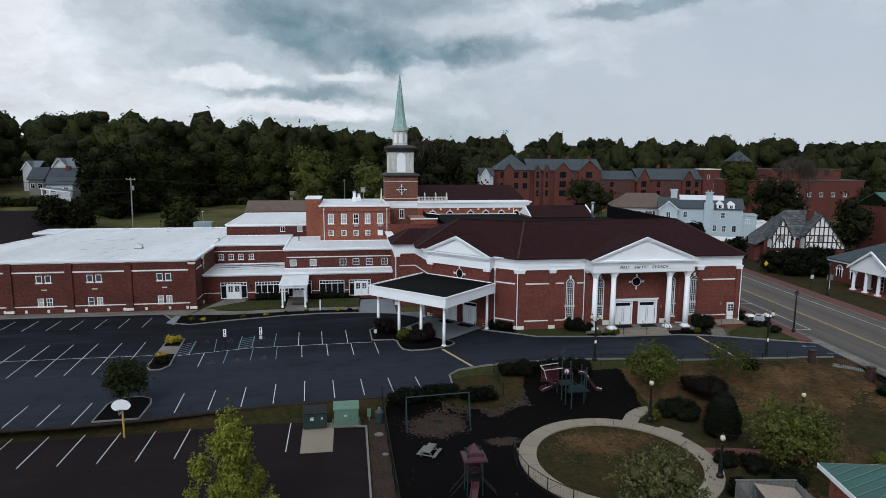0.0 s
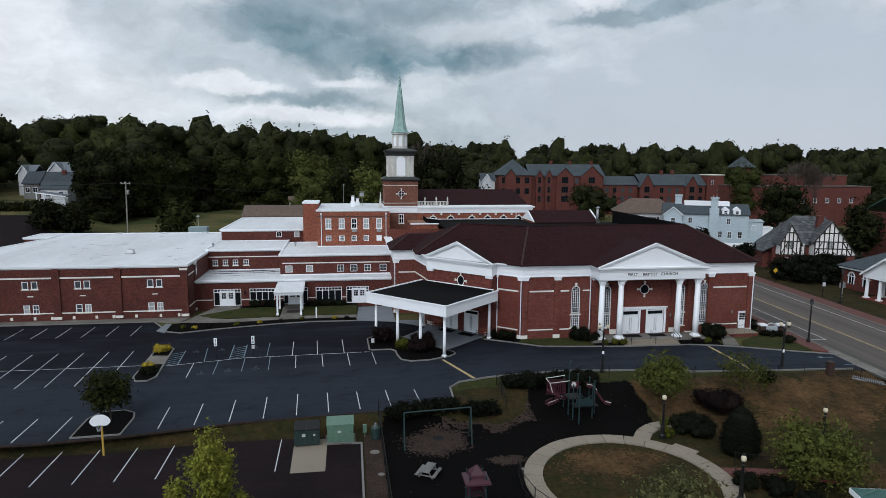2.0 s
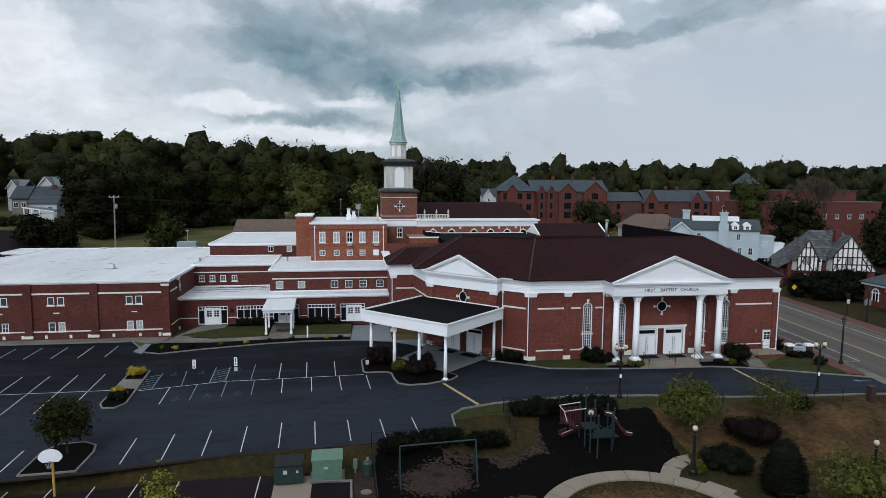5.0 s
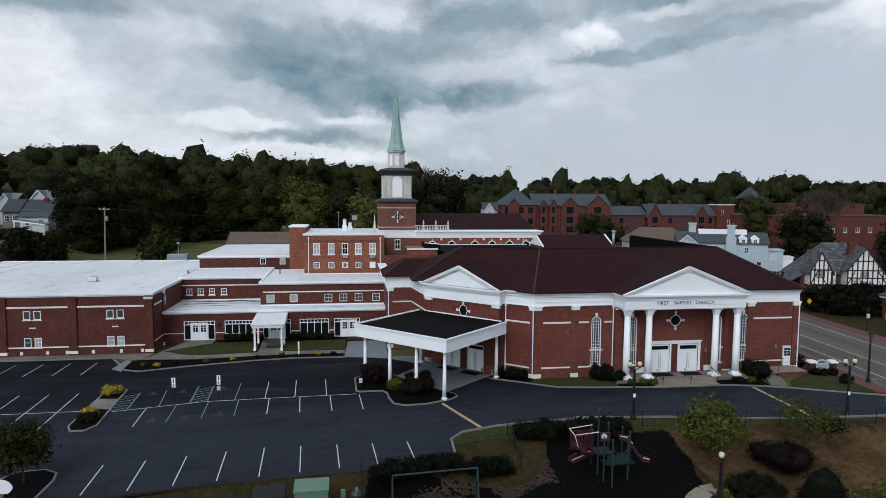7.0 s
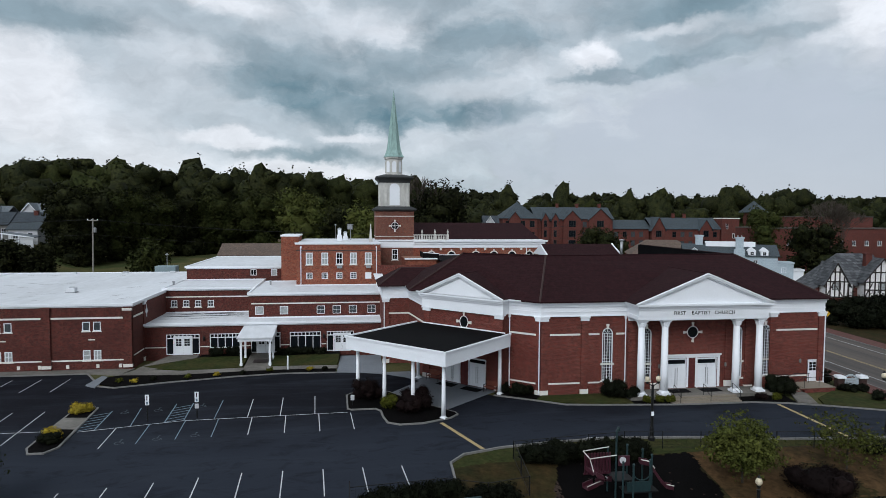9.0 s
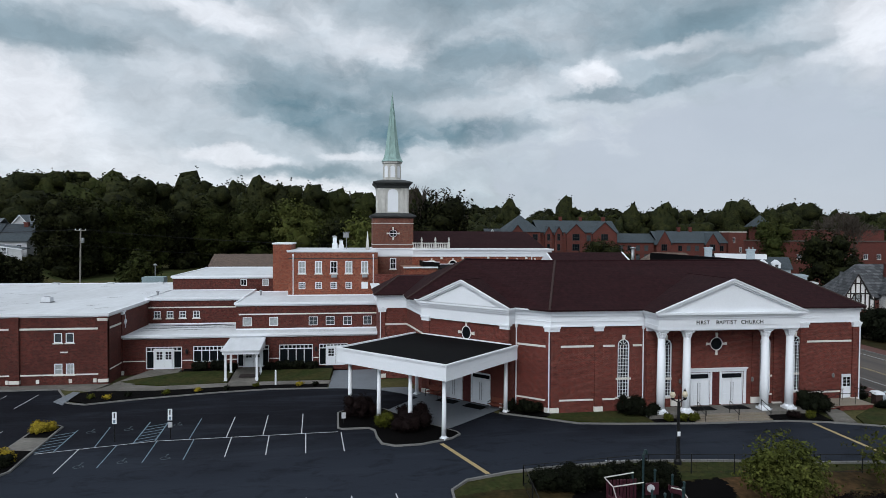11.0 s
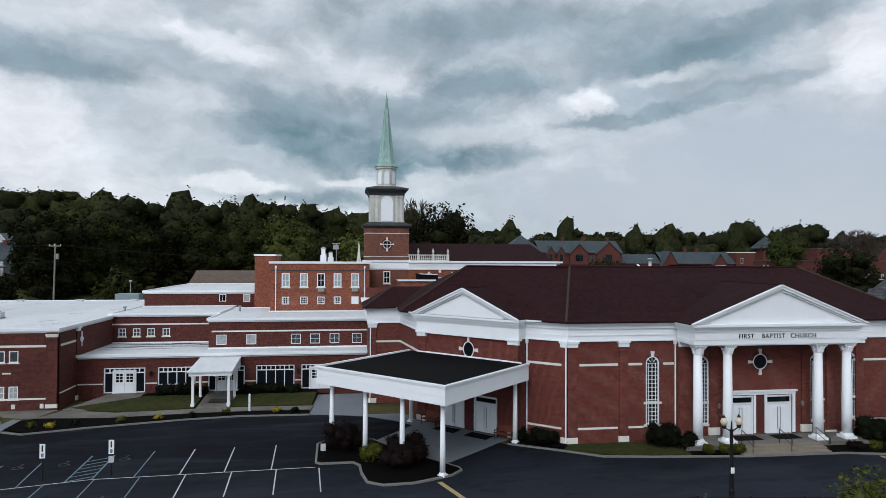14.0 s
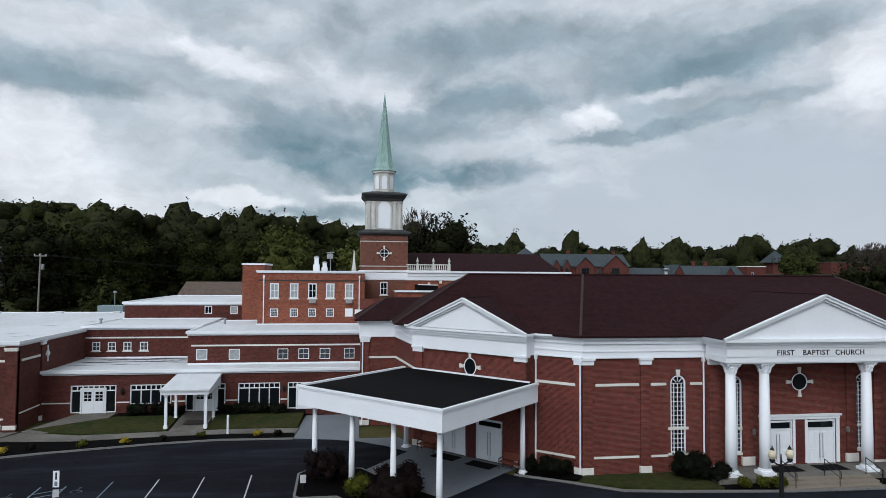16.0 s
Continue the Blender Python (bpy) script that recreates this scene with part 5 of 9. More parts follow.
for r in roof:
    part("roof", S().slab(r, 0.12), SHINGLE, church, "brown asphalt-shingle roof slope")
low = [[(6.05, 83.75, EZ), (9.6, 83.75, EZ), (12.2, 86.4, 10.2), (8.7, 86.4, 10.2)], [(6.05, 90.4, EZ), (6.05, 83.75, EZ), (8.7, 86.4, 10.2), (8.7, 87.6, 10.2)], [(8.7, 86.4, 10.2), (12.2, 86.4, 10.2), (12.2, 87.6, 10.2), (8.7, 87.6, 10.2)], [(6.05, 90.4, EZ), (8.7, 87.6, 10.2), (12.2, 87.6, 10.2), (12.2, 90.4, EZ)]]
for r in low:
    part("roof", S().slab(r, 0.1), SHINGLE, church, "low brown-shingled hip over the west corner")
for a, b in (((19.6, 69.65, EZ), (*R1, RZ)), ((48.05, 69.65, EZ), (*R2, RZ)), ((9.0, 80.0, EZ), (*R0, RZ)), ((6.05, 83.75, EZ), (8.7, 86.4, 10.2))):
    part("hip_cap", S().rod((a[0], a[1], a[2] + 0.0), (b[0], b[1], b[2] + 0.0), 0.09, n=6), SHINGLE_LIGHT, church, "paler brown shingle hip cap")
part("flat_roof", S().prism([R0, R1, R2, (42.4, 98), (14.5, 98)], 10.2, 10.42), BLACK_ROOF, church, "black membrane flat roof behind the ridge")
part("upstand", S().strip([(15.2, 79.5), (21.95, 75.6), (42.25, 76.8), (42.25, 98)], 0.12, 10.3, RZ - 0.06), BLACK_ROOF, church)
part("ridge_cap", S().rod((*R0, RZ), (*R1, RZ), 0.08, n=6).rod((*R1, RZ), (*R2, RZ), 0.08, n=6), SHINGLE, church)
vent = thing("roof_vent", "galvanised roof vent with a round cap", "vent", (39.15, 96.6, 11.9))
part("pipe", S().lathe([(0.22, -1.5), (0.2, 0.9)], n=12), GREY_METAL, vent, smooth=True)
part("cap", S().lathe([(0.1, 0.85), (0.34, 0.9), (0.36, 1.02), (0.1, 1.12)], n=12), GREY_METAL, vent, smooth=True)


def pediment(parent, m, half, z, apex, front, depth, slope_back, name="pediment"):
    """A gable with raking mouldings, recessed tympanum, and its shingled roof running back."""
    s = S().side([(-half + 0.5, z), (half - 0.5, z), (0, apex - 0.28)], front + 0.28, front + 0.45)
    t = put(part("tympanum", s, WHITE, parent, "white boarded tympanum"), m)
    rise = apex - z
    for k, (o, w) in enumerate(((0.0, 0.2), (0.13, 0.12))):
        r = S()
        for sg in (-1, 1):
            d = 0.22 * k
            a, b = (sg * (half - d * 2.2), z + 0.02), (0.0, apex - d)
            lo = w / math.cos(math.atan2(rise, half))
            r.side([a, b, (b[0], b[1] - lo), (a[0] - sg * lo * half / rise * 0.9, a[1])], front + o, front + 0.5)
        part("raking_moulding", r, WHITE, t)
    rr = S()
    for sg in (-1, 1):
        a, b = (sg * (half + 0.08), z + 0.0), (0.0, apex + 0.05)
        rr.slab([(a[0], front - 0.06, a[1] + 0.03), (b[0], front - 0.06, b[1]), (b[0], front + slope_back, b[1]), (a[0], front + depth, a[1] + 0.03)], 0.07)
    put(part("gable_roof", rr, SHINGLE, parent, "brown shingles behind the pediment"), m)
    put(part("ridge_cap", S().rod((0, front, apex + 0.04), (0, front + slope_back - 0.1, apex + 0.04), 0.06, n=6), SHINGLE, parent), m)
    for sg in (-1, 1):
        put(part("valley", S().rod((sg * half, front + depth, z + 0.05), (0, front + slope_back, apex + 0.03), 0.04, n=5), SHINGLE, parent), m)
    edge = S()
    for sg in (-1, 1):
        edge.slab([(sg * (half + 0.1), front - 0.09, z + 0.05), (0, front - 0.09, apex + 0.075), (0, front + 0.12, apex + 0.075), (sg * (half + 0.1), front + 0.12, z + 0.05)], 0.1)
    put(part("gable_edge", edge, WHITE, parent), m)


# the great portico
pm = pose(34.0, 0, 0)
ent = put(part("entablature", S().box(-6.2, 67.62, 7.1, 6.2, 69.9, 7.45).box(-6.15, 67.58, 7.45, 6.15, 69.9, 8.02), WHITE, church, "white portico entablature"), pm)
put(part("cornice", S().box(-6.25, 67.5, 8.0, 6.25, 70.2, 8.18).box(-6.35, 67.38, 8.18, 6.35, 70.2, 8.34).box(-6.48, 67.2, 8.34, 6.48, 70.2, 8.52), WHITE, church), pm)
pediment(church, pm, 6.45, 8.52, 11.12, 67.2, 2.4, 8.2)
put(part("ceiling_panel", S().box(-6.0, 67.7, 7.02, 6.0, 69.7, 7.1), WHITE, church), pm)
for i, (word, x) in enumerate((("FIRST", -1.87), ("BAPTIST", 0.14), ("CHURCH", 2.4))):
    lettering("lettering", word, 0.44, BLACK_METAL, (33.88 - 0.4 + x, 67.57, 7.53), 90, 0, church, "black metal lettering", 0.015, 1.12)
for x in (-5.62, -3.43, 3.43, 5.66):
    col = put(part("column", S().lathe([(0.33, 0.62), (0.325, 2.4), (0.275, 6.4)], n=20), WHITE, church, "tall white Corinthian column", smooth=True), pose(34.02 + x, 68.15, 0))
    part("base", S().square_lathe([(0.44, 0.37), (0.44, 0.54)]).lathe([(0.42, 0.54), (0.44, 0.59), (0.42, 0.64), (0.36, 0.66), (0.38, 0.7), (0.33, 0.74)], n=20), WHITE, col)
    cap = S().lathe([(0.275, 6.4), (0.3, 6.42), (0.275, 6.45), (0.31, 6.62), (0.3, 6.64), (0.37, 6.8), (0.35, 6.82), (0.43, 6.96)], n=16).square_lathe([(0.43, 6.96), (0.46, 7.1)])
    for k in range(8):
        a = radians(45 * k)
        for z, r in ((6.62, 0.34), (6.82, 0.4)):
            cap.rod((math.cos(a) * (r - 0.06), math.sin(a) * (r - 0.06), z - 0.16), (math.cos(a) * r, math.sin(a) * r, z), 0.07, 0.04, 5)
    for k in range(4):
        a = radians(45 + 90 * k)
        cap.rod((math.cos(a) * 0.36, math.sin(a) * 0.36, 6.8), (math.cos(a) * 0.54, math.sin(a) * 0.54, 6.94), 0.05, 0.07, 6)
    part("capital", cap, WHITE, col, "carved leaf capital")
steps = thing("portico_steps", "pale concrete portico floor and steps", "steps", kind="structure")
part("floor", S().box(27.2, 67.45, 0.0, 40.9, 69.75, 0.37), CONCRETE, steps)
for k in range(3):
    part("step", S().box(30.5, 66.25 + 0.4 * k, 0.0, 36.9, 67.45, 0.124 * (k + 1) - 0.003), WALK, steps)
for x in (32.5, 35.5):
    solo("door_mat", S().box(-0.95, -0.55, 0, 0.95, 0.55, 0.015), BLACK_ROOF, "black rubber mat before the church doors", "mat", (x, 68.9, 0.37))
for x in (31.2, 34.0, 36.75):
    h = thing("step_rail", "black metal handrail on the church steps", "handrail", (x, 0, 0), group="step rails")
    part("rail", S().rod((0, 66.2, 0.95), (0, 67.5, 1.35), 0.025, n=6).rod((0, 66.2, 0.95), (0, 66.2, 0.6), 0.02, n=6).rod((0, 66.2, 0.6), (0, 67.5, 1.0), 0.018, n=6), BLACK_METAL, h)
    part("post", S().rod((0, 66.3, 0.1), (0, 66.3, 0.98), 0.025, n=6), BLACK_METAL, h)
    part("post", S().rod((0, 67.5, 0.37), (0, 67.5, 1.35), 0.025, n=6), BLACK_METAL, h)
side = thing("side_steps", "brick side steps with a concrete landing and black rail", "steps")
part("landing", S().box(44.4, 68.1, 0, 47.5, 70.2, 0.40), BRICK, side)
part("coping", S().box(44.36, 68.06, 0.40, 47.54, 70.2, 0.45), WALK, side)
for k in range(3):
    part("step", S().box(43.3 + 0.37 * k, 68.15, 0, 44.4, 69.7, 0.13 * (k + 1) - 0.03), REDBRICK_WALK, side)
    part("tread", S().box(43.27 + 0.37 * k, 68.12, 0.13 * (k + 1) - 0.03, 43.67 + 0.37 * k, 69.72, 0.13 * (k + 1)), WALK, side)
for y in (68.2, 69.6):
    part("rail", S().rod((43.3, y, 0.98), (44.4, y, 1.4), 0.024, n=6).rod((44.4, y, 1.4), (47.4 if y < 69 else 46.0, y, 1.4), 0.024, n=6), BLACK_METAL, side)
    for x, z in ((43.3, 0.1), (44.4, 0.45), (45.9, 0.45), (47.4, 0.45)):
        if y < 69 or x < 46:
            part("post", S().rod((x, y, z), (x, y, z + 0.95 if x > 44 else 0.98), 0.02, n=6), BLACK_METAL, side)
part("rail", S().rod((47.4, 68.2, 1.4), (47.4, 70.1, 1.4), 0.024, n=6), BLACK_METAL, side)

# pediment of the corner bay, and the drop-off canopy
bm_ = pose(BAY[0], BAY[1], 0, 0, 0, BAY_TURN)
put(part("entablature", S().box(-4.65, -0.2, 7.0, 4.65, 0.3, 8.02), WHITE, church), bm_)
put(part("cornice", S().box(-4.7, -0.32, 8.0, 4.7, 0.3, 8.18).box(-4.8, -0.46, 8.18, 4.8, 0.3, 8.36).box(-4.9, -0.6, 8.36, 4.9, 0.3, 8.52), WHITE, church), bm_)
pediment(church, bm_, 4.75, 8.52, 10.6, -0.6, 1.0, 3.9)
canopy = thing("drop_off_canopy", "white flat-roofed canopy on slim posts with a black roof", "canopy", (BAY[0], BAY[1], 0), BAY_TURN)
CX, CY0, CY1, CZ0, CZ1 = 5.42, -9.95, -0.14, 4.38, 5.55
part("roof", S().box(-CX + 0.11, CY0 + 0.11, 5.3, CX - 0.11, CY1, 5.46), BLACK_ROOF, canopy, "black membrane roof")
part("soffit", S().box(-CX + 0.11, CY0 + 0.11, CZ0 + 0.05, CX - 0.11, CY1, CZ0 + 0.12), WHITE, canopy)
for p, q in (((-CX, CY0), (CX, CY0)), ((CX, CY0), (CX, CY1)), ((-CX, CY1), (-CX, CY0))):
    f = S()
    for k, (o, z0, z1) in enumerate(((-0.015, CZ0 + 0.02, 5.4), (0.0, CZ0, 4.85), (0.0, 4.865, 5.36), (0.04, 5.36, 5.46), (0.09, 5.46, CZ1 + 0.02))):
        if p[1] == q[1]:
            f.box(p[0] - o, p[1] - o, z0, q[0] + o, p[1] + 0.1, z1)
        else:
            sg = 1 if p[0] > 0 else -1
            f.box(min(p[0] - sg * 0.1, p[0] + sg * o), CY0 + 0.103, z0, max(p[0] - sg * 0.1, p[0] + sg * o), CY1, z1)
    part("fascia", f, WHITE, canopy, "white moulded fascia")
part("flashing", S().box(-CX + 0.8, -0.14, 5.46, CX - 0.6, -0.06, 5.56), WHITE, canopy)
for x, y in ((-4.7, -9.2), (-1.57, -9.2), (1.57, -9.2), (4.7, -9.2), (4.7, -0.75), (-4.7, -0.75)):
    post = part("post", S().lathe([(0.17, 0.25), (0.165, 1.6), (0.135, 4.1)], x, y, 16), WHITE, canopy, smooth=True)
    part("base", S().square_lathe([(0.24, 0.03), (0.24, 0.12)], x, y).lathe([(0.23, 0.12), (0.23, 0.18), (0.18, 0.26)], x, y, 16), WHITE, post)
    part("capital", S().lathe([(0.135, 4.1), (0.17, 4.14), (0.15, 4.18), (0.2, 4.28)], x, y, 16).square_lathe([(0.22, 4.28), (0.22, 4.4)], x, y), WHITE, post)


def bench(x, y, turn):
    b = thing("bench", "red-brown slatted bench with curved arms by the doors", "bench", (x, y, 0.03), turn, "door benches")
    for k in range(4):
        part("slat", S().box(-0.75, -0.28 + 0.13 * k, 0.42, 0.75, -0.18 + 0.13 * k, 0.45), WOOD, b)
    for k in range(3):
        part("backrest_slat", S().box(-0.75, 0.25 + 0.02 * k, 0.52 + 0.14 * k, 0.75, 0.29 + 0.02 * k, 0.64 + 0.14 * k), WOOD, b)
    for sg in (-0.7, 0.7):
        part("leg", S().rod((sg, -0.25, 0), (sg, -0.25, 0.62), 0.03, n=6).rod((sg, 0.22, 0), (sg, 0.32, 0.92), 0.03, n=6).rod((sg, -0.27, 0.62), (sg, 0.28, 0.66), 0.03, n=6), BLACK_METAL, b)
    return b


for lx in (-2.9, 3.75):
    q = pose(BAY[0], BAY[1], 0, 0, 0, BAY_TURN) @ Vector((lx, -0.6, 0))
    bench(q.x, q.y, BAY_TURN)
for lx in (-1.1, 1.75):
    q = pose(BAY[0], BAY[1], 0, 0, 0, BAY_TURN) @ Vector((lx, -0.9, 0))
    solo("door_mat", S().box(-0.95, -0.55, 0, 0.95, 0.55, 0.015), BLACK_ROOF, "black rubber mat before the canopy doors", "mat", (q.x, q.y, 0.03), BAY_TURN)

# ---- the wings ----


def flat_roof(parent, ring, z, t=0.35, mat=None, over=0.12):
    part("roof", S().prism(ring, z - t - 0.1, z - 0.16), mat or MEMBRANE, parent, "white membrane flat roof")
    part("roof_edge", S().strip(ring, 0.3, z - 0.3, z - 0.06, True), WHITE, parent, "white metal roof edge")


gym = thing("gym_wing", "long two-storey red brick wing with a white flat roof", "building")
GX0, GX1, GY, GZ = -50.2, -19.2, 84.9, 6.95
win_x = [-23.1, -31.5, -37.45]
win_x += [-44.9]
pil_x = [-19.6] + [-27.4 - 7.05 * k for k in range(4)]
holes = []
for x in win_x:
    for d in (-0.52, 0.52):
        holes += [(x + d - 0.36, x + d + 0.36, 4.08, 5.02), (x + d - 0.36, x + d + 0.36, 1.05, 2.1)]
part("wall", wall(GX0, GX1, 0, GZ - 0.3, [tuple(h) for h in holes]), WING_BRICK, gym).location.y = GY
mg = pose(0, GY, 0)
k = 0
for x in win_x:
    for d in (-0.52, 0.52):
        put(grid_window(gym, x + d, 4.55, 0.72, 0.94, 1, 1, 0.02, pane=GREY_GLASS), mg)
        put(grid_window(gym, x + d, 1.575, 0.72, 1.05, 1 + k % 2, 2, 0.02, pane=(PALE_GLASS, GREY_GLASS)[k % 3 == 2]), mg)
        k += 1
    put(part("vent_block", S().box(x - 0.32, -0.04, 3.12, x + 0.32, 0.05, 3.24), STONE, gym), mg)
for x in pil_x:
    p = put(part("pilaster", S().box(x - 0.42, -0.18, 0, x + 0.42, 0.0, 6.55), WING_BRICK, gym), mg)
    part("capital", S().box(x - 0.44, -0.22, 6.16, x + 0.44, 0, 6.3).box(x - 0.47, -0.26, 6.3, x + 0.47, 0, 6.42), WING_BRICK if x < -20 else STONE, p)
    part("plinth", S().box(x - 0.45, -0.22, 0.28, x + 0.45, 0, 0.6), STONE, p)
edges = sorted(pil_x)
for a, b in zip(edges, edges[1:]):
    bands(gym, mg, [(a + 0.45, b - 0.45)], 5.32, 0.18)
    bands(gym, mg, [(a + 0.45, b - 0.45)], 0.98, 0.13)
    for q in (0.25, 0.62, 0.9):
        put(part("vent_block", S().box(a + (b - a) * q - 0.14, -0.05, 0.25, a + (b - a) * q + 0.14, 0.05, 0.62), STONE, gym), mg)
m, n = frame_of((GX1, GY), (GX1, 97.2))
put(part("wall", wall(0, n, 0, GZ - 0.3), WING_BRICK, gym), m)
bands(gym, m, [(0.5, 3.4)], 5.32, 0.18)
bands(gym, m, [(0.4, 3.6)], 1.35, 0.1)
piers(gym, m, [3.75], 6.6, WING_BRICK, 0.5, 0.1, 0.35)
put(part("cross_emblem", S().box(4.6, -0.06, 4.75, 4.72, 0.0, 6.1).box(4.3, -0.06, 5.33, 5.02, 0.0, 5.45).ring(4.66, 5.4, 0.2, 0.28, -0.06, 0.0), WHITE, gym, "white cross with a ring"), m)
m, n = frame_of((GX1, 97.2), (GX1, 121.2))
put(part("wall", wall(0, n, 0, GZ - 0.3), WING_BRICK, gym), m)
part("wall", S().box(-48.0, 120.9, 0, GX1, 121.2, GZ - 0.3), WING_BRICK, gym)
for p, q in (((-48.0, 121.2), (-48.0, 113.8)), ((-48.0, 113.8), (GX0, 101.0)), ((GX0, 101.0), (GX0, GY + 0.3))):
    m, n = frame_of(p, q)
    put(part("wall", wall(0, n, 0, GZ - 0.3), WING_BRICK, gym), m)
flat_roof(gym, [(GX0, GY - 0.05), (GX1 + 0.05, GY - 0.05), (GX1 + 0.05, 121.2), (-48.0, 121.2), (-48.0, 113.8), (GX0, 101.0)], GZ)
annex = thing("gym_annex", "low brick annex behind the long wing", "building")
part("wall", S().box(-52.0, 115.2, 0, -48.2, 121.0, 6.5), WING_BRICK, annex)
flat_roof(annex, [(-52.1, 115.1), (-48.2, 115.1), (-48.2, 121.1), (-52.1, 121.1)], 6.98)
for x in (-39.0, -31.5, -24.5):
    solo("roof_hatch", S().box(-0.4, -0.3, 0, 0.4, 0.3, 0.2).box(-0.46, -0.36, 0.2, 0.46, 0.36, 0.26), MEMBRANE, "low white roof hatch at the roof edge", "hatch", (x, 120.0, GZ - 0.17), group="roof hatches")

corr = thing("entrance_wing", "single-storey brick entrance wing with white window strips", "building", (0, 88.6, 0))
CZ = 4.15
strips = [(-12.3, -9.05, 1.25, 2.85), (-3.65, -0.2, 0.75, 2.85)]
dholes = [(-16.9, -13.4, 0.12, 2.85), (-7.9, -4.7, 0.12, 2.85), (0.45, 3.5, 0.12, 2.85)]
part("wall", wall(-19.5, 6.6, 0, CZ - 0.25, strips + dholes), WING_BRICK, corr)


def window_strip(parent, x0, x1, z0, z1, cols, split, doors=()):
    """A strip of fixed lights with a row of small panes on top; doors: (centre, width) that stand in it."""
    s = S().box(x0, -0.04, z1 - 0.07, x1, 0.12, z1).box(x0, -0.04, z0, x1, 0.12, z0 + 0.07).box(x0, -0.04, z0, x0 + 0.07, 0.12, z1).box(x1 - 0.07, -0.04, z0, x1, 0.12, z1)
    s.box(x0, -0.035, split - 0.04, x1, 0.11, split + 0.04)
    w = part("window_strip", s, WHITE, parent, "white-framed strip of dark panes")
    for j, (a, b, k) in enumerate(((split + 0.04, z1 - 0.07, cols * 2), (z0 + 0.07, split - 0.04, cols))):
        for i in range(k):
            u0, u1 = x0 + 0.07 + (x1 - x0 - 0.14) * i / k, x0 + 0.07 + (x1 - x0 - 0.14) * (i + 1) / k
            if j and any(abs((u0 + u1) / 2 - c) < wd / 2 for c, wd in doors):
                continue
            part("pane", S().box(u0 + 0.03, 0.05, a, u1 - 0.03, 0.065, b), GLASS, w)
            if i:
                part("mullion", S().box(u0 - 0.035, -0.03, a, u0 + 0.035, 0.1, b), WHITE, w)
    return w


for x0, x1, z0, z1 in strips:
    window_strip(corr, x0, x1, z0, z1, 4, 2.42)
for (x0, x1, z0, z1), c in zip(dholes, (-15.15, -6.3, 2.15)):
    window_strip(corr, x0, x1, z0 + 0.5, z1, 4, 2.42, [(c, 1.9)])
    part("wall", S().box(x0, 0.0, 0, c - 0.95, 0.3, z0 + 0.5), WING_BRICK, corr)
    part("wall", S().box(c + 0.95, 0.0, 0, x1, 0.3, z0 + 0.5), WING_BRICK, corr)
    part("threshold", S().box(c - 0.95, 0.0, 0, c + 0.95, 0.3, 0.56), WING_BRICK, corr)
    panel_door(corr, c, 0.57, 1.75, 1.95, 2, -0.06, lights=3)
bands(corr, Matrix(), [(-19.3, -16.95), (-13.35, -12.35), (-9.0, -7.95), (-4.65, -3.7), (-0.15, 0.4)], 1.38, 0.1)
for x in (-12.9, 0.12):
    part("wall_lamp", S().lathe([(0.03, 2.1), (0.13, 2.2), (0.13, 2.5), (0.03, 2.65)], x, -0.2, 8).box(x - 0.03, -0.2, 2.3, x + 0.03, 0, 2.38), BLACK_METAL, corr, "bronze lantern")
flat_roof(corr, [(-19.45, -0.12), (6.55, -0.12), (6.55, 3.3), (-8.4, 3.3), (-8.4, 8.5), (-19.45, 8.5)], CZ)


def streak(parent, x, y, long, wide, turn, z, seed, label):
    """A thin dirt streak with a ragged, tapering outline."""
    rng = random.Random(seed)
    n = 9
    up = [(long * (k / n - 0.5), wide * math.sin(math.pi * k / n) * rng.uniform(0.25, 1.0)) for k in range(n + 1)]
    down = [(long * (k / n - 0.5), -wide * math.sin(math.pi * k / n) * rng.uniform(0.1, 0.9)) for k in range(n - 1, 0, -1)]
    c, d = math.cos(radians(turn)), math.sin(radians(turn))
    part("stain", S().prism([(x + a * c - b * d, y + a * d + b * c) for a, b in up + down], z, z + 0.005), SOIL, parent, label)


for k, (x, y, sx, sy) in enumerate(((-15.2, 7.0, 6.6, 0.8), (-11.8, 7.4, 5.6, 0.6), (-16.4, 5.4, 4.8, 0.6), (-12.2, 5.6, 5.2, 0.5), (-10.2, 6.3, 3.2, 0.5), (-14.0, 3.9, 3.8, 0.3), (-17.6, 3.6, 2.4, 0.2), (-9.8, 4.9, 2.0, 0.14), (0.5, 1.6, 3.0, 0.12))):
    streak(corr, x, y, sx, sy, 3 * (k % 3) - 3, CZ - 0.159, 70 + k, "dark ponding stain on the roof")

blk = thing("classroom_block", "two-storey red brick block with a white flat roof", "building", (0, 91.7, 0))
bw = [(-7.4, PALE_GLASS), (-4.6, PALE_GLASS), (-0.35, GREY_GLASS), (1.5, GREY_GLASS), (3.4, GREY_GLASS), (5.6, GREY_GLASS)]
part("wall", wall(-8.6, 6.6, 0, 6.7, [(x - 0.47, x + 0.47, 4.4, 5.36) for x, _ in bw]), WING_BRICK, blk)
for i, (x, g) in enumerate(bw):
    grid_window(blk, x, 4.88, 0.94, 0.96, 1 if i < 2 else 2, 1 if i < 2 else 2, 0.02, pane=g, sill=False, bar=0.02, rim=0.055)
bands(blk, Matrix(), [(-8.3, 6.6)], 5.62, 0.14)
bands(blk, Matrix(), [(-8.6, 6.6)], 3.72, 0.42, WHITE)
part("wall", S().box(-8.6, 0.3, 0, -8.3, 13.2, 6.7), WING_BRICK, blk)
flat_roof(blk, [(-8.65, -0.15), (6.6, -0.15), (6.6, 7.9), (-3.9, 7.9), (-3.9, 13.2), (-8.65, 13.2)], 7.05)

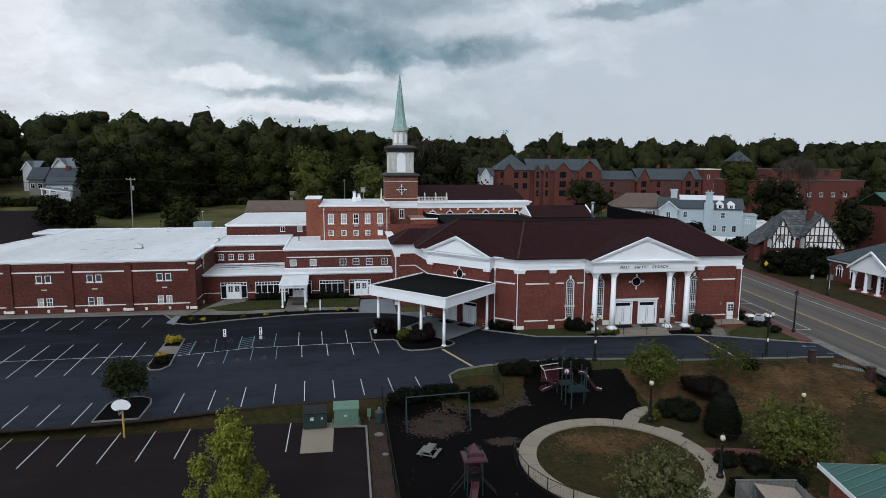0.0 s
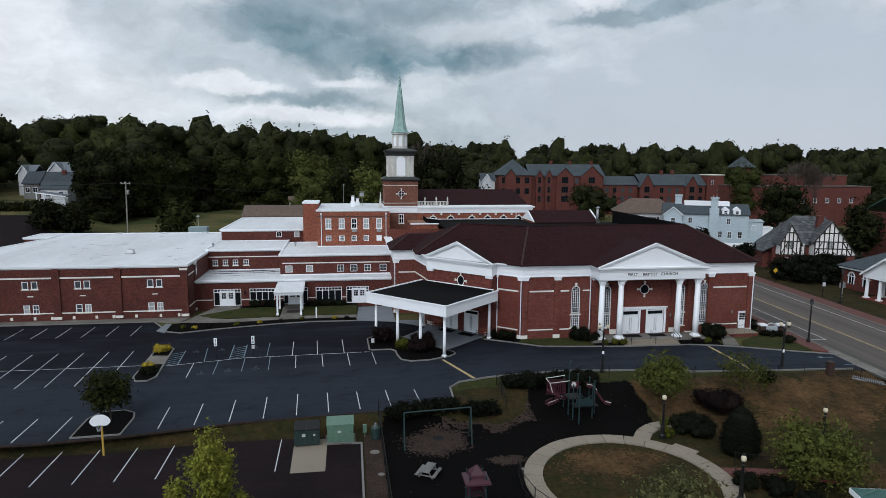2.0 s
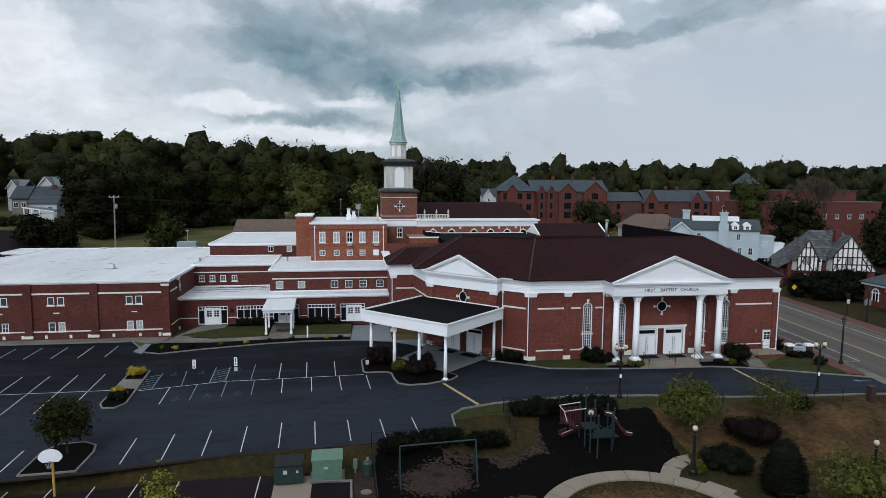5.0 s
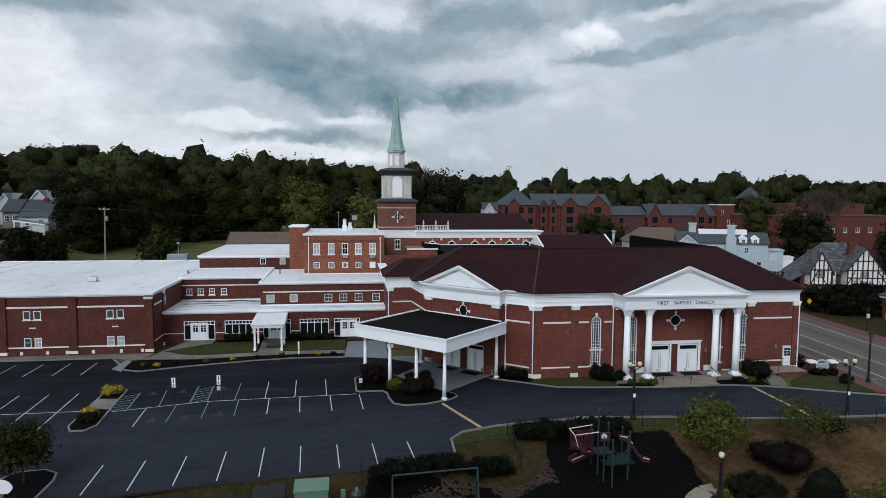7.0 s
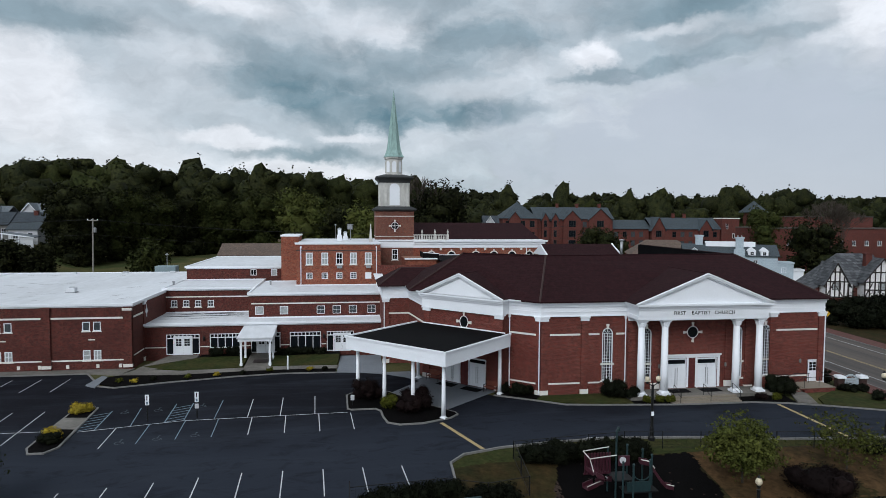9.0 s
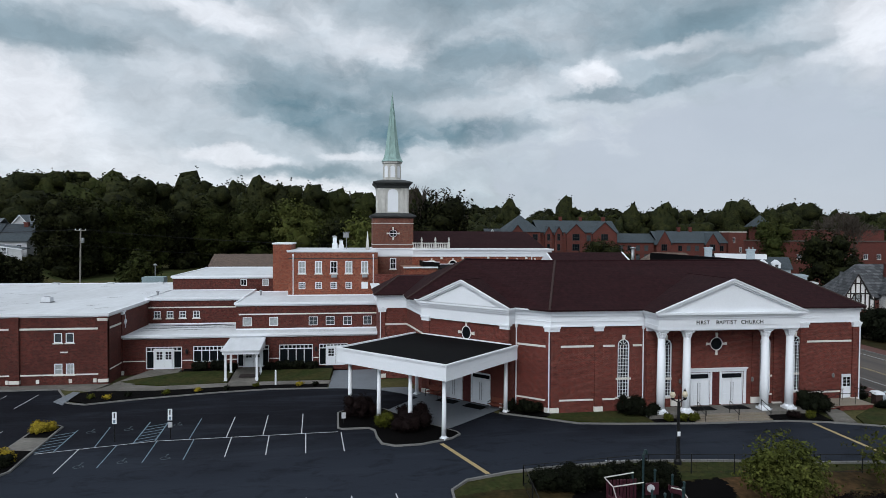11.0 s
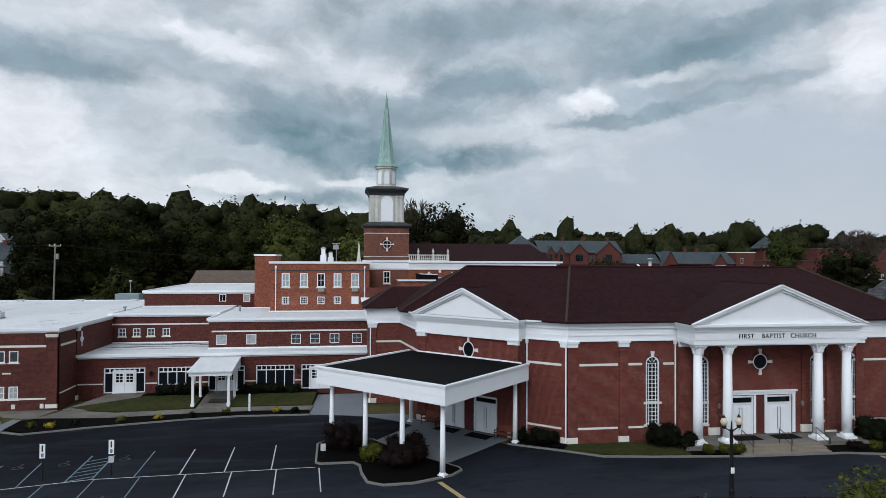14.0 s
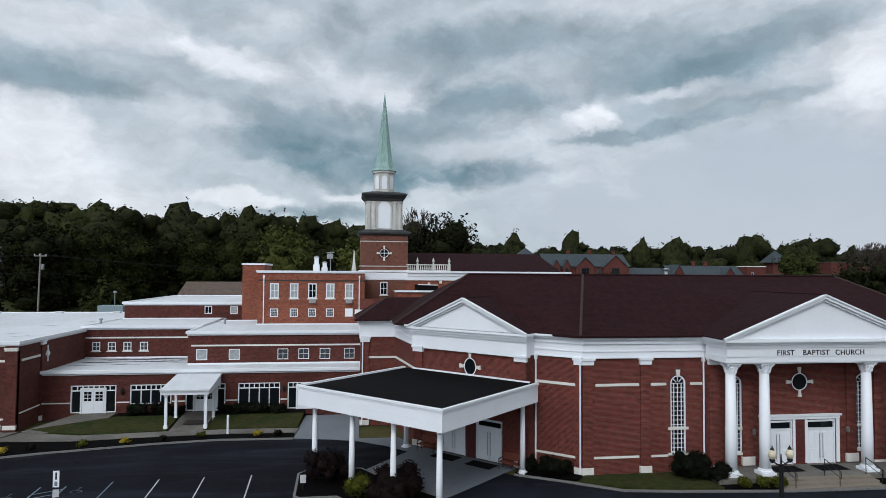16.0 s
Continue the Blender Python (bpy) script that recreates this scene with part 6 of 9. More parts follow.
rear = thing("rear_block", "two-storey red brick link with small windows", "building", (0, 97.0, 0))
rw = (-18.25, -16.85, -15.45, -13.95)
part("wall", wall(-19.5, -8.6, 0, 6.85, [(x - 0.36, x + 0.36, 4.68, 5.5) for x in rw]), WING_BRICK, rear)
for x in rw:
    grid_window(rear, x, 5.09, 0.72, 0.82, 2, 2, 0.02, pane=GREY_GLASS)
bands(rear, Matrix(), [(-19.3, -8.6)], 5.85, 0.14)
flat_roof(rear, [(-19.5, -0.15), (-8.7, -0.15), (-8.7, 9.9), (-19.5, 9.9)], 7.15)

hall = thing("rear_hall", "brick hall with a broad white flat roof", "building", (0, 107.0, 0))
part("wall", wall(-19.2, -6.0, 0, 8.5, [(-10.7, -9.9, 7.55, 8.42), (-7.9, -7.1, 7.5, 8.42)]), WING_BRICK, hall)
grid_window(hall, -10.3, 7.98, 0.8, 0.86, 2, 1, 0.02, sill=False)
grid_window(hall, -7.5, 7.96, 0.8, 0.9, 1, 1, 0.02, pane=PALE_GLASS, sill=False)
part("wall", S().box(-19.2, 0.3, 0, -18.9, 21, 8.5), WING_BRICK, hall)
flat_roof(hall, [(-19.3, -0.15), (-6.0, -0.15), (-6.0, 21), (-19.3, 21)], 8.95)
shed_ = thing("gabled_annex", "white annex with a long grey-brown shingle roof", "building", (0, 132.0, 0))
part("wall", S().box(-19.8, 0, 0, -5, 9, 8.9), WHITE_BOARD, shed_)
part("roof", S().slab([(-20.2, -0.5, 8.8), (-4.5, -0.5, 8.8), (-4.5, 4.5, 10.7), (-20.2, 4.5, 10.7)], 0.15).slab([(-20.2, 4.5, 10.7), (-4.5, 4.5, 10.7), (-4.5, 9.5, 8.8), (-20.2, 9.5, 8.8)], 0.15), TAN_ROOF, shed_)

small = thing("entrance_canopy", "small white entrance canopy on paired square posts", "canopy", (-6.8, 84.35, 0))
part("roof", S().slab([(-1.85, -0.45, 3.2), (1.85, -0.45, 3.2), (1.8, 4.25, 3.72), (-1.8, 4.25, 3.72)], 0.12), MEMBRANE, small, "low sloping white roof")
part("fascia", S().box(-1.75, -0.3, 2.78, 1.75, -0.15, 3.1).box(-1.75, -0.15, 2.78, -1.6, 4.2, 3.1).box(1.6, -0.15, 2.78, 1.75, 4.2, 3.1), WHITE, small)
for sg in (-1, 1):
    part("gable_side", S().prism([(sg * 1.74, -0.1), (sg * 1.66, -0.1), (sg * 1.66, 4.2), (sg * 1.74, 4.2)], 3.1, lambda x, y: 3.14 + 0.1 * max(0.0, y)), WHITE, small)
for x in (-1.47, 1.47):
    for y in (0.0, 2.75):
        part("post", S().box(x - 0.1, y - 0.1, 0.1, x + 0.1, y + 0.1, 2.79).box(x - 0.14, y - 0.14, 0.1, x + 0.14, y + 0.14, 0.42).box(x - 0.13, y - 0.13, 2.64, x + 0.13, y + 0.13, 2.787), WHITE, small)
solo("door_mat", S().box(-0.8, -1.0, 0, 0.8, 1.0, 0.015), material("dark_red_mat", (0.02, 0.012, 0.011), 0.95), "dark mat under the entrance canopy", "mat", (-6.4, 86.0, 0.33))
for x in (-19.2, -7.2, 3.2):
    solo("rooftop_vent", S().lathe([(0.12, 0), (0.12, 0.5), (0.2, 0.5), (0.2, 0.62), (0.05, 0.66)], n=10), GREY_METAL, "small metal vent pipe on the flat roof", "vent", (x, 100.5, 6.87), group="roof vents")
for x, y in ((-29.2, 95.4),):
    u = thing("rooftop_unit", "white air-conditioning unit on the flat roof", "air conditioner", (x, y, 6.83), group="roof units")
    part("casing", S().box(-0.45, -0.4, 0.08, 0.45, 0.4, 0.6), MEMBRANE, u)
    part("curb", S().box(-0.55, -0.45, 0, 0.55, 0.45, 0.08), GREY_METAL, u)
    part("fan_guard", S().lathe([(0.3, 0.6), (0.3, 0.65), (0.1, 0.68)], n=14), GREY_METAL, u)
for i in range(22):
    rng = random.Random(40 + i)
    streak(gym, rng.uniform(-46, -21), rng.uniform(87.5, 119), rng.uniform(0.8, 2.6), rng.uniform(0.06, 0.16), rng.uniform(15, 50), 6.841, 40 + i, "dark dirt streak on the roof")

# ---- the old church: school building, tower, nave ----
old = thing("old_school_building", "old orange brick building with white cornice", "building", (0, 99.8, 0))
OX0, OX1, OZ = -3.85, 7.05, 12.45
ow = (-2.19, -0.2, 1.66, 3.49, 5.44)
oh = [(x - 0.43, x + 0.43, 9.58, 11.13) for x in ow] + [(x - 0.4, x + 0.4, 7.68, 8.52) for x in ow]
part("wall", wall(OX0, OX1, 0, 12.2, oh), OLD_BRICK, old)
for i, x in enumerate(ow):
    grid_window(old, x, 10.355, 0.86, 1.55, 2, 2, 0.0, pane=GLASS if i == 2 else PALE_GLASS, bar=0.05, rim=0.1)
    if i < 4:
        grid_window(old, x, 8.1, 0.8, 0.84, 4, 3, 0.0, pane=GREY_GLASS, bar=0.03, rim=0.08, sill=False)
    else:
        part("shutter", S().box(x - 0.4, -0.02, 7.68, x + 0.4, 0.04, 8.52), WHITE, old, "white boarded window")
for x in (1.7, 5.45):
    part("air_conditioner", S().box(x - 0.34, -0.36, 9.1, x + 0.34, 0.02, 9.44).box(x - 0.28, -0.38, 9.15, x + 0.28, -0.36, 9.39), GREY_METAL, old, "window air conditioner below the sill")
part("band_course", S().box(OX0, -0.05, 11.38, OX1, 0.02, 11.48), LEAD, old)
for x in (-3.25, 6.5):
    downspout(old, Matrix(), x, 7.1, 11.75, -0.1)
part("wall", S().box(OX0, 0.3, 0, OX0 + 0.3, 16, 12.2), OLD_BRICK, old)
part("wall", S().box(OX1 - 0.3, 0.3, 0, OX1, 5.6, 12.2), OLD_BRICK, old)
part("cornice", S().box(OX0 - 0.12, -0.14, 12.2, OX1 + 0.06, 0.3, 12.32).box(OX0 - 0.18, -0.2, 12.32, OX1 + 0.1, 0.3, OZ), WHITE, old)
part("roof", S().prism([(OX0 - 0.05, 0.3), (OX1, 0.3), (OX1, 16), (OX0 - 0.05, 16)], 12.1, 12.36), MEMBRANE, old)
stack = thing("stair_tower", "tall plain brick stair tower with a white coping", "building", (0, 105.0, 0))
part("wall", S().box(-6.3, 0, 0, -3.95, 6, 13.05), OLD_BRICK, stack)
part("coping", S().box(-6.4, -0.1, 13.05, -3.85, 6.1, 13.25), WHITE, stack)
for x, y, h in ((1.55, 108.0, 1.9), (2.35, 111.0, 1.3)):
    u = thing("rooftop_cupola", "small white louvred vent on the old roof", "vent", (x, y, 12.34), group="roof cupolas")
    part("body", S().box(-0.36, -0.36, 0, 0.36, 0.36, h * 0.45).box(-0.24, -0.24, h * 0.45, 0.24, 0.24, h * 0.85), WHITE, u)
    part("cap", S().square_lathe([(0.32, h * 0.85), (0.28, h * 0.92), (0.05, h)]), GREY_METAL, u)
horn = thing("roof_antenna", "pale loudspeaker box on a slim roof mast", "antenna", (3.1, 109.5, 12.34))
part("mast", S().rod((0, 0, 0), (0, 0, 2.4), 0.05, n=6), GREY_METAL, horn)
part("box", S().box(-0.42, -0.2, 1.6, 0.3, 0.2, 2.2).box(-0.5, -0.1, 2.3, 0.45, 0.1, 2.38), GREY_METAL, horn)
solo("corner_pinnacle", S().square_lathe([(0.26, 0), (0.26, 0.35), (0.2, 0.4), (0.03, 2.5)]), WEATHERED, "slim white pinnacle beside the tower", "pinnacle", (5.9, 104.6, 12.36))

TX, TY = 9.33, 108.3
tower = thing("church_tower", "brick church tower with white belfry and green copper spire", "tower", (TX, TY, 0))
H = 2.72
part("wall", wall(-H, H, 0, 16.6, [(-0.42, 0.42, 9.75, 11.25)]), TOWER_BRICK, tower).location.y = -H
for p, q in (((H, -H + 0.3), (H, H - 0.3)), ((H, H), (-H, H)), ((-H, H - 0.3), (-H, -H + 0.3))):
    m, n = frame_of(p, q)
    put(part("wall", wall(0, n, 0, 16.6), TOWER_BRICK, tower), m)
grid_window(tower, 0, 10.5, 0.84, 1.5, 2, 2, -H, pane=GLASS, bar=0.05, rim=0.1)
part("stone_band", S().square_lathe([(H + 0.05, 13.0), (H + 0.05, 13.1)]), WEATHERED, tower)
part("cornice", S().square_lathe([(H + 0.06, 11.45), (H + 0.1, 11.6), (H + 0.1, 12.3), (H + 0.2, 12.4), (H + 0.2, 12.58), (H - 0.1, 12.6)]), WHITE, tower, "broad white painted cornice")
part("stone_band", S().square_lathe([(H + 0.03, 15.85), (H + 0.03, 15.95)]), WEATHERED, tower)
part("ledge", S().square_lathe([(H + 0.1, 16.6), (H + 0.35, 16.8), (H + 0.35, 16.95), (H - 0.4, 17.3)]), LEAD, tower, "dark lead ledge")
oc = oculus(tower, 0.0, 14.55, 0.52, -H - 0.02, 0.34)
for u in ((-0.03, -0.45, 0.03, 0.45), (-0.45, -0.03, 0.45, 0.03)):
    part("tracery", S().box(u[0], -H - 0.05, 14.55 + u[1], u[2], -H + 0.02, 14.55 + u[3]), WHITE, oc)
B2 = 2.02
belfry = part("belfry", S().square_lathe([(B2, 17.1), (B2, 20.7)]), WEATHERED, tower, "weathered white belfry stage")
for k in range(4):
    mk = pose(0, 0, 0, 0, 0, 90 * k)
    pts = [(-0.72, 17.45), (0.72, 17.45)] + [(0.72 * math.cos(radians(a)), 19.85 + 0.72 * math.sin(radians(a))) for a in range(0, 181, 15)]
    put(part("niche", S().side(pts, -B2 - 0.06, -B2 + 0.05), WHITE, tower, "white round-headed louvre panel"), mk)
    put(part("arch_moulding", S().ring(0, 19.85, 0.72, 0.9, -B2 - 0.1, -B2 + 0.05, 0, 180, 14).box(-0.9, -B2 - 0.1, 17.4, -0.72, -B2 + 0.05, 19.85).box(0.72, -B2 - 0.1, 17.4, 0.9, -B2 + 0.05, 19.85), WEATHERED, tower), mk)
    for x in (-1.78, -1.2, 1.2, 1.78):
        put(part("pilaster", S().box(x - 0.15, -B2 - 0.12, 17.35, x + 0.15, -B2 + 0.02, 20.5).box(x - 0.2, -B2 - 0.17, 17.25, x + 0.2, -B2, 17.5).box(x - 0.2, -B2 - 0.17, 20.4, x + 0.2, -B2, 20.62), WEATHERED, tower), mk)
part("cornice", S().square_lathe([(B2 + 0.15, 20.65), (B2 + 0.22, 20.95), (B2 + 0.62, 21.35), (B2 + 0.62, 21.5), (B2 - 0.6, 21.85)]), LEAD, tower, "dark projecting cornice")
part("lantern", S().lathe([(1.38, 21.6), (1.38, 21.95), (1.24, 22.0), (1.24, 24.05), (1.42, 24.15), (1.42, 24.4)], n=8, turn=math.pi / 8), WEATHERED, tower, "white eight-sided lantern stage")
for k in range(8):
    mk = pose(0, 0, 0, 0, 0, 45 * k)
    pts = [(-0.3, 22.2), (0.3, 22.2)] + [(0.3 * math.cos(radians(a)), 23.5 + 0.3 * math.sin(radians(a))) for a in range(0, 181, 20)]
    put(part("niche", S().side(pts, -1.19, -1.1), WHITE, tower), mk)
    put(part("arch_moulding", S().ring(0, 23.5, 0.3, 0.4, -1.22, -1.1, 0, 180, 10).box(-0.4, -1.22, 22.15, -0.3, -1.1, 23.5).box(0.3, -1.22, 22.15, 0.4, -1.1, 23.5), WEATHERED, tower), mk)
spire = part("spire", S().lathe([(1.55, 24.4), (1.3, 24.75), (1.08, 25.4), (0.93, 26.2), (0.03, 33.6)], n=8, turn=math.pi / 8), COPPER, tower, "slender green copper spire")
ribs = S()
for k in range(8):
    a = math.pi / 8 + k * math.pi / 4
    for (r0, z0), (r1, z1) in zip([(1.55, 24.4), (1.3, 24.75), (1.08, 25.4), (0.93, 26.2)], [(1.3, 24.75), (1.08, 25.4), (0.93, 26.2), (0.03, 33.6)]):
        ribs.rod((r0 * math.cos(a), r0 * math.sin(a), z0), (r1 * math.cos(a), r1 * math.sin(a), z1), 0.035, n=4)
part("seam", ribs, COPPER, spire)
part("finial", S().lathe([(0.02, 33.55), (0.06, 33.65), (0.02, 33.75), (0.015, 34.1)], n=8), COPPER, tower)

nave = thing("old_nave", "old brick nave with arched windows and brown roof", "church", (0, 105.2, 0))
nx = (14.5, 17.4, 20.95, 23.6, 26.3, 28.9)
part("wall", wall(11.9, 31.0, 0, 11.45), OLD_BRICK, nave)
for x in nx:
    w = part("window", S().ring(x, 10.4, 0.48, 0.64, -0.06, 0.05, 0, 180, 12).box(x - 0.64, -0.06, 9.0, x - 0.48, 0.05, 10.4).box(x + 0.48, -0.06, 9.0, x + 0.64, 0.05, 10.4), STONE, nave, "round-headed window with a stone arch")
    part("pane", S().side([(x - 0.48, 9.0), (x + 0.48, 9.0)] + [(x + 0.48 * math.cos(radians(a)), 10.4 + 0.48 * math.sin(radians(a))) for a in range(0, 181, 20)], -0.03, 0.02), GLASS, w)
    part("keystone", S().side([(x - 0.07, 10.95), (x + 0.07, 10.95), (x + 0.12, 11.2), (x - 0.12, 11.2)], -0.1, 0.02), STONE, w)
    part("bracket", S().box(x + 1.2, -0.12, 11.1, x + 1.5, 0.02, 11.42), STONE, nave)
part("cornice", S().box(11.95, -0.12, 11.45, 31.1, 0.3, 11.95).box(11.95, -0.2, 11.95, 31.2, 0.3, 12.3).box(11.95, -0.36, 12.3, 31.5, 3.2, 12.52), WHITE, nave, "white moulded cornice and broad gutter")
part("roof", S().slab([(12.1, 3.0, 12.5), (31.4, 3.0, 12.5), (30.2, 9.5, 14.9), (12.1, 9.5, 14.9)], 0.15).slab([(12.1, 9.5, 14.9), (30.2, 9.5, 14.9), (31.4, 16, 12.5), (12.1, 16, 12.5)], 0.15).slab([(31.4, 3.0, 12.5), (31.4, 16, 12.5), (30.2, 9.5, 14.9)], 0.15), SHINGLE, nave, "brown shingled roof")
part("wall", S().box(30.7, 0.3, 0, 31.0, 15.8, 12.3), OLD_BRICK, nave)
downspout(nave, Matrix(), 28.4, 10.4, 12.0, -0.14)
bal = thing("roof_balustrade", "white turned balustrade with urns beside the tower", "balustrade", (0, 105.6, 12.52))
part("rail", S().box(11.9, -0.12, 0.68, 17.05, 0.12, 0.8), WEATHERED, bal)
part("plinth", S().box(11.9, -0.14, 0, 17.05, 0.14, 0.14), WEATHERED, bal)
for k in range(20):
    part("baluster", S().lathe([(0.05, 0.14), (0.085, 0.3), (0.045, 0.5), (0.06, 0.68)], 12.1 + 0.245 * k, 0, 6), WEATHERED, bal)
for x in (13.2, 15.05, 16.91):
    part("pier", S().box(x - 0.14, -0.16, 0.14, x + 0.14, 0.16, 0.84), WEATHERED, bal)
    part("urn", S().lathe([(0.12, 0.84), (0.06, 0.95), (0.17, 1.15), (0.09, 1.33), (0.03, 1.56)], x, 0, 8), WEATHERED, bal)
link = thing("nave_transept", "brown-roofed transept of the old church", "building", (0, 97, 0))
part("wall", S().box(29.3, 0, 0, 39.0, 6.8, 10.6), OLD_BRICK, link)
part("gable", S().side([(0, 10.7), (6.8, 10.7), (3.4, 12.1)], -0.15, 0.15), WHITE, link, "plain white gable end").matrix_local = pose(29.15, 0, 0, 0, 0, 90)
part("roof", S().slab([(29.2, -0.3, 10.6), (39.3, -0.3, 10.6), (39.3, 3.4, 12.2), (29.2, 3.4, 12.2)], 0.15).slab([(29.2, 3.4, 12.2), (39.3, 3.4, 12.2), (39.3, 7.1, 10.6), (29.2, 7.1, 10.6)], 0.15), SHINGLE, link, "brown shingled roof")
part("rake", S().slab([(39.3, -0.35, 10.7), (39.5, -0.35, 10.7), (39.5, 3.4, 12.28), (39.3, 3.4, 12.28)], 0.2), WHITE, link, "white rake board")
stub = thing("low_link_roof", "small brick link with a white coping and dark roof", "building", (0, 98.0, 0))
part("wall", S().box(10.2, 0.2, 0, 14.3, 7.0, 10.3), OLD_BRICK, stub)
part("coping", S().box(10.1, 0.0, 10.3, 14.4, 0.25, 10.48), WHITE, stub)
part("roof", S().box(14.5, 0.1, 10.2, 28.9, 7.1, 10.4), BLACK_ROOF, stub, "black membrane roof")
part("coping", S().strip([(14.5, 7.05), (28.9, 7.05)], 0.16, 10.4, 10.5), WHITE, stub)
part("upstand", S().strip([(14.6, 0.3), (12.9, 3.0), (12.9, 6.9)], 0.14, 10.3, 11.0), BLACK_ROOF, stub)
part("coping", S().strip([(14.6, 0.3), (12.9, 3.0)], 0.2, 11.0, 11.08), WHITE, stub)

# ---- the neighbourhood ----


def gable_house(name, label, at, w, d, h, rise, wall_mat, roof_mat, turn=0.0, wins=(), chimney=None, axis="x", trim=None, over=0.4):
    """A house with a gable roof whose ridge runs along its width; wins: (x, z, w, h) on the front."""
    t = thing(name, label, "house", at, turn)
    part("wall", wall(-w / 2, w / 2, -0.5, h, [(x - a / 2, x + a / 2, z - b / 2, z + b / 2) for x, z, a, b in wins]), wall_mat, t)
    part("wall", S().box(-w / 2, d - 0.3, -0.5, w / 2, d, h), wall_mat, t)
    for sg in (-1, 1):
        x = sg * w / 2
        part("wall", S().prism([(x, 0.3), (x - sg * 0.3, 0.3), (x - sg * 0.3, d - 0.3), (x, d - 0.3)], -0.5, lambda u, v: h + rise * (1 - abs(v - d / 2) / (d / 2)) - 0.02), wall_mat, t)
    e = rise * over / (d / 2)
    for y0, y1, z0, z1 in ((-over, d / 2, h - e, h + rise), (d / 2, d + over, h + rise, h - e)):
        part("roof", S().slab([(-w / 2 - over, y0, z0 + 0.1), (w / 2 + over, y0, z0 + 0.1), (w / 2 + over, y1, z1 + 0.1), (-w / 2 - over, y1, z1 + 0.1)], 0.16), roof_mat, t)
    for x, z, a, b in wins:
        grid_window(t, x, z, a, b, 2, 2, 0.02, mat=LEAD if wall_mat is FAR_BRICK and roof_mat is SLATE else WHITE, pane=GREY_GLASS if int(x * 7) % 3 else GLASS, sill=False)
    if chimney:
        cx, cy, ch = chimney
        part("chimney", S().box(cx - 0.5, cy - 0.4, h - 1, cx + 0.5, cy + 0.4, h + rise + ch).box(cx - 0.6, cy - 0.5, h + rise + ch, cx + 0.6, cy + 0.5, h + rise + ch + 0.25), FAR_BRICK if wall_mat is not PALE_BLUE else WHITE, t)
    return t


def front_gable(t, x, w, z, rise, out, wall_mat, roof_mat, back=4.0, y=0.0, trim=None):
    """A gabled front that stands out of a house's front wall."""
    g = part("front_gable", S().box(x - w / 2, y - out, -0.5, x + w / 2, y, z).side([(x - w / 2, z), (x + w / 2, z), (x, z + rise)], y - out, y - out + 0.3), wall_mat, t)
    for sg in (-1, 1):
        part("roof", S().slab([(x + sg * (w / 2 + 0.35), y - out - 0.35, z - rise * 0.7 / w), (x, y - out - 0.35, z + rise + 0.05), (x, y + back, z + rise + 0.05), (x + sg * (w / 2 + 0.35), y + back * 0.2, z - rise * 0.7 / w)], 0.14), roof_mat, g)
        if trim:
            part("bargeboard", S().slab([(x + sg * (w / 2 + 0.4), y - out - 0.42, z - rise * 0.8 / w + 0.02), (x, y - out - 0.42, z + rise + 0.08), (x, y - out - 0.3, z + rise + 0.08), (x + sg * (w / 2 + 0.4), y - out - 0.3, z - rise * 0.8 / w + 0.02)], 0.22), trim, g)
    return g


# half-timbered house across the road
tud = thing("half_timbered_house", "cream and dark half-timbered house with patched slate roof", "house", (86.8, 109.5, 0), -14)
part("wall", S().box(-6.7, 0.4, 0, 6.1, 8.0, 4.3), FAR_BRICK, tud)
part("roof", S().slab([(-5.6, -0.1, 4.9), (5.2, -0.1, 4.9), (4.0, 4.0, 9.9), (-1.7, 4.0, 9.9)], 0.16), PATCHED_SLATE, tud, "patched slate roof slope")
part("roof", S().slab([(-1.7, 4.0, 9.9), (4.0, 4.0, 9.9), (5.2, 8.4, 4.6), (-5.6, 8.4, 4.6)], 0.16), PATCHED_SLATE, tud, "patched slate roof slope")
part("roof", S().slab([(-6.4, 0.0, 4.6), (-1.7, 3.9, 9.9), (-1.7, 4.3, 9.85), (-6.4, 8.4, 4.6)], 0.16), PATCHED_SLATE, tud)
part("roof", S().slab([(-8.2, 1.0, 3.2), (-6.4, 0.0, 4.6), (-6.4, 8.4, 4.6), (-8.2, 7.6, 3.2)], 0.16), PATCHED_SLATE, tud, "slate roof sweeping low over the side porch")
part("side_porch", S().box(-7.9, 1.8, 0, -6.7, 7.0, 3.1), FAR_BRICK, tud)
part("chimney", S().box(1.5, 1.2, 5, 2.5, 2.2, 9.9).box(1.4, 1.1, 9.9, 2.6, 2.3, 10.1), FAR_BRICK, tud)
YF = -1.6
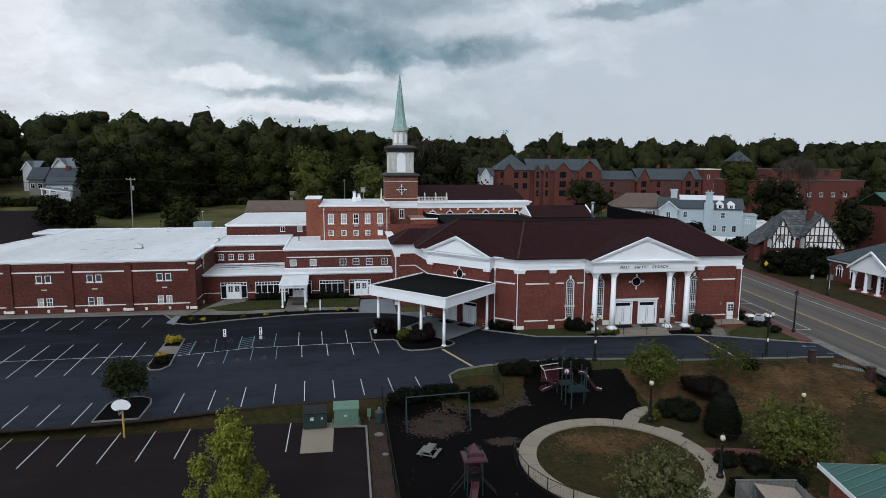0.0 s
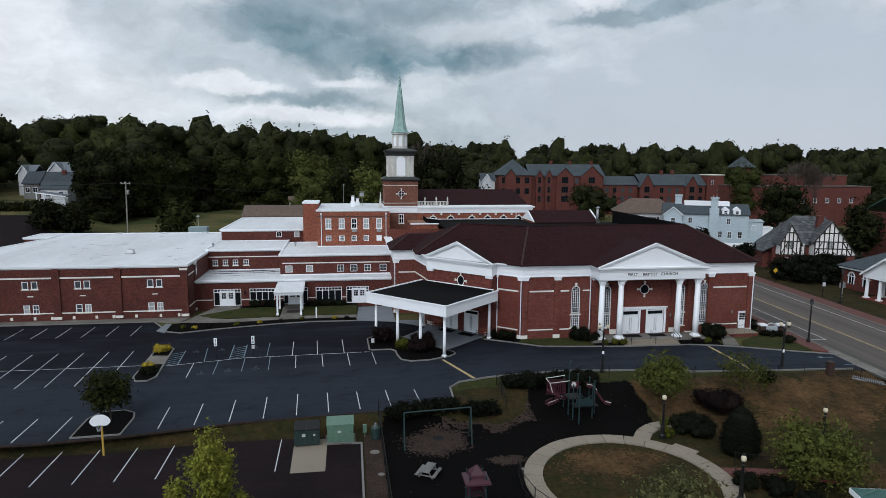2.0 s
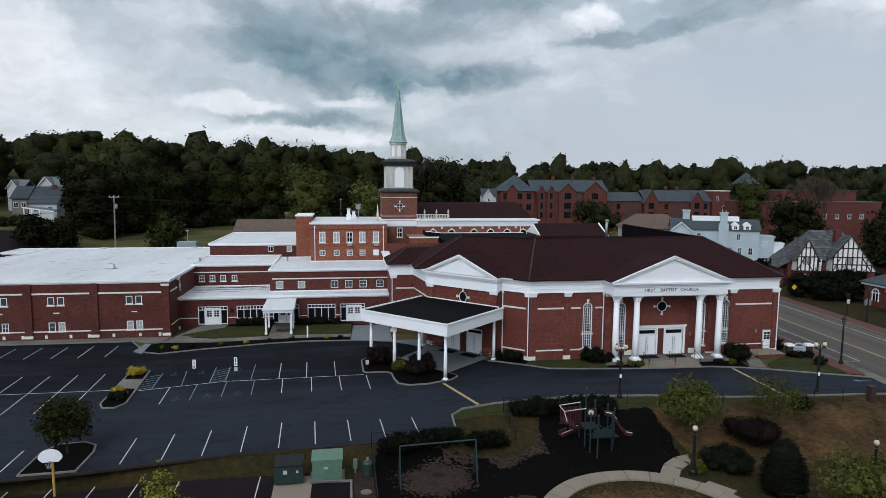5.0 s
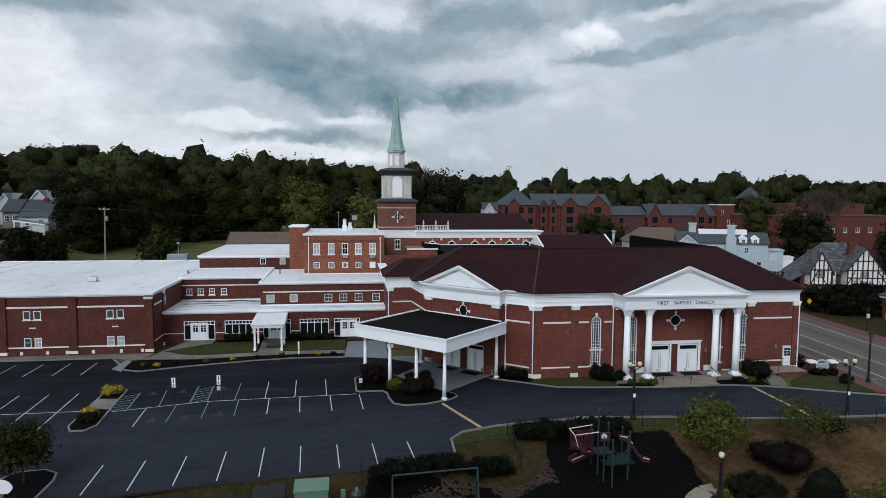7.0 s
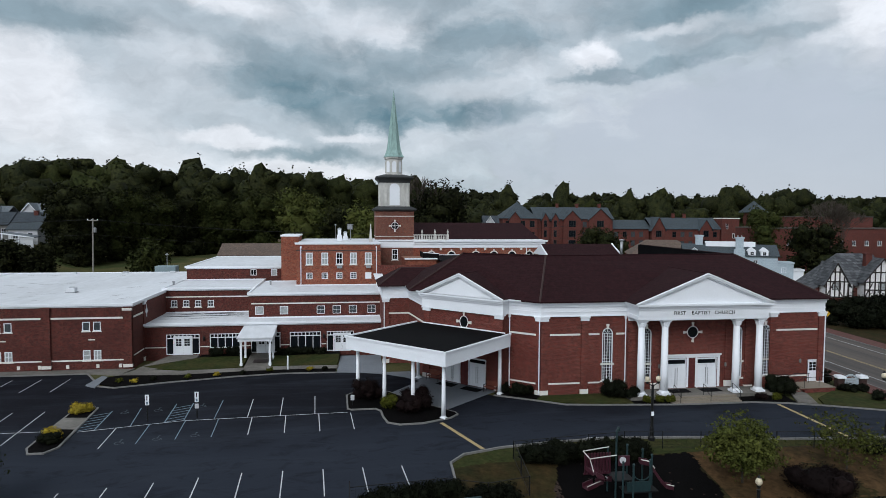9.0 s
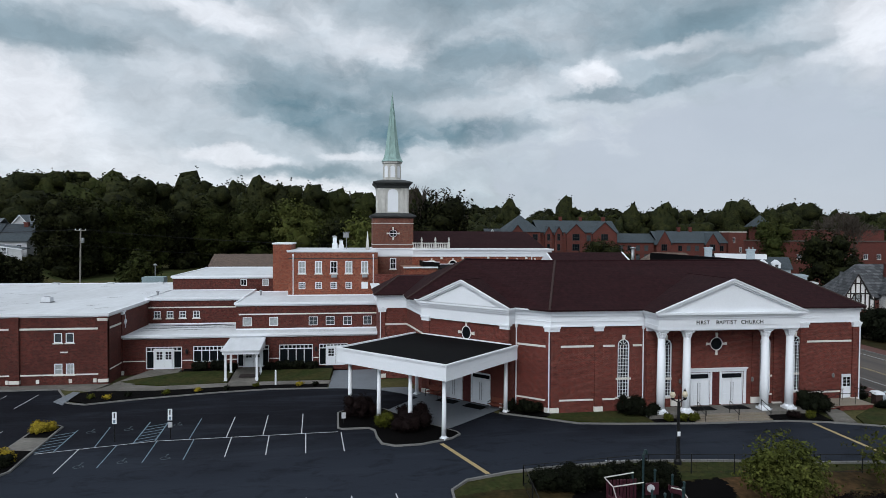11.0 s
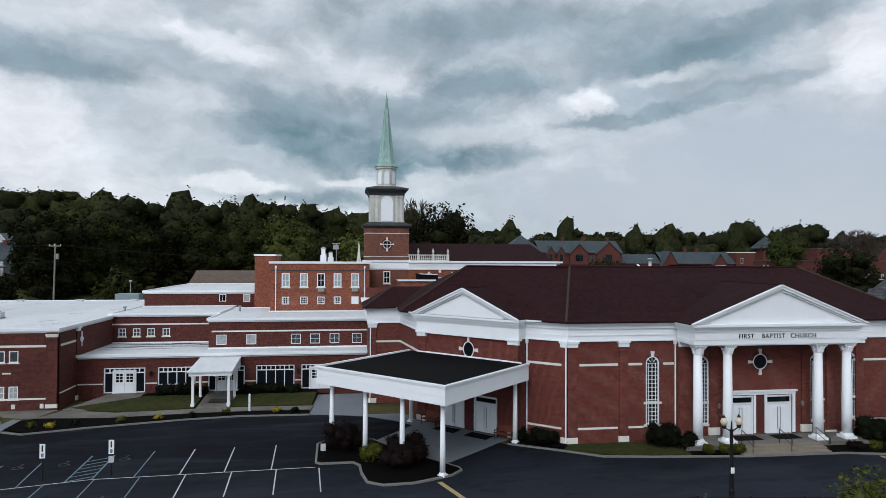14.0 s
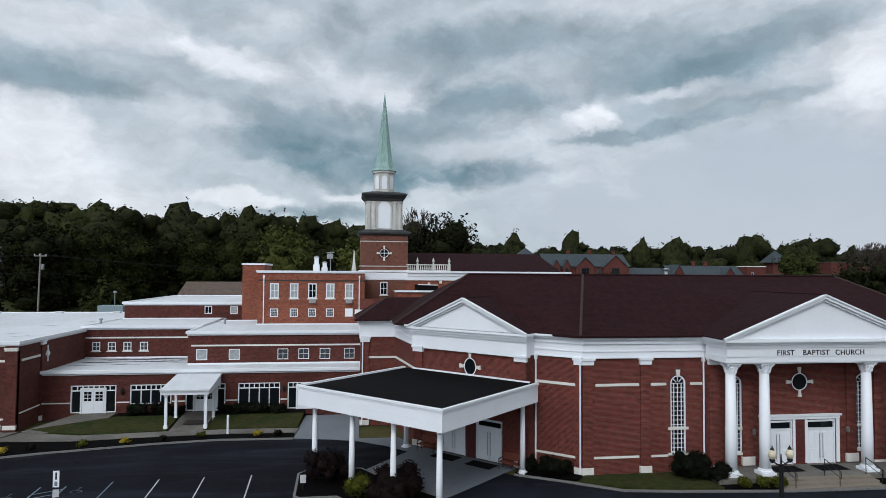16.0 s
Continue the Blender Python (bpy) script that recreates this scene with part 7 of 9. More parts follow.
for gx, gl, gr, zl, zr, top in ((-4.4, -6.1, -2.5, 5.3, 5.1, 8.5), (2.7, -0.1, 7.3, 5.6, 3.1, 9.3)):
    g = part("front_gable", S().side([(gl, 2.9), (gr, 2.9), (gr, zr), (gx, top), (gl, zl)], YF, YF + 0.3), CREAM, tud, "cream stucco gable with timbers")
    part("base_wall", S().box(gl + 0.1, YF + 0.05, 0, gr - 0.1, 0.4, 2.9), FAR_BRICK, g)
    for u, v, w in ((gl, zl, 0.3), (gr - 0.3, zr, 0.3)):
        part("side_wall", S().box(u + 0.02, YF + 0.3, 2.9, u + w - 0.02, 1.0, v - 0.1), CREAM, g)
    for e, z in ((gl, zl), (gr, zr)):
        sg = 1 if e > gx else -1
        k = (top - z) / abs(e - gx) * 0.3
        part("roof", S().slab([(e + sg * 0.3, YF - 0.3, z - k + 0.14), (gx, YF - 0.3, top + 0.14), (gx, 3.6, top + 0.14), (e + sg * 0.3, 1.6, z - k + 0.14)], 0.14), PATCHED_SLATE, g)
        part("bargeboard", S().slab([(e + sg * 0.34, YF - 0.36, z - k + 0.17), (gx, YF - 0.36, top + 0.17), (gx, YF - 0.25, top + 0.17), (e + sg * 0.34, YF - 0.25, z - k + 0.17)], 0.24), TIMBER, g)

    def under(u, gx=gx, gl=gl, gr=gr, zl=zl, zr=zr, top=top):
        return top - (top - zl) * (gx - u) / (gx - gl) if u < gx else top - (top - zr) * (u - gx) / (gr - gx)

    for z in (2.85, 4.1, 5.4, 7.0):
        us = [gl + (gr - gl) * k / 60 for k in range(61) if under(gl + (gr - gl) * k / 60) > z + 0.1]
        if len(us) > 4 and not (gr < 0 and z == 4.1):
            part("timber", S().box(us[0], YF - 0.06, z, us[-1], YF + 0.02, z + 0.2), TIMBER, g)
    n = 5 if gr < 0 else 9
    for k in range(n + 1):
        u = min(max(gl + (gr - gl) * k / n, gl + 0.1), gr - 0.1)
        part("timber", S().box(u - 0.1, YF - 0.055, 2.95, u + 0.1, YF + 0.02, max(3.1, under(u) - 0.1)), TIMBER, g)
    for u0, u1 in ((gl + 0.2, gl + 1.3), (gr - 0.9, gr - 2.4)):
        part("timber", S().rod((u0, YF, 3.1), (u1, YF, min(5.4, under(u1) - 0.2)), 0.1, n=4), TIMBER, g, "slanting timber brace")
    put(grid_window(g, gx, 4.75, 1.3, 1.2, 3, 2, 0.0, mat=TIMBER, pane=PALE_GLASS, sill=False), pose(0, YF - 0.07, 0))
    put(grid_window(g, gx + 1.6 * (gr > 0), 1.7, 1.5, 1.4, 3, 2, 0.0, pane=GREY_GLASS, sill=False), pose(0, YF - 0.02, 0))
part("dormer_band", S().box(-3.4, -0.5, 2.9, -1.15, 0.1, 4.9), CREAM, tud)
for k in range(4):
    part("timber", S().box(-3.3 + 0.68 * k - 0.09, -0.56, 2.9, -3.3 + 0.68 * k + 0.09, -0.5, 4.9), TIMBER, tud)

# pale blue house
blue = gable_house("pale_blue_house", "large pale blue house with white trim and slate roof", (90.2, 151.0, 0), 20, 9, 7.2, 2.2, PALE_BLUE, SLATE, -26,
                   [(x, 5.4, 1.0, 1.5) for x in (-8, -3.6, 5.4)] + [(x, 2.0, 1.0, 1.7) for x in (-3.4, 3.6, 5.8, 8.2)], None)
part("chimney", S().box(0.8, -0.9, -0.3, 3.0, 0.2, 8.6).box(1.1, -0.8, 8.6, 2.7, 0.1, 11.0).box(0.9, -0.95, 11.0, 2.9, 0.25, 11.35), PALE_BLUE, blue, "tall pale blue chimney with shoulders")
for x in (1.5, 2.3):
    part("chimney_pot", S().lathe([(0.16, 11.35), (0.13, 11.8)], x, -0.35, 8), GREY_METAL, blue)
part("chimney", S().box(-7.2, 4.0, 6, -5.6, 5.4, 11.2).box(-7.35, 3.85, 11.2, -5.45, 5.55, 11.6), PALE_BLUE, blue, "broad pale chimney")
part("parapet", S().box(-5.0, 3.4, 8.8, 5.8, 3.7, 10.1).box(-5.0, 5.6, 8.8, 5.8, 5.9, 10.1), WHITE, blue, "white roof parapet")
part("roof_deck", S().box(-5.0, 3.7, 8.8, 5.8, 5.6, 9.6), SLATE, blue)
front_gable(blue, -7.8, 4.4, 7.0, 1.8, 1.4, PALE_BLUE, SLATE, 4, 0, WHITE)
put(grid_window(blue, -7.8, 5.2, 1.1, 1.7, 2, 2, 0.0, pane=GREY_GLASS, sill=False), pose(0, -1.44, 0))
for x in (-9.4, -8.5, -7.1, -6.2):
    part("column", S().lathe([(0.16, 0.1), (0.13, 3.0)], x, -2.6, 8), WHITE, blue)
part("porch_roof", S().box(-10.0, -3.0, 3.0, -5.6, -1.42, 3.4), WHITE, blue, "white flat porch roof")
for x in (4.6, 7.2):
    part("dormer", S().box(x - 0.8, -0.2, 7.0, x + 0.8, 2, 8.2).side([(x - 0.95, 8.2), (x + 0.95, 8.2), (x, 9.0)], -0.3, 2.5), WHITE, blue, "white gabled dormer")
    grid_window(blue, x, 7.6, 0.8, 0.9, 2, 2, -0.24, sill=False)
part("side_wing", S().box(10.0, 0.8, -0.3, 13.4, 6.0, 5.4).box(9.9, 0.6, 5.4, 13.6, 6.2, 5.7), PALE_BLUE, blue)
grid_window(blue, 11.4, 3.9, 1.0, 1.2, 2, 2, 0.78, sill=False)
part("side_porch", S().box(13.4, 1.4, -0.3, 15.6, 5.4, 3.8).box(13.3, 1.2, 3.8, 15.8, 5.6, 4.1), WHITE, blue)
solo("garden_wall", S().box(-13, -0.2, -0.3, 13, 0.2, 1.0), WHITE, "low white garden wall before the blue house", "wall", (90, 141, 0), -26)
tan = thing("tan_roofed_house", "white house with a broad tan hipped roof", "house", (81.5, 165.0, 0), -18)
part("wall", wall(-8, 8, 0, 6.2, [(x - 0.6, x + 0.6, 3.0, 5.2) for x in (-5.6, -2, 1.8, 5.4)]), WHITE_BOARD, tan)
for x in (-5.6, -2, 1.8, 5.4):
    grid_window(tan, x, 4.1, 1.2, 2.2, 2, 3, 0.02, pane=GREY_GLASS, sill=False)
    for sg in (-1, 1):
        part("shutter", S().box(x + sg * 0.95 - 0.28, -0.05, 3.0, x + sg * 0.95 + 0.28, 0.01, 5.2), BLACK_METAL, tan)
part("wall", S().box(-8, 0.3, 0, -7.7, 12, 6.2), WHITE_BOARD, tan)
part("wall", S().box(7.7, 0.3, 0, 8, 12, 6.2), WHITE_BOARD, tan)
for q in ([(-8.6, -0.6, 6.3), (8.6, -0.6, 6.3), (4.0, 6, 9.9), (-4.0, 6, 9.9)], [(8.6, -0.6, 6.3), (8.6, 12.6, 6.3), (4.0, 6, 9.9)], [(-8.6, 12.6, 6.3), (-8.6, -0.6, 6.3), (-4.0, 6, 9.9)], [(8.6, 12.6, 6.3), (-8.6, 12.6, 6.3), (-4.0, 6, 9.9), (4.0, 6, 9.9)]):
    part("roof", S().slab(q, 0.15), TAN_ROOF, tan, "tan shingled hip slope")

# brick house with a white-columned porch, facing the road
por = thing("columned_house", "brick house with white columned porch and slate roof", "house", (80.0, 93.6, 0), -90)
part("wall", wall(0, 24, 0, 3.3, [(1.5, 2.5, 0.9, 2.3), (4.4, 5.4, 0.9, 2.3), (9.6, 10.8, 0.2, 2.6)]), FAR_BRICK, por)
for x in (2.0, 4.9):
    w = part("window", S().ring(x, 2.2, 0.5, 0.64, -0.06, 0.05, 0, 180, 12).box(x - 0.64, -0.05, 0.9, x - 0.5, 0.05, 2.2).box(x + 0.5, -0.05, 0.9, x + 0.64, 0.05, 2.2).box(x - 0.03, -0.03, 0.9, x + 0.03, 0.04, 2.7).box(x - 0.85, -0.07, 2.08, x + 0.85, 0.02, 2.2), WHITE, por, "white arched window")
    part("pane", S().box(x - 0.5, 0.03, 0.9, x + 0.5, 0.05, 2.5), GLASS, w)
grid_window(por, 10.2, 1.4, 1.2, 2.4, 2, 4, 0.02, sill=False)
part("wall", S().box(0, 0.3, 0, 0.3, 13, 3.3), FAR_BRICK, por)
part("cornice", S().box(-0.4, -0.4, 3.2, 24.4, 0, 3.65), WHITE, por)
part("cornice", S().box(-0.4, 0, 3.2, 0, 13.4, 3.65), WHITE, por)
part("roof", S().slab([(-0.6, -0.6, 3.65), (24.6, -0.6, 3.65), (18, 6.5, 7.3), (5.6, 6.5, 7.3)], 0.15), SLATE, por, "blue-grey slate slope")
part("roof", S().slab([(-0.6, 13.6, 3.65), (-0.6, -0.6, 3.65), (5.6, 6.5, 7.3)], 0.15), SLATE, por, "blue-grey slate slope")
part("roof", S().slab([(24.6, 13.6, 3.65), (-0.6, 13.6, 3.65), (5.6, 6.5, 7.3), (18, 6.5, 7.3)], 0.15), SLATE, por, "blue-grey slate slope")
part("pediment", S().side([(8.1, 3.75), (15.8, 3.75), (11.95, 6.4)], -3.5, -3.2), WHITE, por, "plain white pediment")
for e in (7.8, 16.1):
    part("roof", S().slab([(e, -3.9, 3.7), (11.95, -3.9, 6.55), (11.95, 5.2, 6.55), (e, -0.3, 3.7)], 0.14), SLATE, por)
    part("raking_moulding", S().slab([(e, -3.95, 3.72), (11.95, -3.95, 6.57), (11.95, -3.7, 6.57), (e, -3.7, 3.72)], 0.3), WHITE, por)
part("porch_beam", S().box(8.0, -3.55, 3.2, 15.9, -2.75, 3.76), WHITE, por)
for u in (8.0, 15.3):
    part("porch_beam", S().box(u, -2.75, 3.2, u + 0.6, -0.02, 3.76), WHITE, por)
part("porch_ceiling", S().box(8.6, -2.75, 3.5, 15.3, -0.02, 3.6), WHITE, por)
for x, y in ((8.5, -3.1), (10.8, -3.1), (13.1, -3.1), (15.4, -3.1), (8.5, -0.3), (15.4, -0.3)):
    col = part("column", S().lathe([(0.25, 0.3), (0.21, 3.0), (0.3, 3.2)], x, y, 12), WHITE, por)
    part("base", S().square_lathe([(0.33, 0.12), (0.33, 0.32)], x, y), WHITE, col)
part("porch_floor", S().box(7.9, -3.7, 0, 16.0, -0.02, 0.14), REDBRICK_WALK, por)
big = thing("brick_mansion", "tall brick house with a green roof beyond the trees", "house", (118.2, 113, 0))
part("wall", wall(-8, 8, 0, 10, [(x - 0.55, x + 0.55, z - 0.9, z + 0.9) for x in (-6.2, -4.2, 0, 4) for z in (2, 5, 8)]), FAR_BRICK, big)
for x in (-6.2, -4.2, 0, 4):
    for z in (2, 5, 8):
        grid_window(big, x, z, 1.1, 1.8, 2, 2, 0.02, pane=PALE_GLASS)
part("wall", S().box(-8, 0.3, 0, -7.7, 10, 10), FAR_BRICK, big)
part("roof", S().slab([(-8.6, -0.6, 10), (8.6, -0.6, 10), (8.6, 5, 13), (-8.6, 5, 13)], 0.2).slab([(-8.6, 5, 13), (8.6, 5, 13), (8.6, 10.6, 10), (-8.6, 10.6, 10)], 0.2), GREEN_METAL, big)

# brick campus buildings


def hall(name, label, x0, x1, y, d, eave, rise, gables, rows, step=3.2):
    """A brick hall between x0 and x1; gables: (x, width, apex height)."""
    cx, w = (x0 + x1) / 2, x1 - x0
    wins = [(-w / 2 + step * (k + 0.6), z, 1.5, 2.0) for k in range(int(w / step)) for z in rows]
    wins = [q for q in wins if not any(abs(q[0] + cx - gx) < gw / 2 + 0.9 for gx, gw, _ in gables)]
    t = gable_house(name, label, (cx, y, 0), w, d, eave, rise, FAR_BRICK, SLATE, 0, wins)
    for gx, gw, top in gables:
        front_gable(t, gx - cx, gw, eave - 0.3, top - eave + 0.3, 0.9, FAR_BRICK, SLATE, d / 2, 0)
        for z in rows:
            grid_window(t, gx - cx, z + 0.3, min(2.6, gw * 0.42), 2.3, 3, 2, -0.94, mat=LEAD, pane=GLASS, sill=False)
    return t


pav = thing("campus_pavilion", "square brick pavilion with a pyramid slate roof", "building", (61.2, 228.5, 0))
part("wall", wall(-6.1, 6.1, 0, 15.1, [(x - 0.9, x + 0.9, z - 1.1, z + 1.1) for x in (-4.3, 0.9, 4.3) for z in (9.2, 13.1)]), FAR_BRICK, pav)
for x in (-4.3, 0.9, 4.3):
    for z in (9.2, 13.1):
        grid_window(pav, x, z, 1.8, 2.2, 2, 2, 0.05, mat=LEAD, pane=GLASS, sill=False)
part("wall", S().box(-6.1, 0.3, 0, -5.8, 12, 15.1).box(5.8, 0.3, 0, 6.1, 12, 15.1), FAR_BRICK, pav)
part("roof", S().add([(-6.6, -0.5, 15.0), (6.6, -0.5, 15.0), (6.6, 12.5, 15.0), (-6.6, 12.5, 15.0), (0.4, 6.0, 20.9)], [(0, 1, 4), (1, 2, 4), (2, 3, 4), (3, 0, 4), (3, 2, 1, 0)]), SLATE, pav, "blue-grey pyramid roof")
front_gable(pav, -2.0, 4.0, 15.0, 2.4, 0.5, FAR_BRICK, SLATE, 3.0, 0)
hall("campus_hall", "three-storey brick hall with steep slate gables", 67.4, 95.8, 230.5, 12, 15.1, 3.9, ((70.6, 2.6, 17.0), (74.2, 2.6, 17.0), (80.4, 6.4, 17.9), (90.8, 8.4, 18.6)), (6.0, 9.4, 12.9))
hall("campus_hall", "low brick wing with a slate roof and dark windows", 96.4, 111.0, 233, 9, 11.6, 2.9, (), (6.2, 9.4))
hall("campus_hall", "long two-storey brick hall with a slate roof", 111.4, 137.6, 231, 11, 11.6, 3.8, ((113.2, 5.2, 15.7), (131.6, 5.0, 14.9)), (6.0, 9.4))
for x in (77.0, 84.5, 93.0, 122.0, 126.5):
    solo("campus_chimney", S().box(-0.5, -0.4, 0, 0.5, 0.4, 2.2).box(-0.6, -0.5, 2.2, 0.6, 0.5, 2.4), FAR_BRICK, "short brick chimney on the slate ridge", "chimney", (x, 236.6, 18.0 if x < 100 else 14.6), group="campus chimneys")
blk2 = thing("campus_tower_block", "flat-topped square brick stair block", "building", (141.8, 231, 0))
part("wall", wall(-3.5, 3.5, 0, 15.2, [(-1.8, -0.9, 11.5, 13.3), (0.9, 1.8, 8.0, 9.8)]), FAR_BRICK, blk2)
part("wall", S().box(-3.5, 0.3, 0, -3.2, 7, 15.2).box(3.2, 0.3, 0, 3.5, 7, 15.2), FAR_BRICK, blk2)
part("roof", S().box(-3.7, -0.2, 15.2, 3.7, 7.2, 15.5), STONE, blk2)
grid_window(blk2, -1.35, 12.4, 0.9, 1.8, 1, 2, 0.02, sill=False)
grid_window(blk2, 1.35, 8.9, 0.9, 1.8, 1, 2, 0.02, sill=False)
cup = thing("campus_turret", "square brick turret with a pointed slate roof", "tower", (191.5, 290, 0))
part("wall", S().box(-3.2, -3.2, 0, 3.2, 3.2, 18.2), FAR_BRICK, cup)
part("roof", S().square_lathe([(4.6, 17.9), (4.6, 18.2), (0.2, 23.3)]), SLATE, cup)
dark = thing("dark_brick_block", "flat-roofed red brick block with small white windows", "building", (146, 186, 0), -2)
rwins = [(-14 + 4.2 * k, 8.2, 1.3, 1.5) for k in range(8)]
part("wall", wall(-20, 22, 0, 12.5, [(x - a / 2, x + a / 2, z - b / 2, z + b / 2) for x, z, a, b in rwins]), FAR_BRICK, dark)
for x, z, a, b in rwins:
    grid_window(dark, x, z, a, b, 2, 1, 0.02, pane=GREY_GLASS)
part("wall", S().box(-20, 0.3, 0, -19.7, 18, 12.5).box(-8, 6, 12.5, 18, 16, 16), FAR_BRICK, dark)
part("roof", S().box(-20.2, -0.2, 12.5, 22.2, 18, 12.8).box(-8.2, 5.8, 16, 18.2, 16.2, 16.3), ROADWAY, dark)

# houses up the hill on the west
for nm, lb, x, y, w, d, h, r, wm, rm, tn in (
        ("hill_house", "white clapboard house with a pale grey roof", -83.6, 205, 6.2, 8, 7.2, 2.6, WHITE_BOARD, PALE_ROOF, 0),
        ("hill_house", "brick bungalow with a dark grey roof and white windows", -79.0, 190, 7.6, 8, 4.4, 2.8, FAR_BRICK, DARK_ROOF, 0),
        ("hill_house", "grey-green gabled cottage with a white window", -84.6, 189.6, 3.8, 8, 4.4, 2.9, WOOD_GREY, DARK_ROOF, 0),
        ("hill_house", "low white shed with a blue-grey roof", -75.6, 182, 6.6, 5, 3.6, 1.5, WHITE_BOARD, SLATE, 0),
        ("hill_house", "small white gabled house among trees", -93.2, 206, 4, 7, 6.9, 2.0, WHITE_BOARD, PALE_ROOF, 0),
        ("far_house", "tall white gabled house seen between trees", 48.4, 217, 4.6, 8, 13.0, 2.4, WHITE_BOARD, DARK_ROOF, -5),
        ("far_house", "grey shed with a pale roof at the wood's edge", -12, 206, 11, 7, 3.2, 1.4, WHITE_BOARD, TAN_ROOF, 8)):
    house = gable_house(nm, lb, (x, y, ground_z(x, y)), w, d, h, r, wm, rm, tn, [(-w / 4, h * 0.55, 1.2, 1.4), (w / 4, h * 0.55, 1.2, 1.4)], (w * 0.2, d * 0.4, 0.3) if h > 3.5 and w > 7 else None)
    if (nm == "hill_house" or h > 9) and h > 4.5 and wm is not FAR_BRICK:
        front_gable(house, -0.12 * w, min(4.8, w * 0.7), h, r - 0.1, 0.8, wm, rm, d / 2, 0, WHITE)

car_port = thing("carport", "low open carport with a pale roof on white posts", "carport", (-74.2, 178.0, ground_z(-74.2, 178)))
part("roof", S().slab([(-3.6, -1.5, 3.0), (3.6, -1.5, 2.0), (3.6, 2.0, 2.2), (-3.6, 2.0, 3.2)], 0.22), PALE_ROOF, car_port, "pale sloping roof")
part("fascia", S().slab([(-3.6, -1.62, 3.02), (3.6, -1.62, 2.02), (3.6, -1.5, 2.02), (-3.6, -1.5, 3.02)], 0.26), WHITE, car_port)
part("wall", S().prism([(0.6, -1.4), (3.4, -1.4), (3.4, -1.2), (0.6, -1.2)], -0.6, lambda x, y: 2.25 - 0.139 * x), WHITE_BOARD, car_port, "white boarded end wall")
for x in (-3.4, -1.6, 0.2):
    part("post", S().box(x - 0.1, -1.4, -0.6, x + 0.1, -1.2, 2.3 - 0.139 * x), WHITE, car_port)



def parked_car(x, y, z, turn, paint, label):
    """A small saloon: lower body, cabin with windows, four wheels."""
    t = thing("parked_car", label, "car", (x, y, z), turn)
    part("body", S().side([(-2.1, 0.3), (2.1, 0.3), (2.15, 0.75), (1.3, 0.9), (0.75, 1.38), (-0.85, 1.42), (-1.55, 0.95), (-2.12, 0.9)], -0.85, 0.85), paint, t)
    part("window", S().side([(1.1, 0.95), (0.68, 1.31), (-0.8, 1.34), (-1.3, 0.97)], -0.87, 0.87), GLASS, t)
    for wx in (-1.3, 1.3):
        for wy in (-0.78, 0.78):
            wheel = part("tyre", S().rod((wx, wy - 0.1, 0.32), (wx, wy + 0.1, 0.32), 0.32, n=14), BLACK_METAL, t)
            part("rim", S().rod((wx, wy - 0.11, 0.32), (wx, wy + 0.11, 0.32), 0.18, n=10), GREY_METAL, wheel)


parked_car(-76.0, 177.8, ground_z(-76.0, 177.8), 0, WHITE, "white saloon car parked under the carport")

# green-roofed brick house beside the garden
gh = thing("green_roofed_house", "brick house with a green standing-seam metal roof", "house", (27.45, 31.3, -1.6), -12)
part("wall", wall(0.6, 12, 0, 3.9, []), OLD_BRICK, gh)
m, n = frame_of((0.6, -9), (0.6, 0))
part("wall", S().box(0.6, -9, 0, 0.9, 0, 3.9), OLD_BRICK, gh)
for y in (-2.6, -5.6):
    w = grid_window(gh, 0, 2.6, 1.1, 1.5, 2, 3, -0.02)
    w.matrix_local = pose(0.6, y, 0, 0, 0, -90)
part("roof", S().slab([(0, 0.6, 4.1), (13, 0.6, 4.1), (13, -4.5, 6.3), (4.8, -4.5, 6.3)], 0.12).slab([(0, 0.6, 4.1), (4.8, -4.5, 6.3), (4.8, -9.6, 4.1 + 2.2), (0, -9.6, 4.1)], 0.12), GREEN_METAL, gh, "green metal roof with raised seams")
for k in range(14):
    y = 0.4 - 0.7 * k
    reach = min(1.0, (0.6 - y) / 5.1)
    part("seam", S().rod((0.05, y, 4.14), (4.8 * reach, y, 4.14 + 2.2 * reach), 0.03, n=4), GREEN_METAL, gh)
part("fascia", S().strip([(0, -9.6), (0, 0.6), (13, 0.6)], 0.12, 3.8, 4.08), WHITE, gh)
yard = thing("plank_fence", "weathered grey plank fence round a utility yard", "fence", (23.6, 33.6, -1.05), -8)
for k in range(26):
    part("plank", S().box(0.14 * k, -0.02, 0, 0.14 * k + 0.125, 0.01, 1.75 + 0.03 * ((k * 7) % 3)), WOOD_GREY, yard)
for k in range(20):
    part("plank", S().box(-0.02, -0.14 * k - 0.14, 0, 0.01, -0.14 * k - 0.015, 1.75 + 0.03 * ((k * 5) % 3)), WOOD_GREY, yard)
for k in range(20):
    part("plank", S().box(3.62, -0.14 * k - 0.14, 0, 3.65, -0.14 * k - 0.015, 1.75 + 0.03 * ((k * 5) % 3)), WOOD_GREY, yard)
part("cap_rail", S().box(-0.05, -0.06, 1.8, 3.7, 0.05, 1.86), WOOD_GREY, yard)
lean = thing("tan_lean_to", "tan corrugated roof over dark utility units", "shelter", (24.4, 33.1, -1.05), -8)
part("roof", S().slab([(0, -0.1, 1.9), (2.5, 0.0, 1.55), (2.5, -1.7, 1.35), (0, -1.8, 1.7)], 0.06), TAN_METAL, lean)
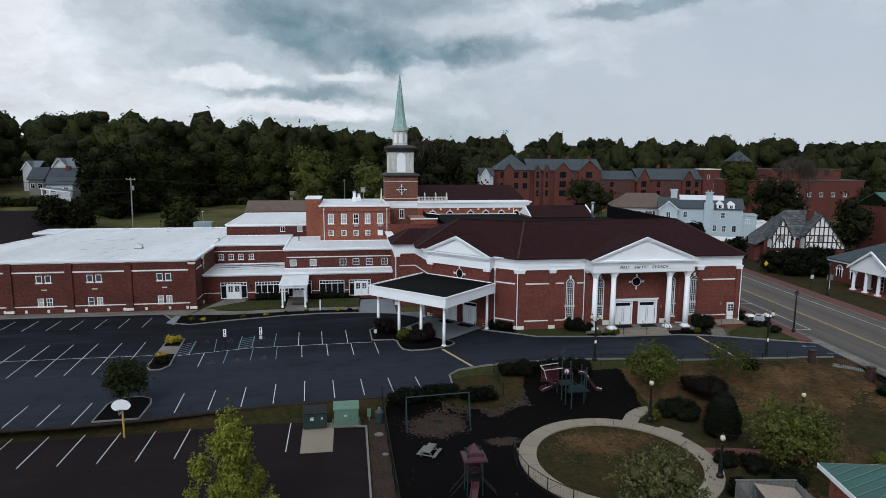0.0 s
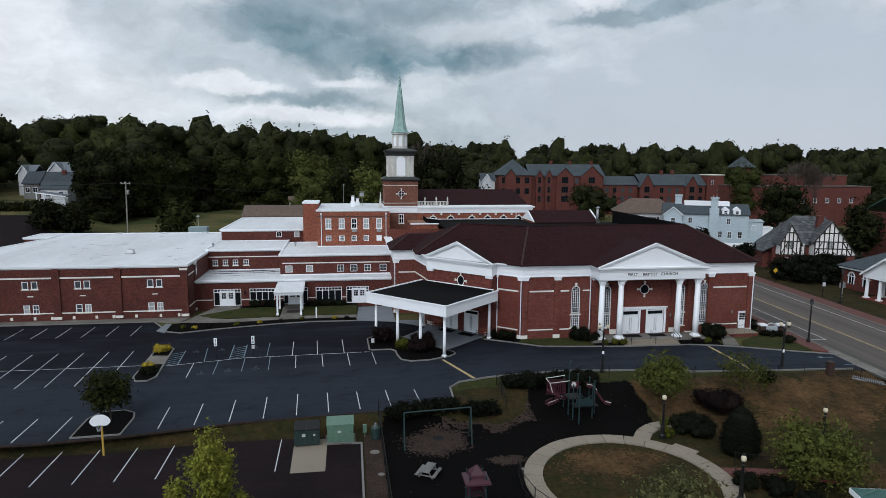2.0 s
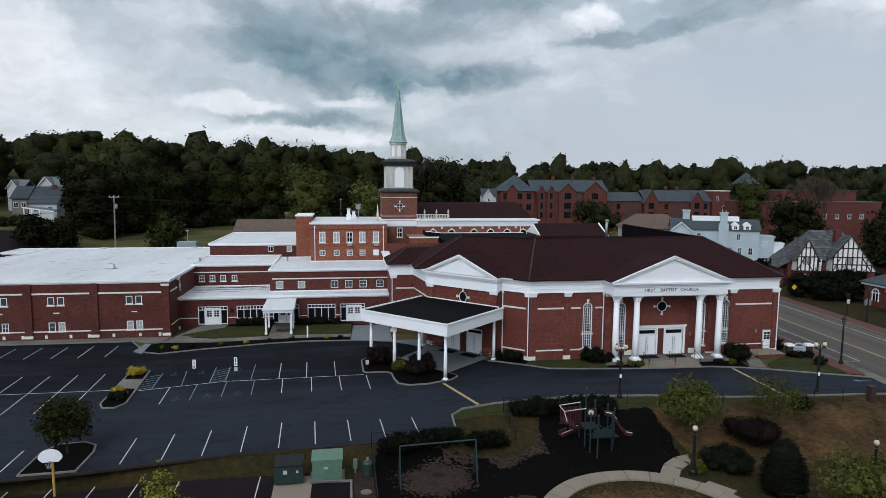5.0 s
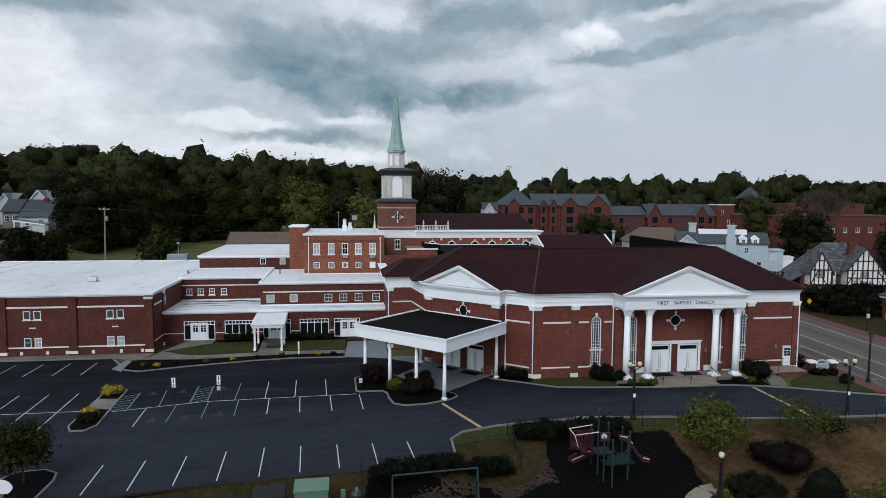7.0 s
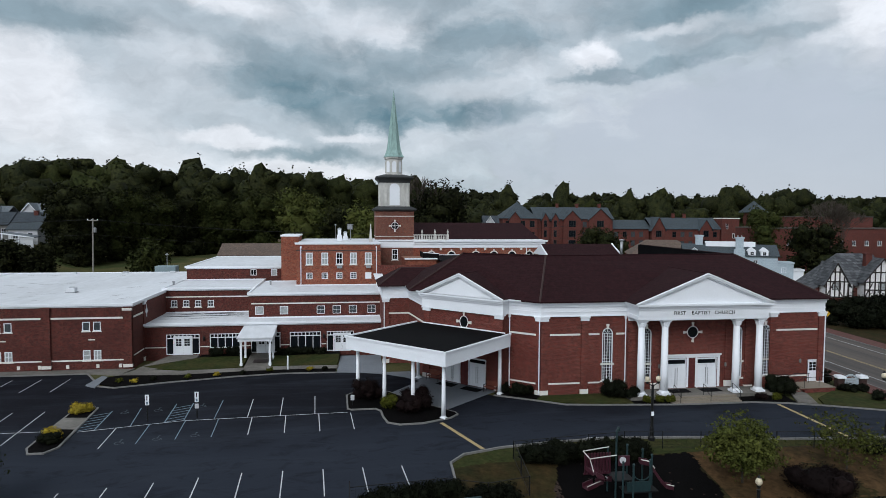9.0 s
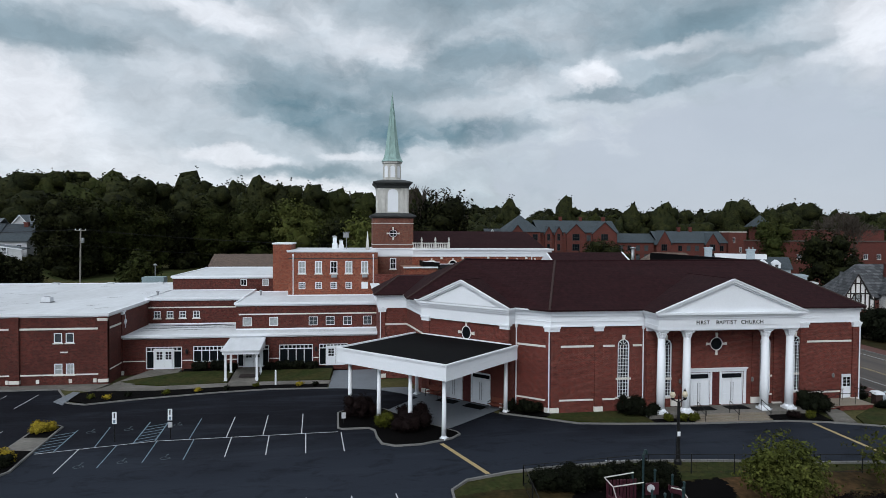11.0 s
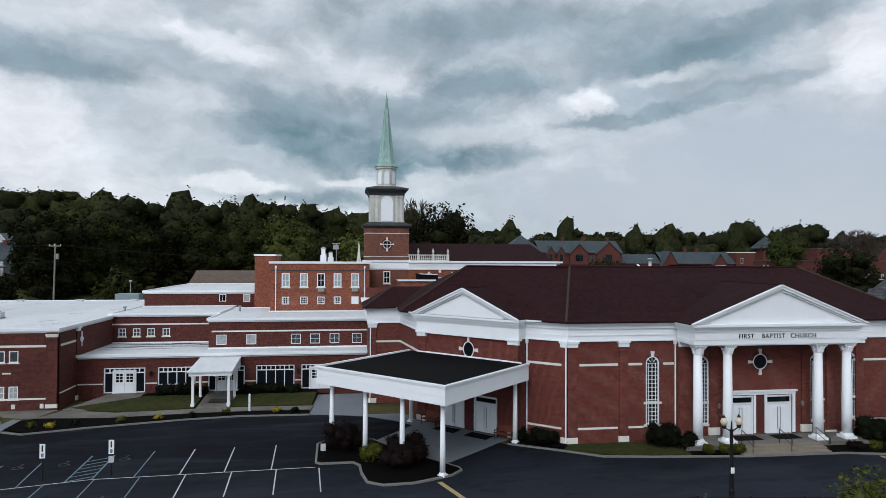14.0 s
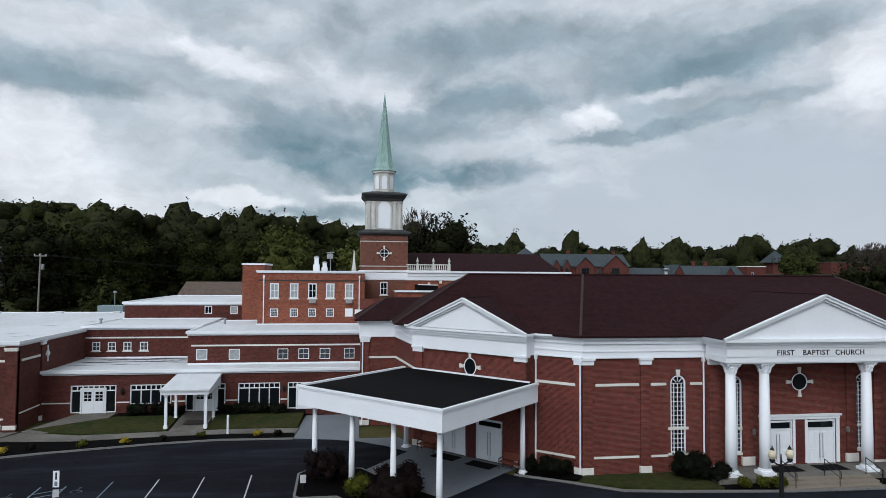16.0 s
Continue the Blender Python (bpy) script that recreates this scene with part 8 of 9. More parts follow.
for x, y in ((0.1, -0.2), (2.4, -0.1), (0.1, -1.7), (2.4, -1.6)):
    part("post", S().rod((x, y, 0), (x, y, 1.5), 0.04, n=6), WOOD_GREY, lean)

# ---- street and car-park furniture ----


def globe_lamp(name, at, h, arms, label, group):
    """A black cast-iron lamp post with one or two cream acorn globes."""
    t = thing(name, label, "street lamp", at, 0, group)
    part("post", S().lathe([(0.24, 0), (0.24, 0.25), (0.15, 0.38), (0.14, 0.95), (0.11, 1.05), (0.085, h - 0.3), (0.11, h - 0.2)], n=10), BLACK_METAL, t)
    xs = (-0.42, 0.42) if arms else (0.0,)
    if arms:
        part("arm", S().rod((-0.42, 0, h - 0.05), (0, 0, h - 0.3), 0.035, n=6).rod((0.42, 0, h - 0.05), (0, 0, h - 0.3), 0.035, n=6).lathe([(0.05, h - 0.3), (0.02, h + 0.25)], n=8), BLACK_METAL, t)
    for x in xs:
        g = part("globe", S().lathe([(0.08, h + 0.02), (0.17, h + 0.16), (0.175, h + 0.27), (0.11, h + 0.42), (0.04, h + 0.5)], x, 0, 14), GLOBE, t, "cream acorn globe", smooth=True)
        part("finial", S().lathe([(0.1, h + 0.44), (0.06, h + 0.52), (0.03, h + 0.56), (0.005, h + 0.64)], x, 0, 8), BLACK_METAL, g)
        part("fitter", S().lathe([(0.06, h - 0.12), (0.12, h - 0.02), (0.11, h + 0.05)], x, 0, 10), BLACK_METAL, g)
    return t


lamp = globe_lamp("street_lamp", (24.65, 58.55, -0.06), 4.28, True, "black twin lamp post with cream acorn globes", "twin lamps")
part("sign_plate", S().box(-0.1, -0.1, 1.85, 0.1, -0.08, 2.15), WHITE, lamp, "small white plate")
lamp = globe_lamp("street_lamp", (42.3, 57.0, -0.1), 4.4, True, "black twin lamp post with cream acorn globes", "twin lamps")
part("sign_plate", S().box(-0.1, -0.1, 1.85, 0.1, -0.08, 2.15), WHITE, lamp, "small white plate")
for x, y in ((24.4, 46.2), (24.8, 37.0), (37.4, 45.4)):
    globe_lamp("garden_lamp", (x, y, ground_z(x, y)), {24.4: 3.0, 24.8: 2.6}.get(x, 2.4), False, "black garden lamp with one cream globe", "garden lamps")
def road_lamp(x, y):
    t = thing("road_lamp", "slim dark street lamp by the road", "street lamp", (x, y, 0.1), 0, "road lamps")
    part("post", S().lathe([(0.2, 0), (0.2, 0.3), (0.1, 0.45), (0.075, 4.2)], n=10), BLACK_METAL, t)
    part("lantern", S().lathe([(0.07, 4.2), (0.14, 4.28), (0.2, 4.6), (0.2, 4.64)], n=8), GREY_GLASS, t)
    part("hood", S().lathe([(0.27, 4.64), (0.24, 4.7), (0.08, 4.86), (0.02, 5.0)], n=8), BLACK_METAL, t)


for x, y in ((51.5, 65.0), by_road(-6.6, 32), (70.4, 82.5), by_road(8.0, 50)):
    road_lamp(x, y)


def sign_post(x, y, lower, rot=0.0):
    t = thing("parking_sign", "white reserved-parking sign on a dark post", "sign", (x, y, 0), rot, "parking signs")
    part("post", S().rod((0, 0, 0), (0, 0, 2.0), 0.045, n=6), BLACK_METAL, t)
    part("plate", S().box(-0.15, -0.05, 1.3, 0.15, -0.03, 2.12), WHITE, t)
    part("symbol", S().box(-0.07, -0.056, 1.36, 0.07, -0.052, 1.58), BLUE_PAINT, t, "small blue bar on the plate")
    part("symbol", S().box(-0.04, -0.056, 1.68, 0.04, -0.052, 2.04), BLACK_METAL, t, "dark upright bar on the plate")
    if lower:
        part("plate", S().box(-0.15, -0.05, 0.8, 0.15, -0.03, 1.18), PAINT, t)
    return t


sign_post(-12.45, 67.4, False)
sign_post(-8.86, 67.75, True)
bol = thing("white_bollard", "short white bollard at the path", "bollard", (-3.3, 82.5, 0.1))
part("pipe", S().lathe([(0.09, 0), (0.09, 1.35), (0.03, 1.42)], n=10), WHITE, bol)
mk = thing("island_sign", "small white notice on the mulch island", "sign", (3.3, 69.4, 0.1))
part("post", S().rod((0, 0, 0), (0, 0, 0.7), 0.03, n=6), BLACK_METAL, mk)
part("plate", S().box(-0.16, -0.04, 0.4, 0.16, -0.02, 0.85), PAINT, mk)

hoop = thing("basketball_hoop", "white fan backboard on a yellow post", "basketball hoop", (-16.2, 48.0, -0.8), 4)
part("post", S().rod((0, 0.35, 0), (0, 0.35, 3.1), 0.09, n=10), surface("chipped_yellow_paint", (0.42, 0.27, 0.05), (0.3, 0.19, 0.05), 2, 9, 0.6), hoop, "yellow steel post")
part("arm", S().rod((0, 0.35, 3.0), (0, 0.02, 3.5), 0.06, n=8), BLACK_METAL, hoop)
fan = [(-0.55, 2.95), (0.55, 2.95), (0.75, 3.15)] + [(0.85 * math.cos(radians(a)), 3.25 + 0.72 * math.sin(radians(a))) for a in range(5, 176, 17)] + [(-0.75, 3.15)]
part("backboard", S().side(fan, -0.05, 0.0), WHITE, hoop, "white fan-shaped backboard")
rim = S()
for k in range(16):
    a, b = 2 * math.pi * k / 16, 2 * math.pi * (k + 1) / 16
    rim.rod((0.23 * math.cos(a), -0.35 + 0.23 * math.sin(a), 3.05), (0.23 * math.cos(b), -0.35 + 0.23 * math.sin(b), 3.05), 0.012, n=4)
part("rim", rim, BLACK_METAL, hoop)
net = S()
for k in range(10):
    a = 2 * math.pi * k / 10
    net.rod((0.23 * math.cos(a), -0.35 + 0.23 * math.sin(a), 3.05), (0.12 * math.cos(a + 0.3), -0.35 + 0.12 * math.sin(a + 0.3), 2.6), 0.01, n=3)
part("net", net, PAINT, hoop)

hoop.matrix_world = pose(-16.2, 48.0, -0.8, 0, 0, 4) @ Matrix.Diagonal((0.8, 0.8, 0.79, 1))

dump = thing("waste_skip", "dark green steel waste skip with black lids", "waste container", (-2.25, 48.35, -0.76), 2)
part("body", S().prism([(-0.9, -0.6), (0.9, -0.6), (0.9, 0.6), (-0.9, 0.6)], 0.12, lambda x, y: 1.25 + 0.2 * (y > 0)), DARK_GREEN, dump)
for x in (-0.45, 0.45):
    part("lid", S().slab([(x - 0.43, -0.64, 1.3), (x + 0.43, -0.64, 1.3), (x + 0.43, 0.64, 1.5), (x - 0.43, 0.64, 1.5)], 0.06), BLACK_METAL, dump)
for k in range(5):
    part("rib", S().box(-0.75 + 0.37 * k - 0.03, -0.66, 0.15, -0.75 + 0.37 * k + 0.03, -0.6, 1.2), DARK_GREEN, dump)
part("sticker", S().box(-0.35, -0.63, 0.75, -0.1, -0.61, 1.0), PAINT, dump)
part("sticker", S().box(0.45, -0.63, 0.8, 0.6, -0.61, 0.95), PAINT, dump)
box_ = thing("transformer_box", "pale green utility transformer cabinet", "utility box", (0.15, 48.6, -0.76), 1)
part("casing", S().box(-0.95, -0.65, 0.08, 0.95, 0.65, 1.45), BOX_GREEN, box_)
part("lid", S().slab([(-1.0, -0.72, 1.48), (1.0, -0.72, 1.48), (1.0, 0.7, 1.6), (-1.0, 0.7, 1.6)], 0.1), BOX_GREEN, box_)
for x in (-0.48, 0.48):
    part("door", S().box(x - 0.44, -0.68, 0.16, x + 0.44, -0.65, 1.38), BOX_GREEN, box_)
part("label", S().box(-0.2, -0.695, 0.85, 0.05, -0.68, 1.0), PAINT, box_)
part("pad", S().box(-1.1, -0.8, 0, 1.1, 0.8, 0.08), CONCRETE, box_)
meter = thing("meter_box", "small pale meter box on a post", "utility box", (1.95, 49.0, -0.8))
part("post", S().rod((0, 0, 0), (0, 0, 0.6), 0.04, n=6), GREY_METAL, meter)
part("box", S().box(-0.14, -0.1, 0.35, 0.14, 0.1, 0.95), BOX_GREEN, meter)
tank = thing("utility_tank", "dark teal utility can with a valve", "utility box", (2.75, 48.6, -0.85))
part("tank", S().lathe([(0.3, 0), (0.34, 0.1), (0.34, 0.9), (0.2, 1.05)], n=12), DARK_GREEN, tank)
part("valve", S().lathe([(0.08, 1.05), (0.08, 1.25)], n=8), GREY_METAL, tank)
solo("manhole_cover", S().lathe([(0.35, 0), (0.35, 0.02)], n=18), CONCRETE, "pale round cover in the wood chips", "cover", (2.6, 46.3, -0.8), kind="structure")
for x, y in ((2.9, 43.0), (12.6, 42.8)):
    solo("stone", S().lathe([(0.2, 0), (0.24, 0.05), (0.09, 0.1)], n=7), CONCRETE, "pale flat stone on the ground", "stone", (x, y, ground_z(x, y) - 0.02), group="pale stones")


def mesh_fence(name, line, label, h=1.2, step=2.4, bars=0, mat=None):
    """Posts with rails, and thin upright wires or pickets between them."""
    mat = mat or BLACK_METAL
    t = thing(name, label, "fence")
    pts = []
    for (ax, ay), (bx, by) in zip(line, line[1:]):
        n = max(1, round(math.hypot(bx - ax, by - ay) / step))
        pts += [(ax + (bx - ax) * k / n, ay + (by - ay) * k / n) for k in range(n)]
    pts.append(line[-1])
    g = [(x, y, ground_z(x, y) - 0.05) for x, y in pts]
    for x, y, z in g:
        part("post", S().rod((x, y, z), (x, y, z + h + 0.06), 0.035, n=6), mat, t)
    for a, b in zip(g, g[1:]):
        part("rail", S().rod((a[0], a[1], a[2] + h), (b[0], b[1], b[2] + h), 0.024, n=5), mat, t)
        part("bottom_rail", S().rod((a[0], a[1], a[2] + 0.12), (b[0], b[1], b[2] + 0.12), 0.015, n=4), mat, t)
        s = S()
        k = bars or 8
        for i in range(1, k):
            u = i / k
            x, y, z = a[0] + (b[0] - a[0]) * u, a[1] + (b[1] - a[1]) * u, a[2] + (b[2] - a[2]) * u
            s.rod((x, y, z + 0.12), (x, y, z + h), 0.016 if bars else 0.004, n=3)
        if not bars:
            for zz in (0.3, 0.48, 0.66, 0.84, 1.02):
                s.rod((a[0], a[1], a[2] + zz), (b[0], b[1], b[2] + zz), 0.003, n=3)
        part("infill", s, mat, t)
    return t


mesh_fence("chain_link_fence", [(3.1, 51.0), (3.2, 40), (3.4, 26)], "black chain-link fence beside the wood chips", 1.5)
mesh_fence("chain_link_fence", [(3.1, 51.0), (8.5, 51.3), (13.8, 52.4), (13.9, 56.6)], "black chain-link fence above the play area", 1.2)
mesh_fence("chain_link_fence", [(13.9, 56.6), (22, 57.3), (30, 56.3), (38, 55.4), (46, 55.2)], "black chain-link fence along the drive", 1.2)
arc_pts = [(CIRCLE[0] + 7.3 * math.cos(radians(a)), CIRCLE[1] + 7.3 * math.sin(radians(a))) for a in range(165, 300, 15)]
mesh_fence("chain_link_fence", arc_pts, "black chain-link fence round the circle", 1.1, 2.0)
mesh_fence("picket_fence", [(46, 55.2), (48.4, 54.2), (49.4, 51.6), (48.2, 44)], "black iron picket fence by the road", 1.1, 2.2, 16)
mesh_fence("picket_fence", [(27.4, 41.6), (30.0, 41.0), (32.6, 40.0)], "black iron picket rail beside the brick path", 1.0, 2.0, 14)
for x, y in ((46.0, 55.2), (49.4, 51.6), (48.2, 44.2)):
    p = thing("brick_pier", "short brick pier in the iron fence", "pier", (x, y, ground_z(x, y) - 0.05), 0, "fence piers")
    part("shaft", S().box(-0.26, -0.26, 0, 0.26, 0.26, 1.3), PIER_BRICK, p)
    part("cap", S().box(-0.3, -0.3, 1.3, 0.3, 0.3, 1.38), PIER_BRICK, p)
solo("gravel_bed", S().prism([(47.6, 54.3), (50.0, 52.9), (50.2, 53.5), (48.2, 54.9)], lambda x, y: ground_z(x, y) - 0.1, lambda x, y: ground_z(x, y) + 0.02), surface("white_gravel", (0.16, 0.16, 0.16), (0.03, 0.03, 0.03), 3.5, 9, 0.9, bump=0.6), "bed of pale gravel by the fence", "gravel", kind="stuff")


def monument(x, y):
    t = thing("monument_sign", "pale church sign panel between two brick piers with white caps", "sign", (x, y, 0.1), -7)
    part("panel", S().box(-0.75, -0.06, 0.12, 0.75, 0.06, 0.92).ring(0, 0.55, 0.62, 0.75, -0.05, 0.05, 30, 150, 8), PALE_PANEL, t)
    for sx in (-1.05, 1.05):
        pier = part("pier", S().box(sx - 0.3, -0.3, 0, sx + 0.3, 0.3, 0.98), PIER_BRICK, t)
        part("cap", S().box(sx - 0.4, -0.4, 0.98, sx + 0.4, 0.4, 1.1).box(sx - 0.34, -0.34, 1.1, sx + 0.34, 0.34, 1.2), WHITE, pier)
    for z, w in ((0.66, 0.45), (0.46, 0.3)):
        part("bar", S().box(-w, -0.066, z, w, -0.06, z + 0.07), GREY_METAL, t)


monument(49.6, 68.75)

# play area
sw = thing("swing_frame", "dark green steel swing frame over wood chips", "swing", (0, 0, -1.0))
part("top_bar", S().rod((4.75, 47.0, 2.75), (9.75, 47.4, 2.75), 0.055, n=8), TEAL_POST, sw)
for x, y in ((4.75, 47.0), (9.75, 47.4)):
    for dy in (-0.7, 0.7):
        part("leg", S().rod((x, y, 2.75), (x, y + dy, 0), 0.05, n=8), TEAL_POST, sw)
solo("tyre", S().lathe([(0.25, 0), (0.42, 0.02), (0.42, 0.14), (0.25, 0.16)], n=16), BLACK_METAL, "black tyre lying in the chips", "tyre", (7.4, 48.0, -0.97))
pic = thing("picnic_table", "weathered grey wooden picnic table", "picnic table", (6.0, 42.7, -1.02), 62)
pic.matrix_world = pose(6.0, 42.7, -1.02, 0, 0, 62) @ Matrix.Diagonal((0.82, 0.82, 0.9, 1))
for k in range(5):
    part("top_board", S().box(-0.9, -0.36 + 0.15 * k, 0.72, 0.9, -0.235 + 0.15 * k, 0.76), WOOD_GREY, pic)
for sg in (-1, 1):
    for k in range(2):
        part("seat_board", S().box(-0.9, sg * 0.72 - 0.14 + 0.15 * k, 0.42, 0.9, sg * 0.72 - 0.01 + 0.15 * k, 0.46), WOOD_GREY, pic)
    part("frame", S().rod((sg * 0.65, -0.25, 0.72), (sg * 0.65, -0.7, 0), 0.05, n=4).rod((sg * 0.65, 0.25, 0.72), (sg * 0.65, 0.7, 0), 0.05, n=4).box(sg * 0.65 - 0.03, -0.85, 0.34, sg * 0.65 + 0.03, 0.85, 0.42), WOOD_GREY, pic)


def slide(parent, pts, w, mat, label=""):
    s = S()
    for k in range(len(pts) - 1):
        (ax, ay, az), (bx, by, bz) = pts[k], pts[k + 1]
        d = Vector((bx - ax, by - ay))
        n = Vector((-d.y, d.x)).normalized() * w / 2
        for sg in (-1, 1):
            s.slab([(ax + n.x * sg, ay + n.y * sg, az + 0.22), (ax + n.x * sg * 0.82, ay + n.y * sg * 0.82, az + 0.22), (bx + n.x * sg * 0.82, by + n.y * sg * 0.82, bz + 0.22), (bx + n.x * sg, by + n.y * sg, bz + 0.22)], 0.26)
        s.slab([(ax + n.x, ay + n.y, az), (bx + n.x, by + n.y, bz), (bx - n.x, by - n.y, bz), (ax - n.x, ay - n.y, az)], 0.05)
    return part("slide", s, mat, parent, label)


play = thing("play_tower", "small play tower with maroon roof and slide", "playground", (8.1, 37.2, -1.0))
for x in (-0.6, 0.6):
    for y in (-0.6, 0.6):
        part("post", S().rod((x, y, 0), (x, y, 3.0), 0.06, n=8), TEAL_POST, play)
part("deck", S().box(-0.65, -0.65, 1.15, 0.65, 0.65, 1.25), BLACK_METAL, play)
part("roof", S().square_lathe([(0.95, 2.55), (0.92, 2.65), (0.55, 2.8), (0.5, 3.0), (0.05, 3.45)]), PURPLE, play, "maroon peaked plastic roof")
part("panel", S().box(-0.6, 0.55, 1.3, 0.6, 0.62, 2.1).box(0.55, -0.6, 1.3, 0.62, 0.6, 2.0), PURPLE, play)
part("hood", S().ring(0, 1.6, 0.42, 0.55, -0.72, -0.55, 0, 180, 12), BLACK_METAL, play)
slide(play, [(0, -0.65, 1.2), (-0.15, -1.3, 0.95), (-0.55, -2.4, 0.35), (-0.8, -3.0, 0.2)], 0.62, PURPLE, "glossy maroon slide")
for k in range(5):
    part("climber", S().rod((0.65, 0.2 - 0.1 * k, 1.2 - 0.02 * k), (1.9, 0.3 - 0.22 * k, 0.05), 0.03, n=5), BLACK_METAL, play)
for sg in (-0.35, 0.35):
    arch = S()
    q = [(-0.65 - 1.3 * (1 - math.cos(radians(a))), sg, 1.25 * math.cos(radians(a)) + 0.1) for a in range(0, 91, 15)]
    for a, b in zip(q, q[1:]):
        arch.rod(a, b, 0.03, n=5)
    part("arch_climber", arch, BLACK_METAL, play)

play.matrix_world = pose(8.1, 37.2, -1.0) @ Matrix.Diagonal((0.8, 0.8, 1.0, 1))

gym2 = thing("play_structure", "large play structure with teal posts and maroon slides", "playground", (19.3, 51.2, -1.0))
for x, y, h in ((-0.6, 0.0, 4.4), (-0.55, -0.9, 2.9), (-0.35, -1.8, 3.1), (1.15, -0.8, 2.9), (1.6, -0.1, 2.9), (0.5, 0.9, 3.2), (-0.6, 1.2, 3.0), (1.6, 1.1, 2.8)):
    part("post", S().rod((x, y, 0), (x, y, h), 0.06, n=8).lathe([(0.08, h), (0.08, h + 0.06), (0.02, h + 0.12)], x, y, 8), TEAL_POST, gym2)
part("hook", S().rod((-0.6, 0.0, 4.4), (-0.48, 0.0, 4.7), 0.07, n=6).rod((-0.48, 0.0, 4.7), (-0.4, 0.0, 4.45), 0.06, n=6), TEAL_POST, gym2)
part("deck", S().box(-0.65, -0.05, 1.4, 0.55, 1.25, 1.48), BLACK_METAL, gym2)
part("deck", S().box(-0.4, -0.9, 1.05, 1.65, 0.0, 1.13), BLACK_METAL, gym2)
part("canopy", S().rod((-2.3, -0.2, 2.95), (-0.6, -0.1, 3.05), 0.032, n=6).rod((-2.3, -0.2, 2.95), (-2.3, 0.9, 3.0), 0.032, n=6).rod((-2.3, 0.9, 3.0), (-0.6, 1.1, 3.1), 0.032, n=6).rod((-2.3, -0.2, 2.95), (-2.1, -0.3, 2.2), 0.032, n=6), WEATHERED, gym2, "pale bent tube frame")
rack = part("panel", S().box(-2.3, 0.74, 1.6, -0.6, 0.82, 1.7), PURPLE, gym2, "maroon barred panel")
for k in range(9):
    part("bar", S().box(-2.25 + 0.19 * k, 0.75, 1.7, -2.12 + 0.19 * k, 0.8, 2.9), PURPLE, rack)
part("panel", S().box(-0.5, -0.12, 2.4, 0.2, -0.06, 3.0), PURPLE, gym2, "maroon wall panel")
part("panel", S().lathe([(0.2, 0), (0.2, 0.05)], 0, 0, 14), PAINT, gym2, "round pale play panel").matrix_local = pose(-0.25, -0.13, 2.75, 90, 0, 0)
CURL = [(-2.2, 0.3, 2.2), (-1.9, -0.1, 2.0), (-1.45, -0.2, 1.75), (-1.1, 0.1, 1.5), (-1.15, 0.5, 1.25), (-1.6, 0.65, 1.05), (-2.3, 0.45, 0.9)]
slide(gym2, CURL, 0.6, PURPLE, "curling maroon slide")
# white highlight on the curling slide, built as pale rods along its edge
rim = S()
for a, b in zip(CURL[2:], CURL[3:]):
    rim.rod((a[0], a[1] - 0.3, a[2] + 0.22), (b[0], b[1] - 0.3, b[2] + 0.22), 0.03, n=5)
part("rim", rim, WEATHERED, gym2, "pale rod as highlight on the slide edge")
DROP = [(1.0, 0.3, 2.4), (1.5, 0.2, 2.3), (1.8, 0.1, 1.9), (2.2, 0.0, 1.3), (2.5, -0.05, 0.95), (2.95, -0.1, 0.85)]
slide(gym2, DROP, 0.42, PURPLE, "narrow maroon slide")
# the narrow slide's bright glints, likewise modelled as pale rods
rim = S()
for a, b in ((DROP[0], DROP[1]), (DROP[1], DROP[2]), (DROP[4], DROP[5])):
    rim.rod((a[0], a[1] - 0.2, a[2] + 0.22), (b[0], b[1] - 0.2, b[2] + 0.22), 0.035, n=5)
part("rim", rim, WEATHERED, gym2, "pale rod as highlight on the slide edge")
part("hand_ring", S().ring(0.6, 2.35, 0.5, 0.56, -0.95, -0.9, 190, 350, 12), TEAL_POST, gym2)
part("panel", S().box(-0.3, -0.93, 1.15, 1.1, -0.88, 1.75), TEAL_POST, gym2)

# poles and road signs
up_ = thing("utility_pole", "pale leaning wooden utility pole with cross-arm and transformer", "utility pole", (-46.2, 146.0, 0))
part("pole", S().rod((0, 0, 0), (0.25, 0, 15.1), 0.17, 0.12, 10), POLE_WOOD, up_)
part("cross_arm", S().box(-0.75, -0.1, 14.6, 1.2, 0.02, 14.78), POLE_WOOD, up_)
part("transformer", S().lathe([(0.24, 12.4), (0.26, 12.5), (0.26, 13.2), (0.12, 13.35)], 0.6, 0, 12), GREY_METAL, up_)
for x in (-0.65, 0.1, 1.1):
    part("insulator", S().lathe([(0.05, 14.78), (0.08, 14.85), (0.04, 15.0)], x, -0.04, 8), WHITE, up_)


def cable(a, b, sag, name="power_cable"):
    s = S()
    q = [Vector(a).lerp(Vector(b), k / 14) - Vector((0, 0, sag * 4 * (k / 14) * (1 - k / 14))) for k in range(15)]
    for u, v in zip(q, q[1:]):
        s.rod(u, v, 0.02, n=4)
    solo(name, s, BLACK_METAL, "thin black overhead cable", "cable", group="overhead cables")


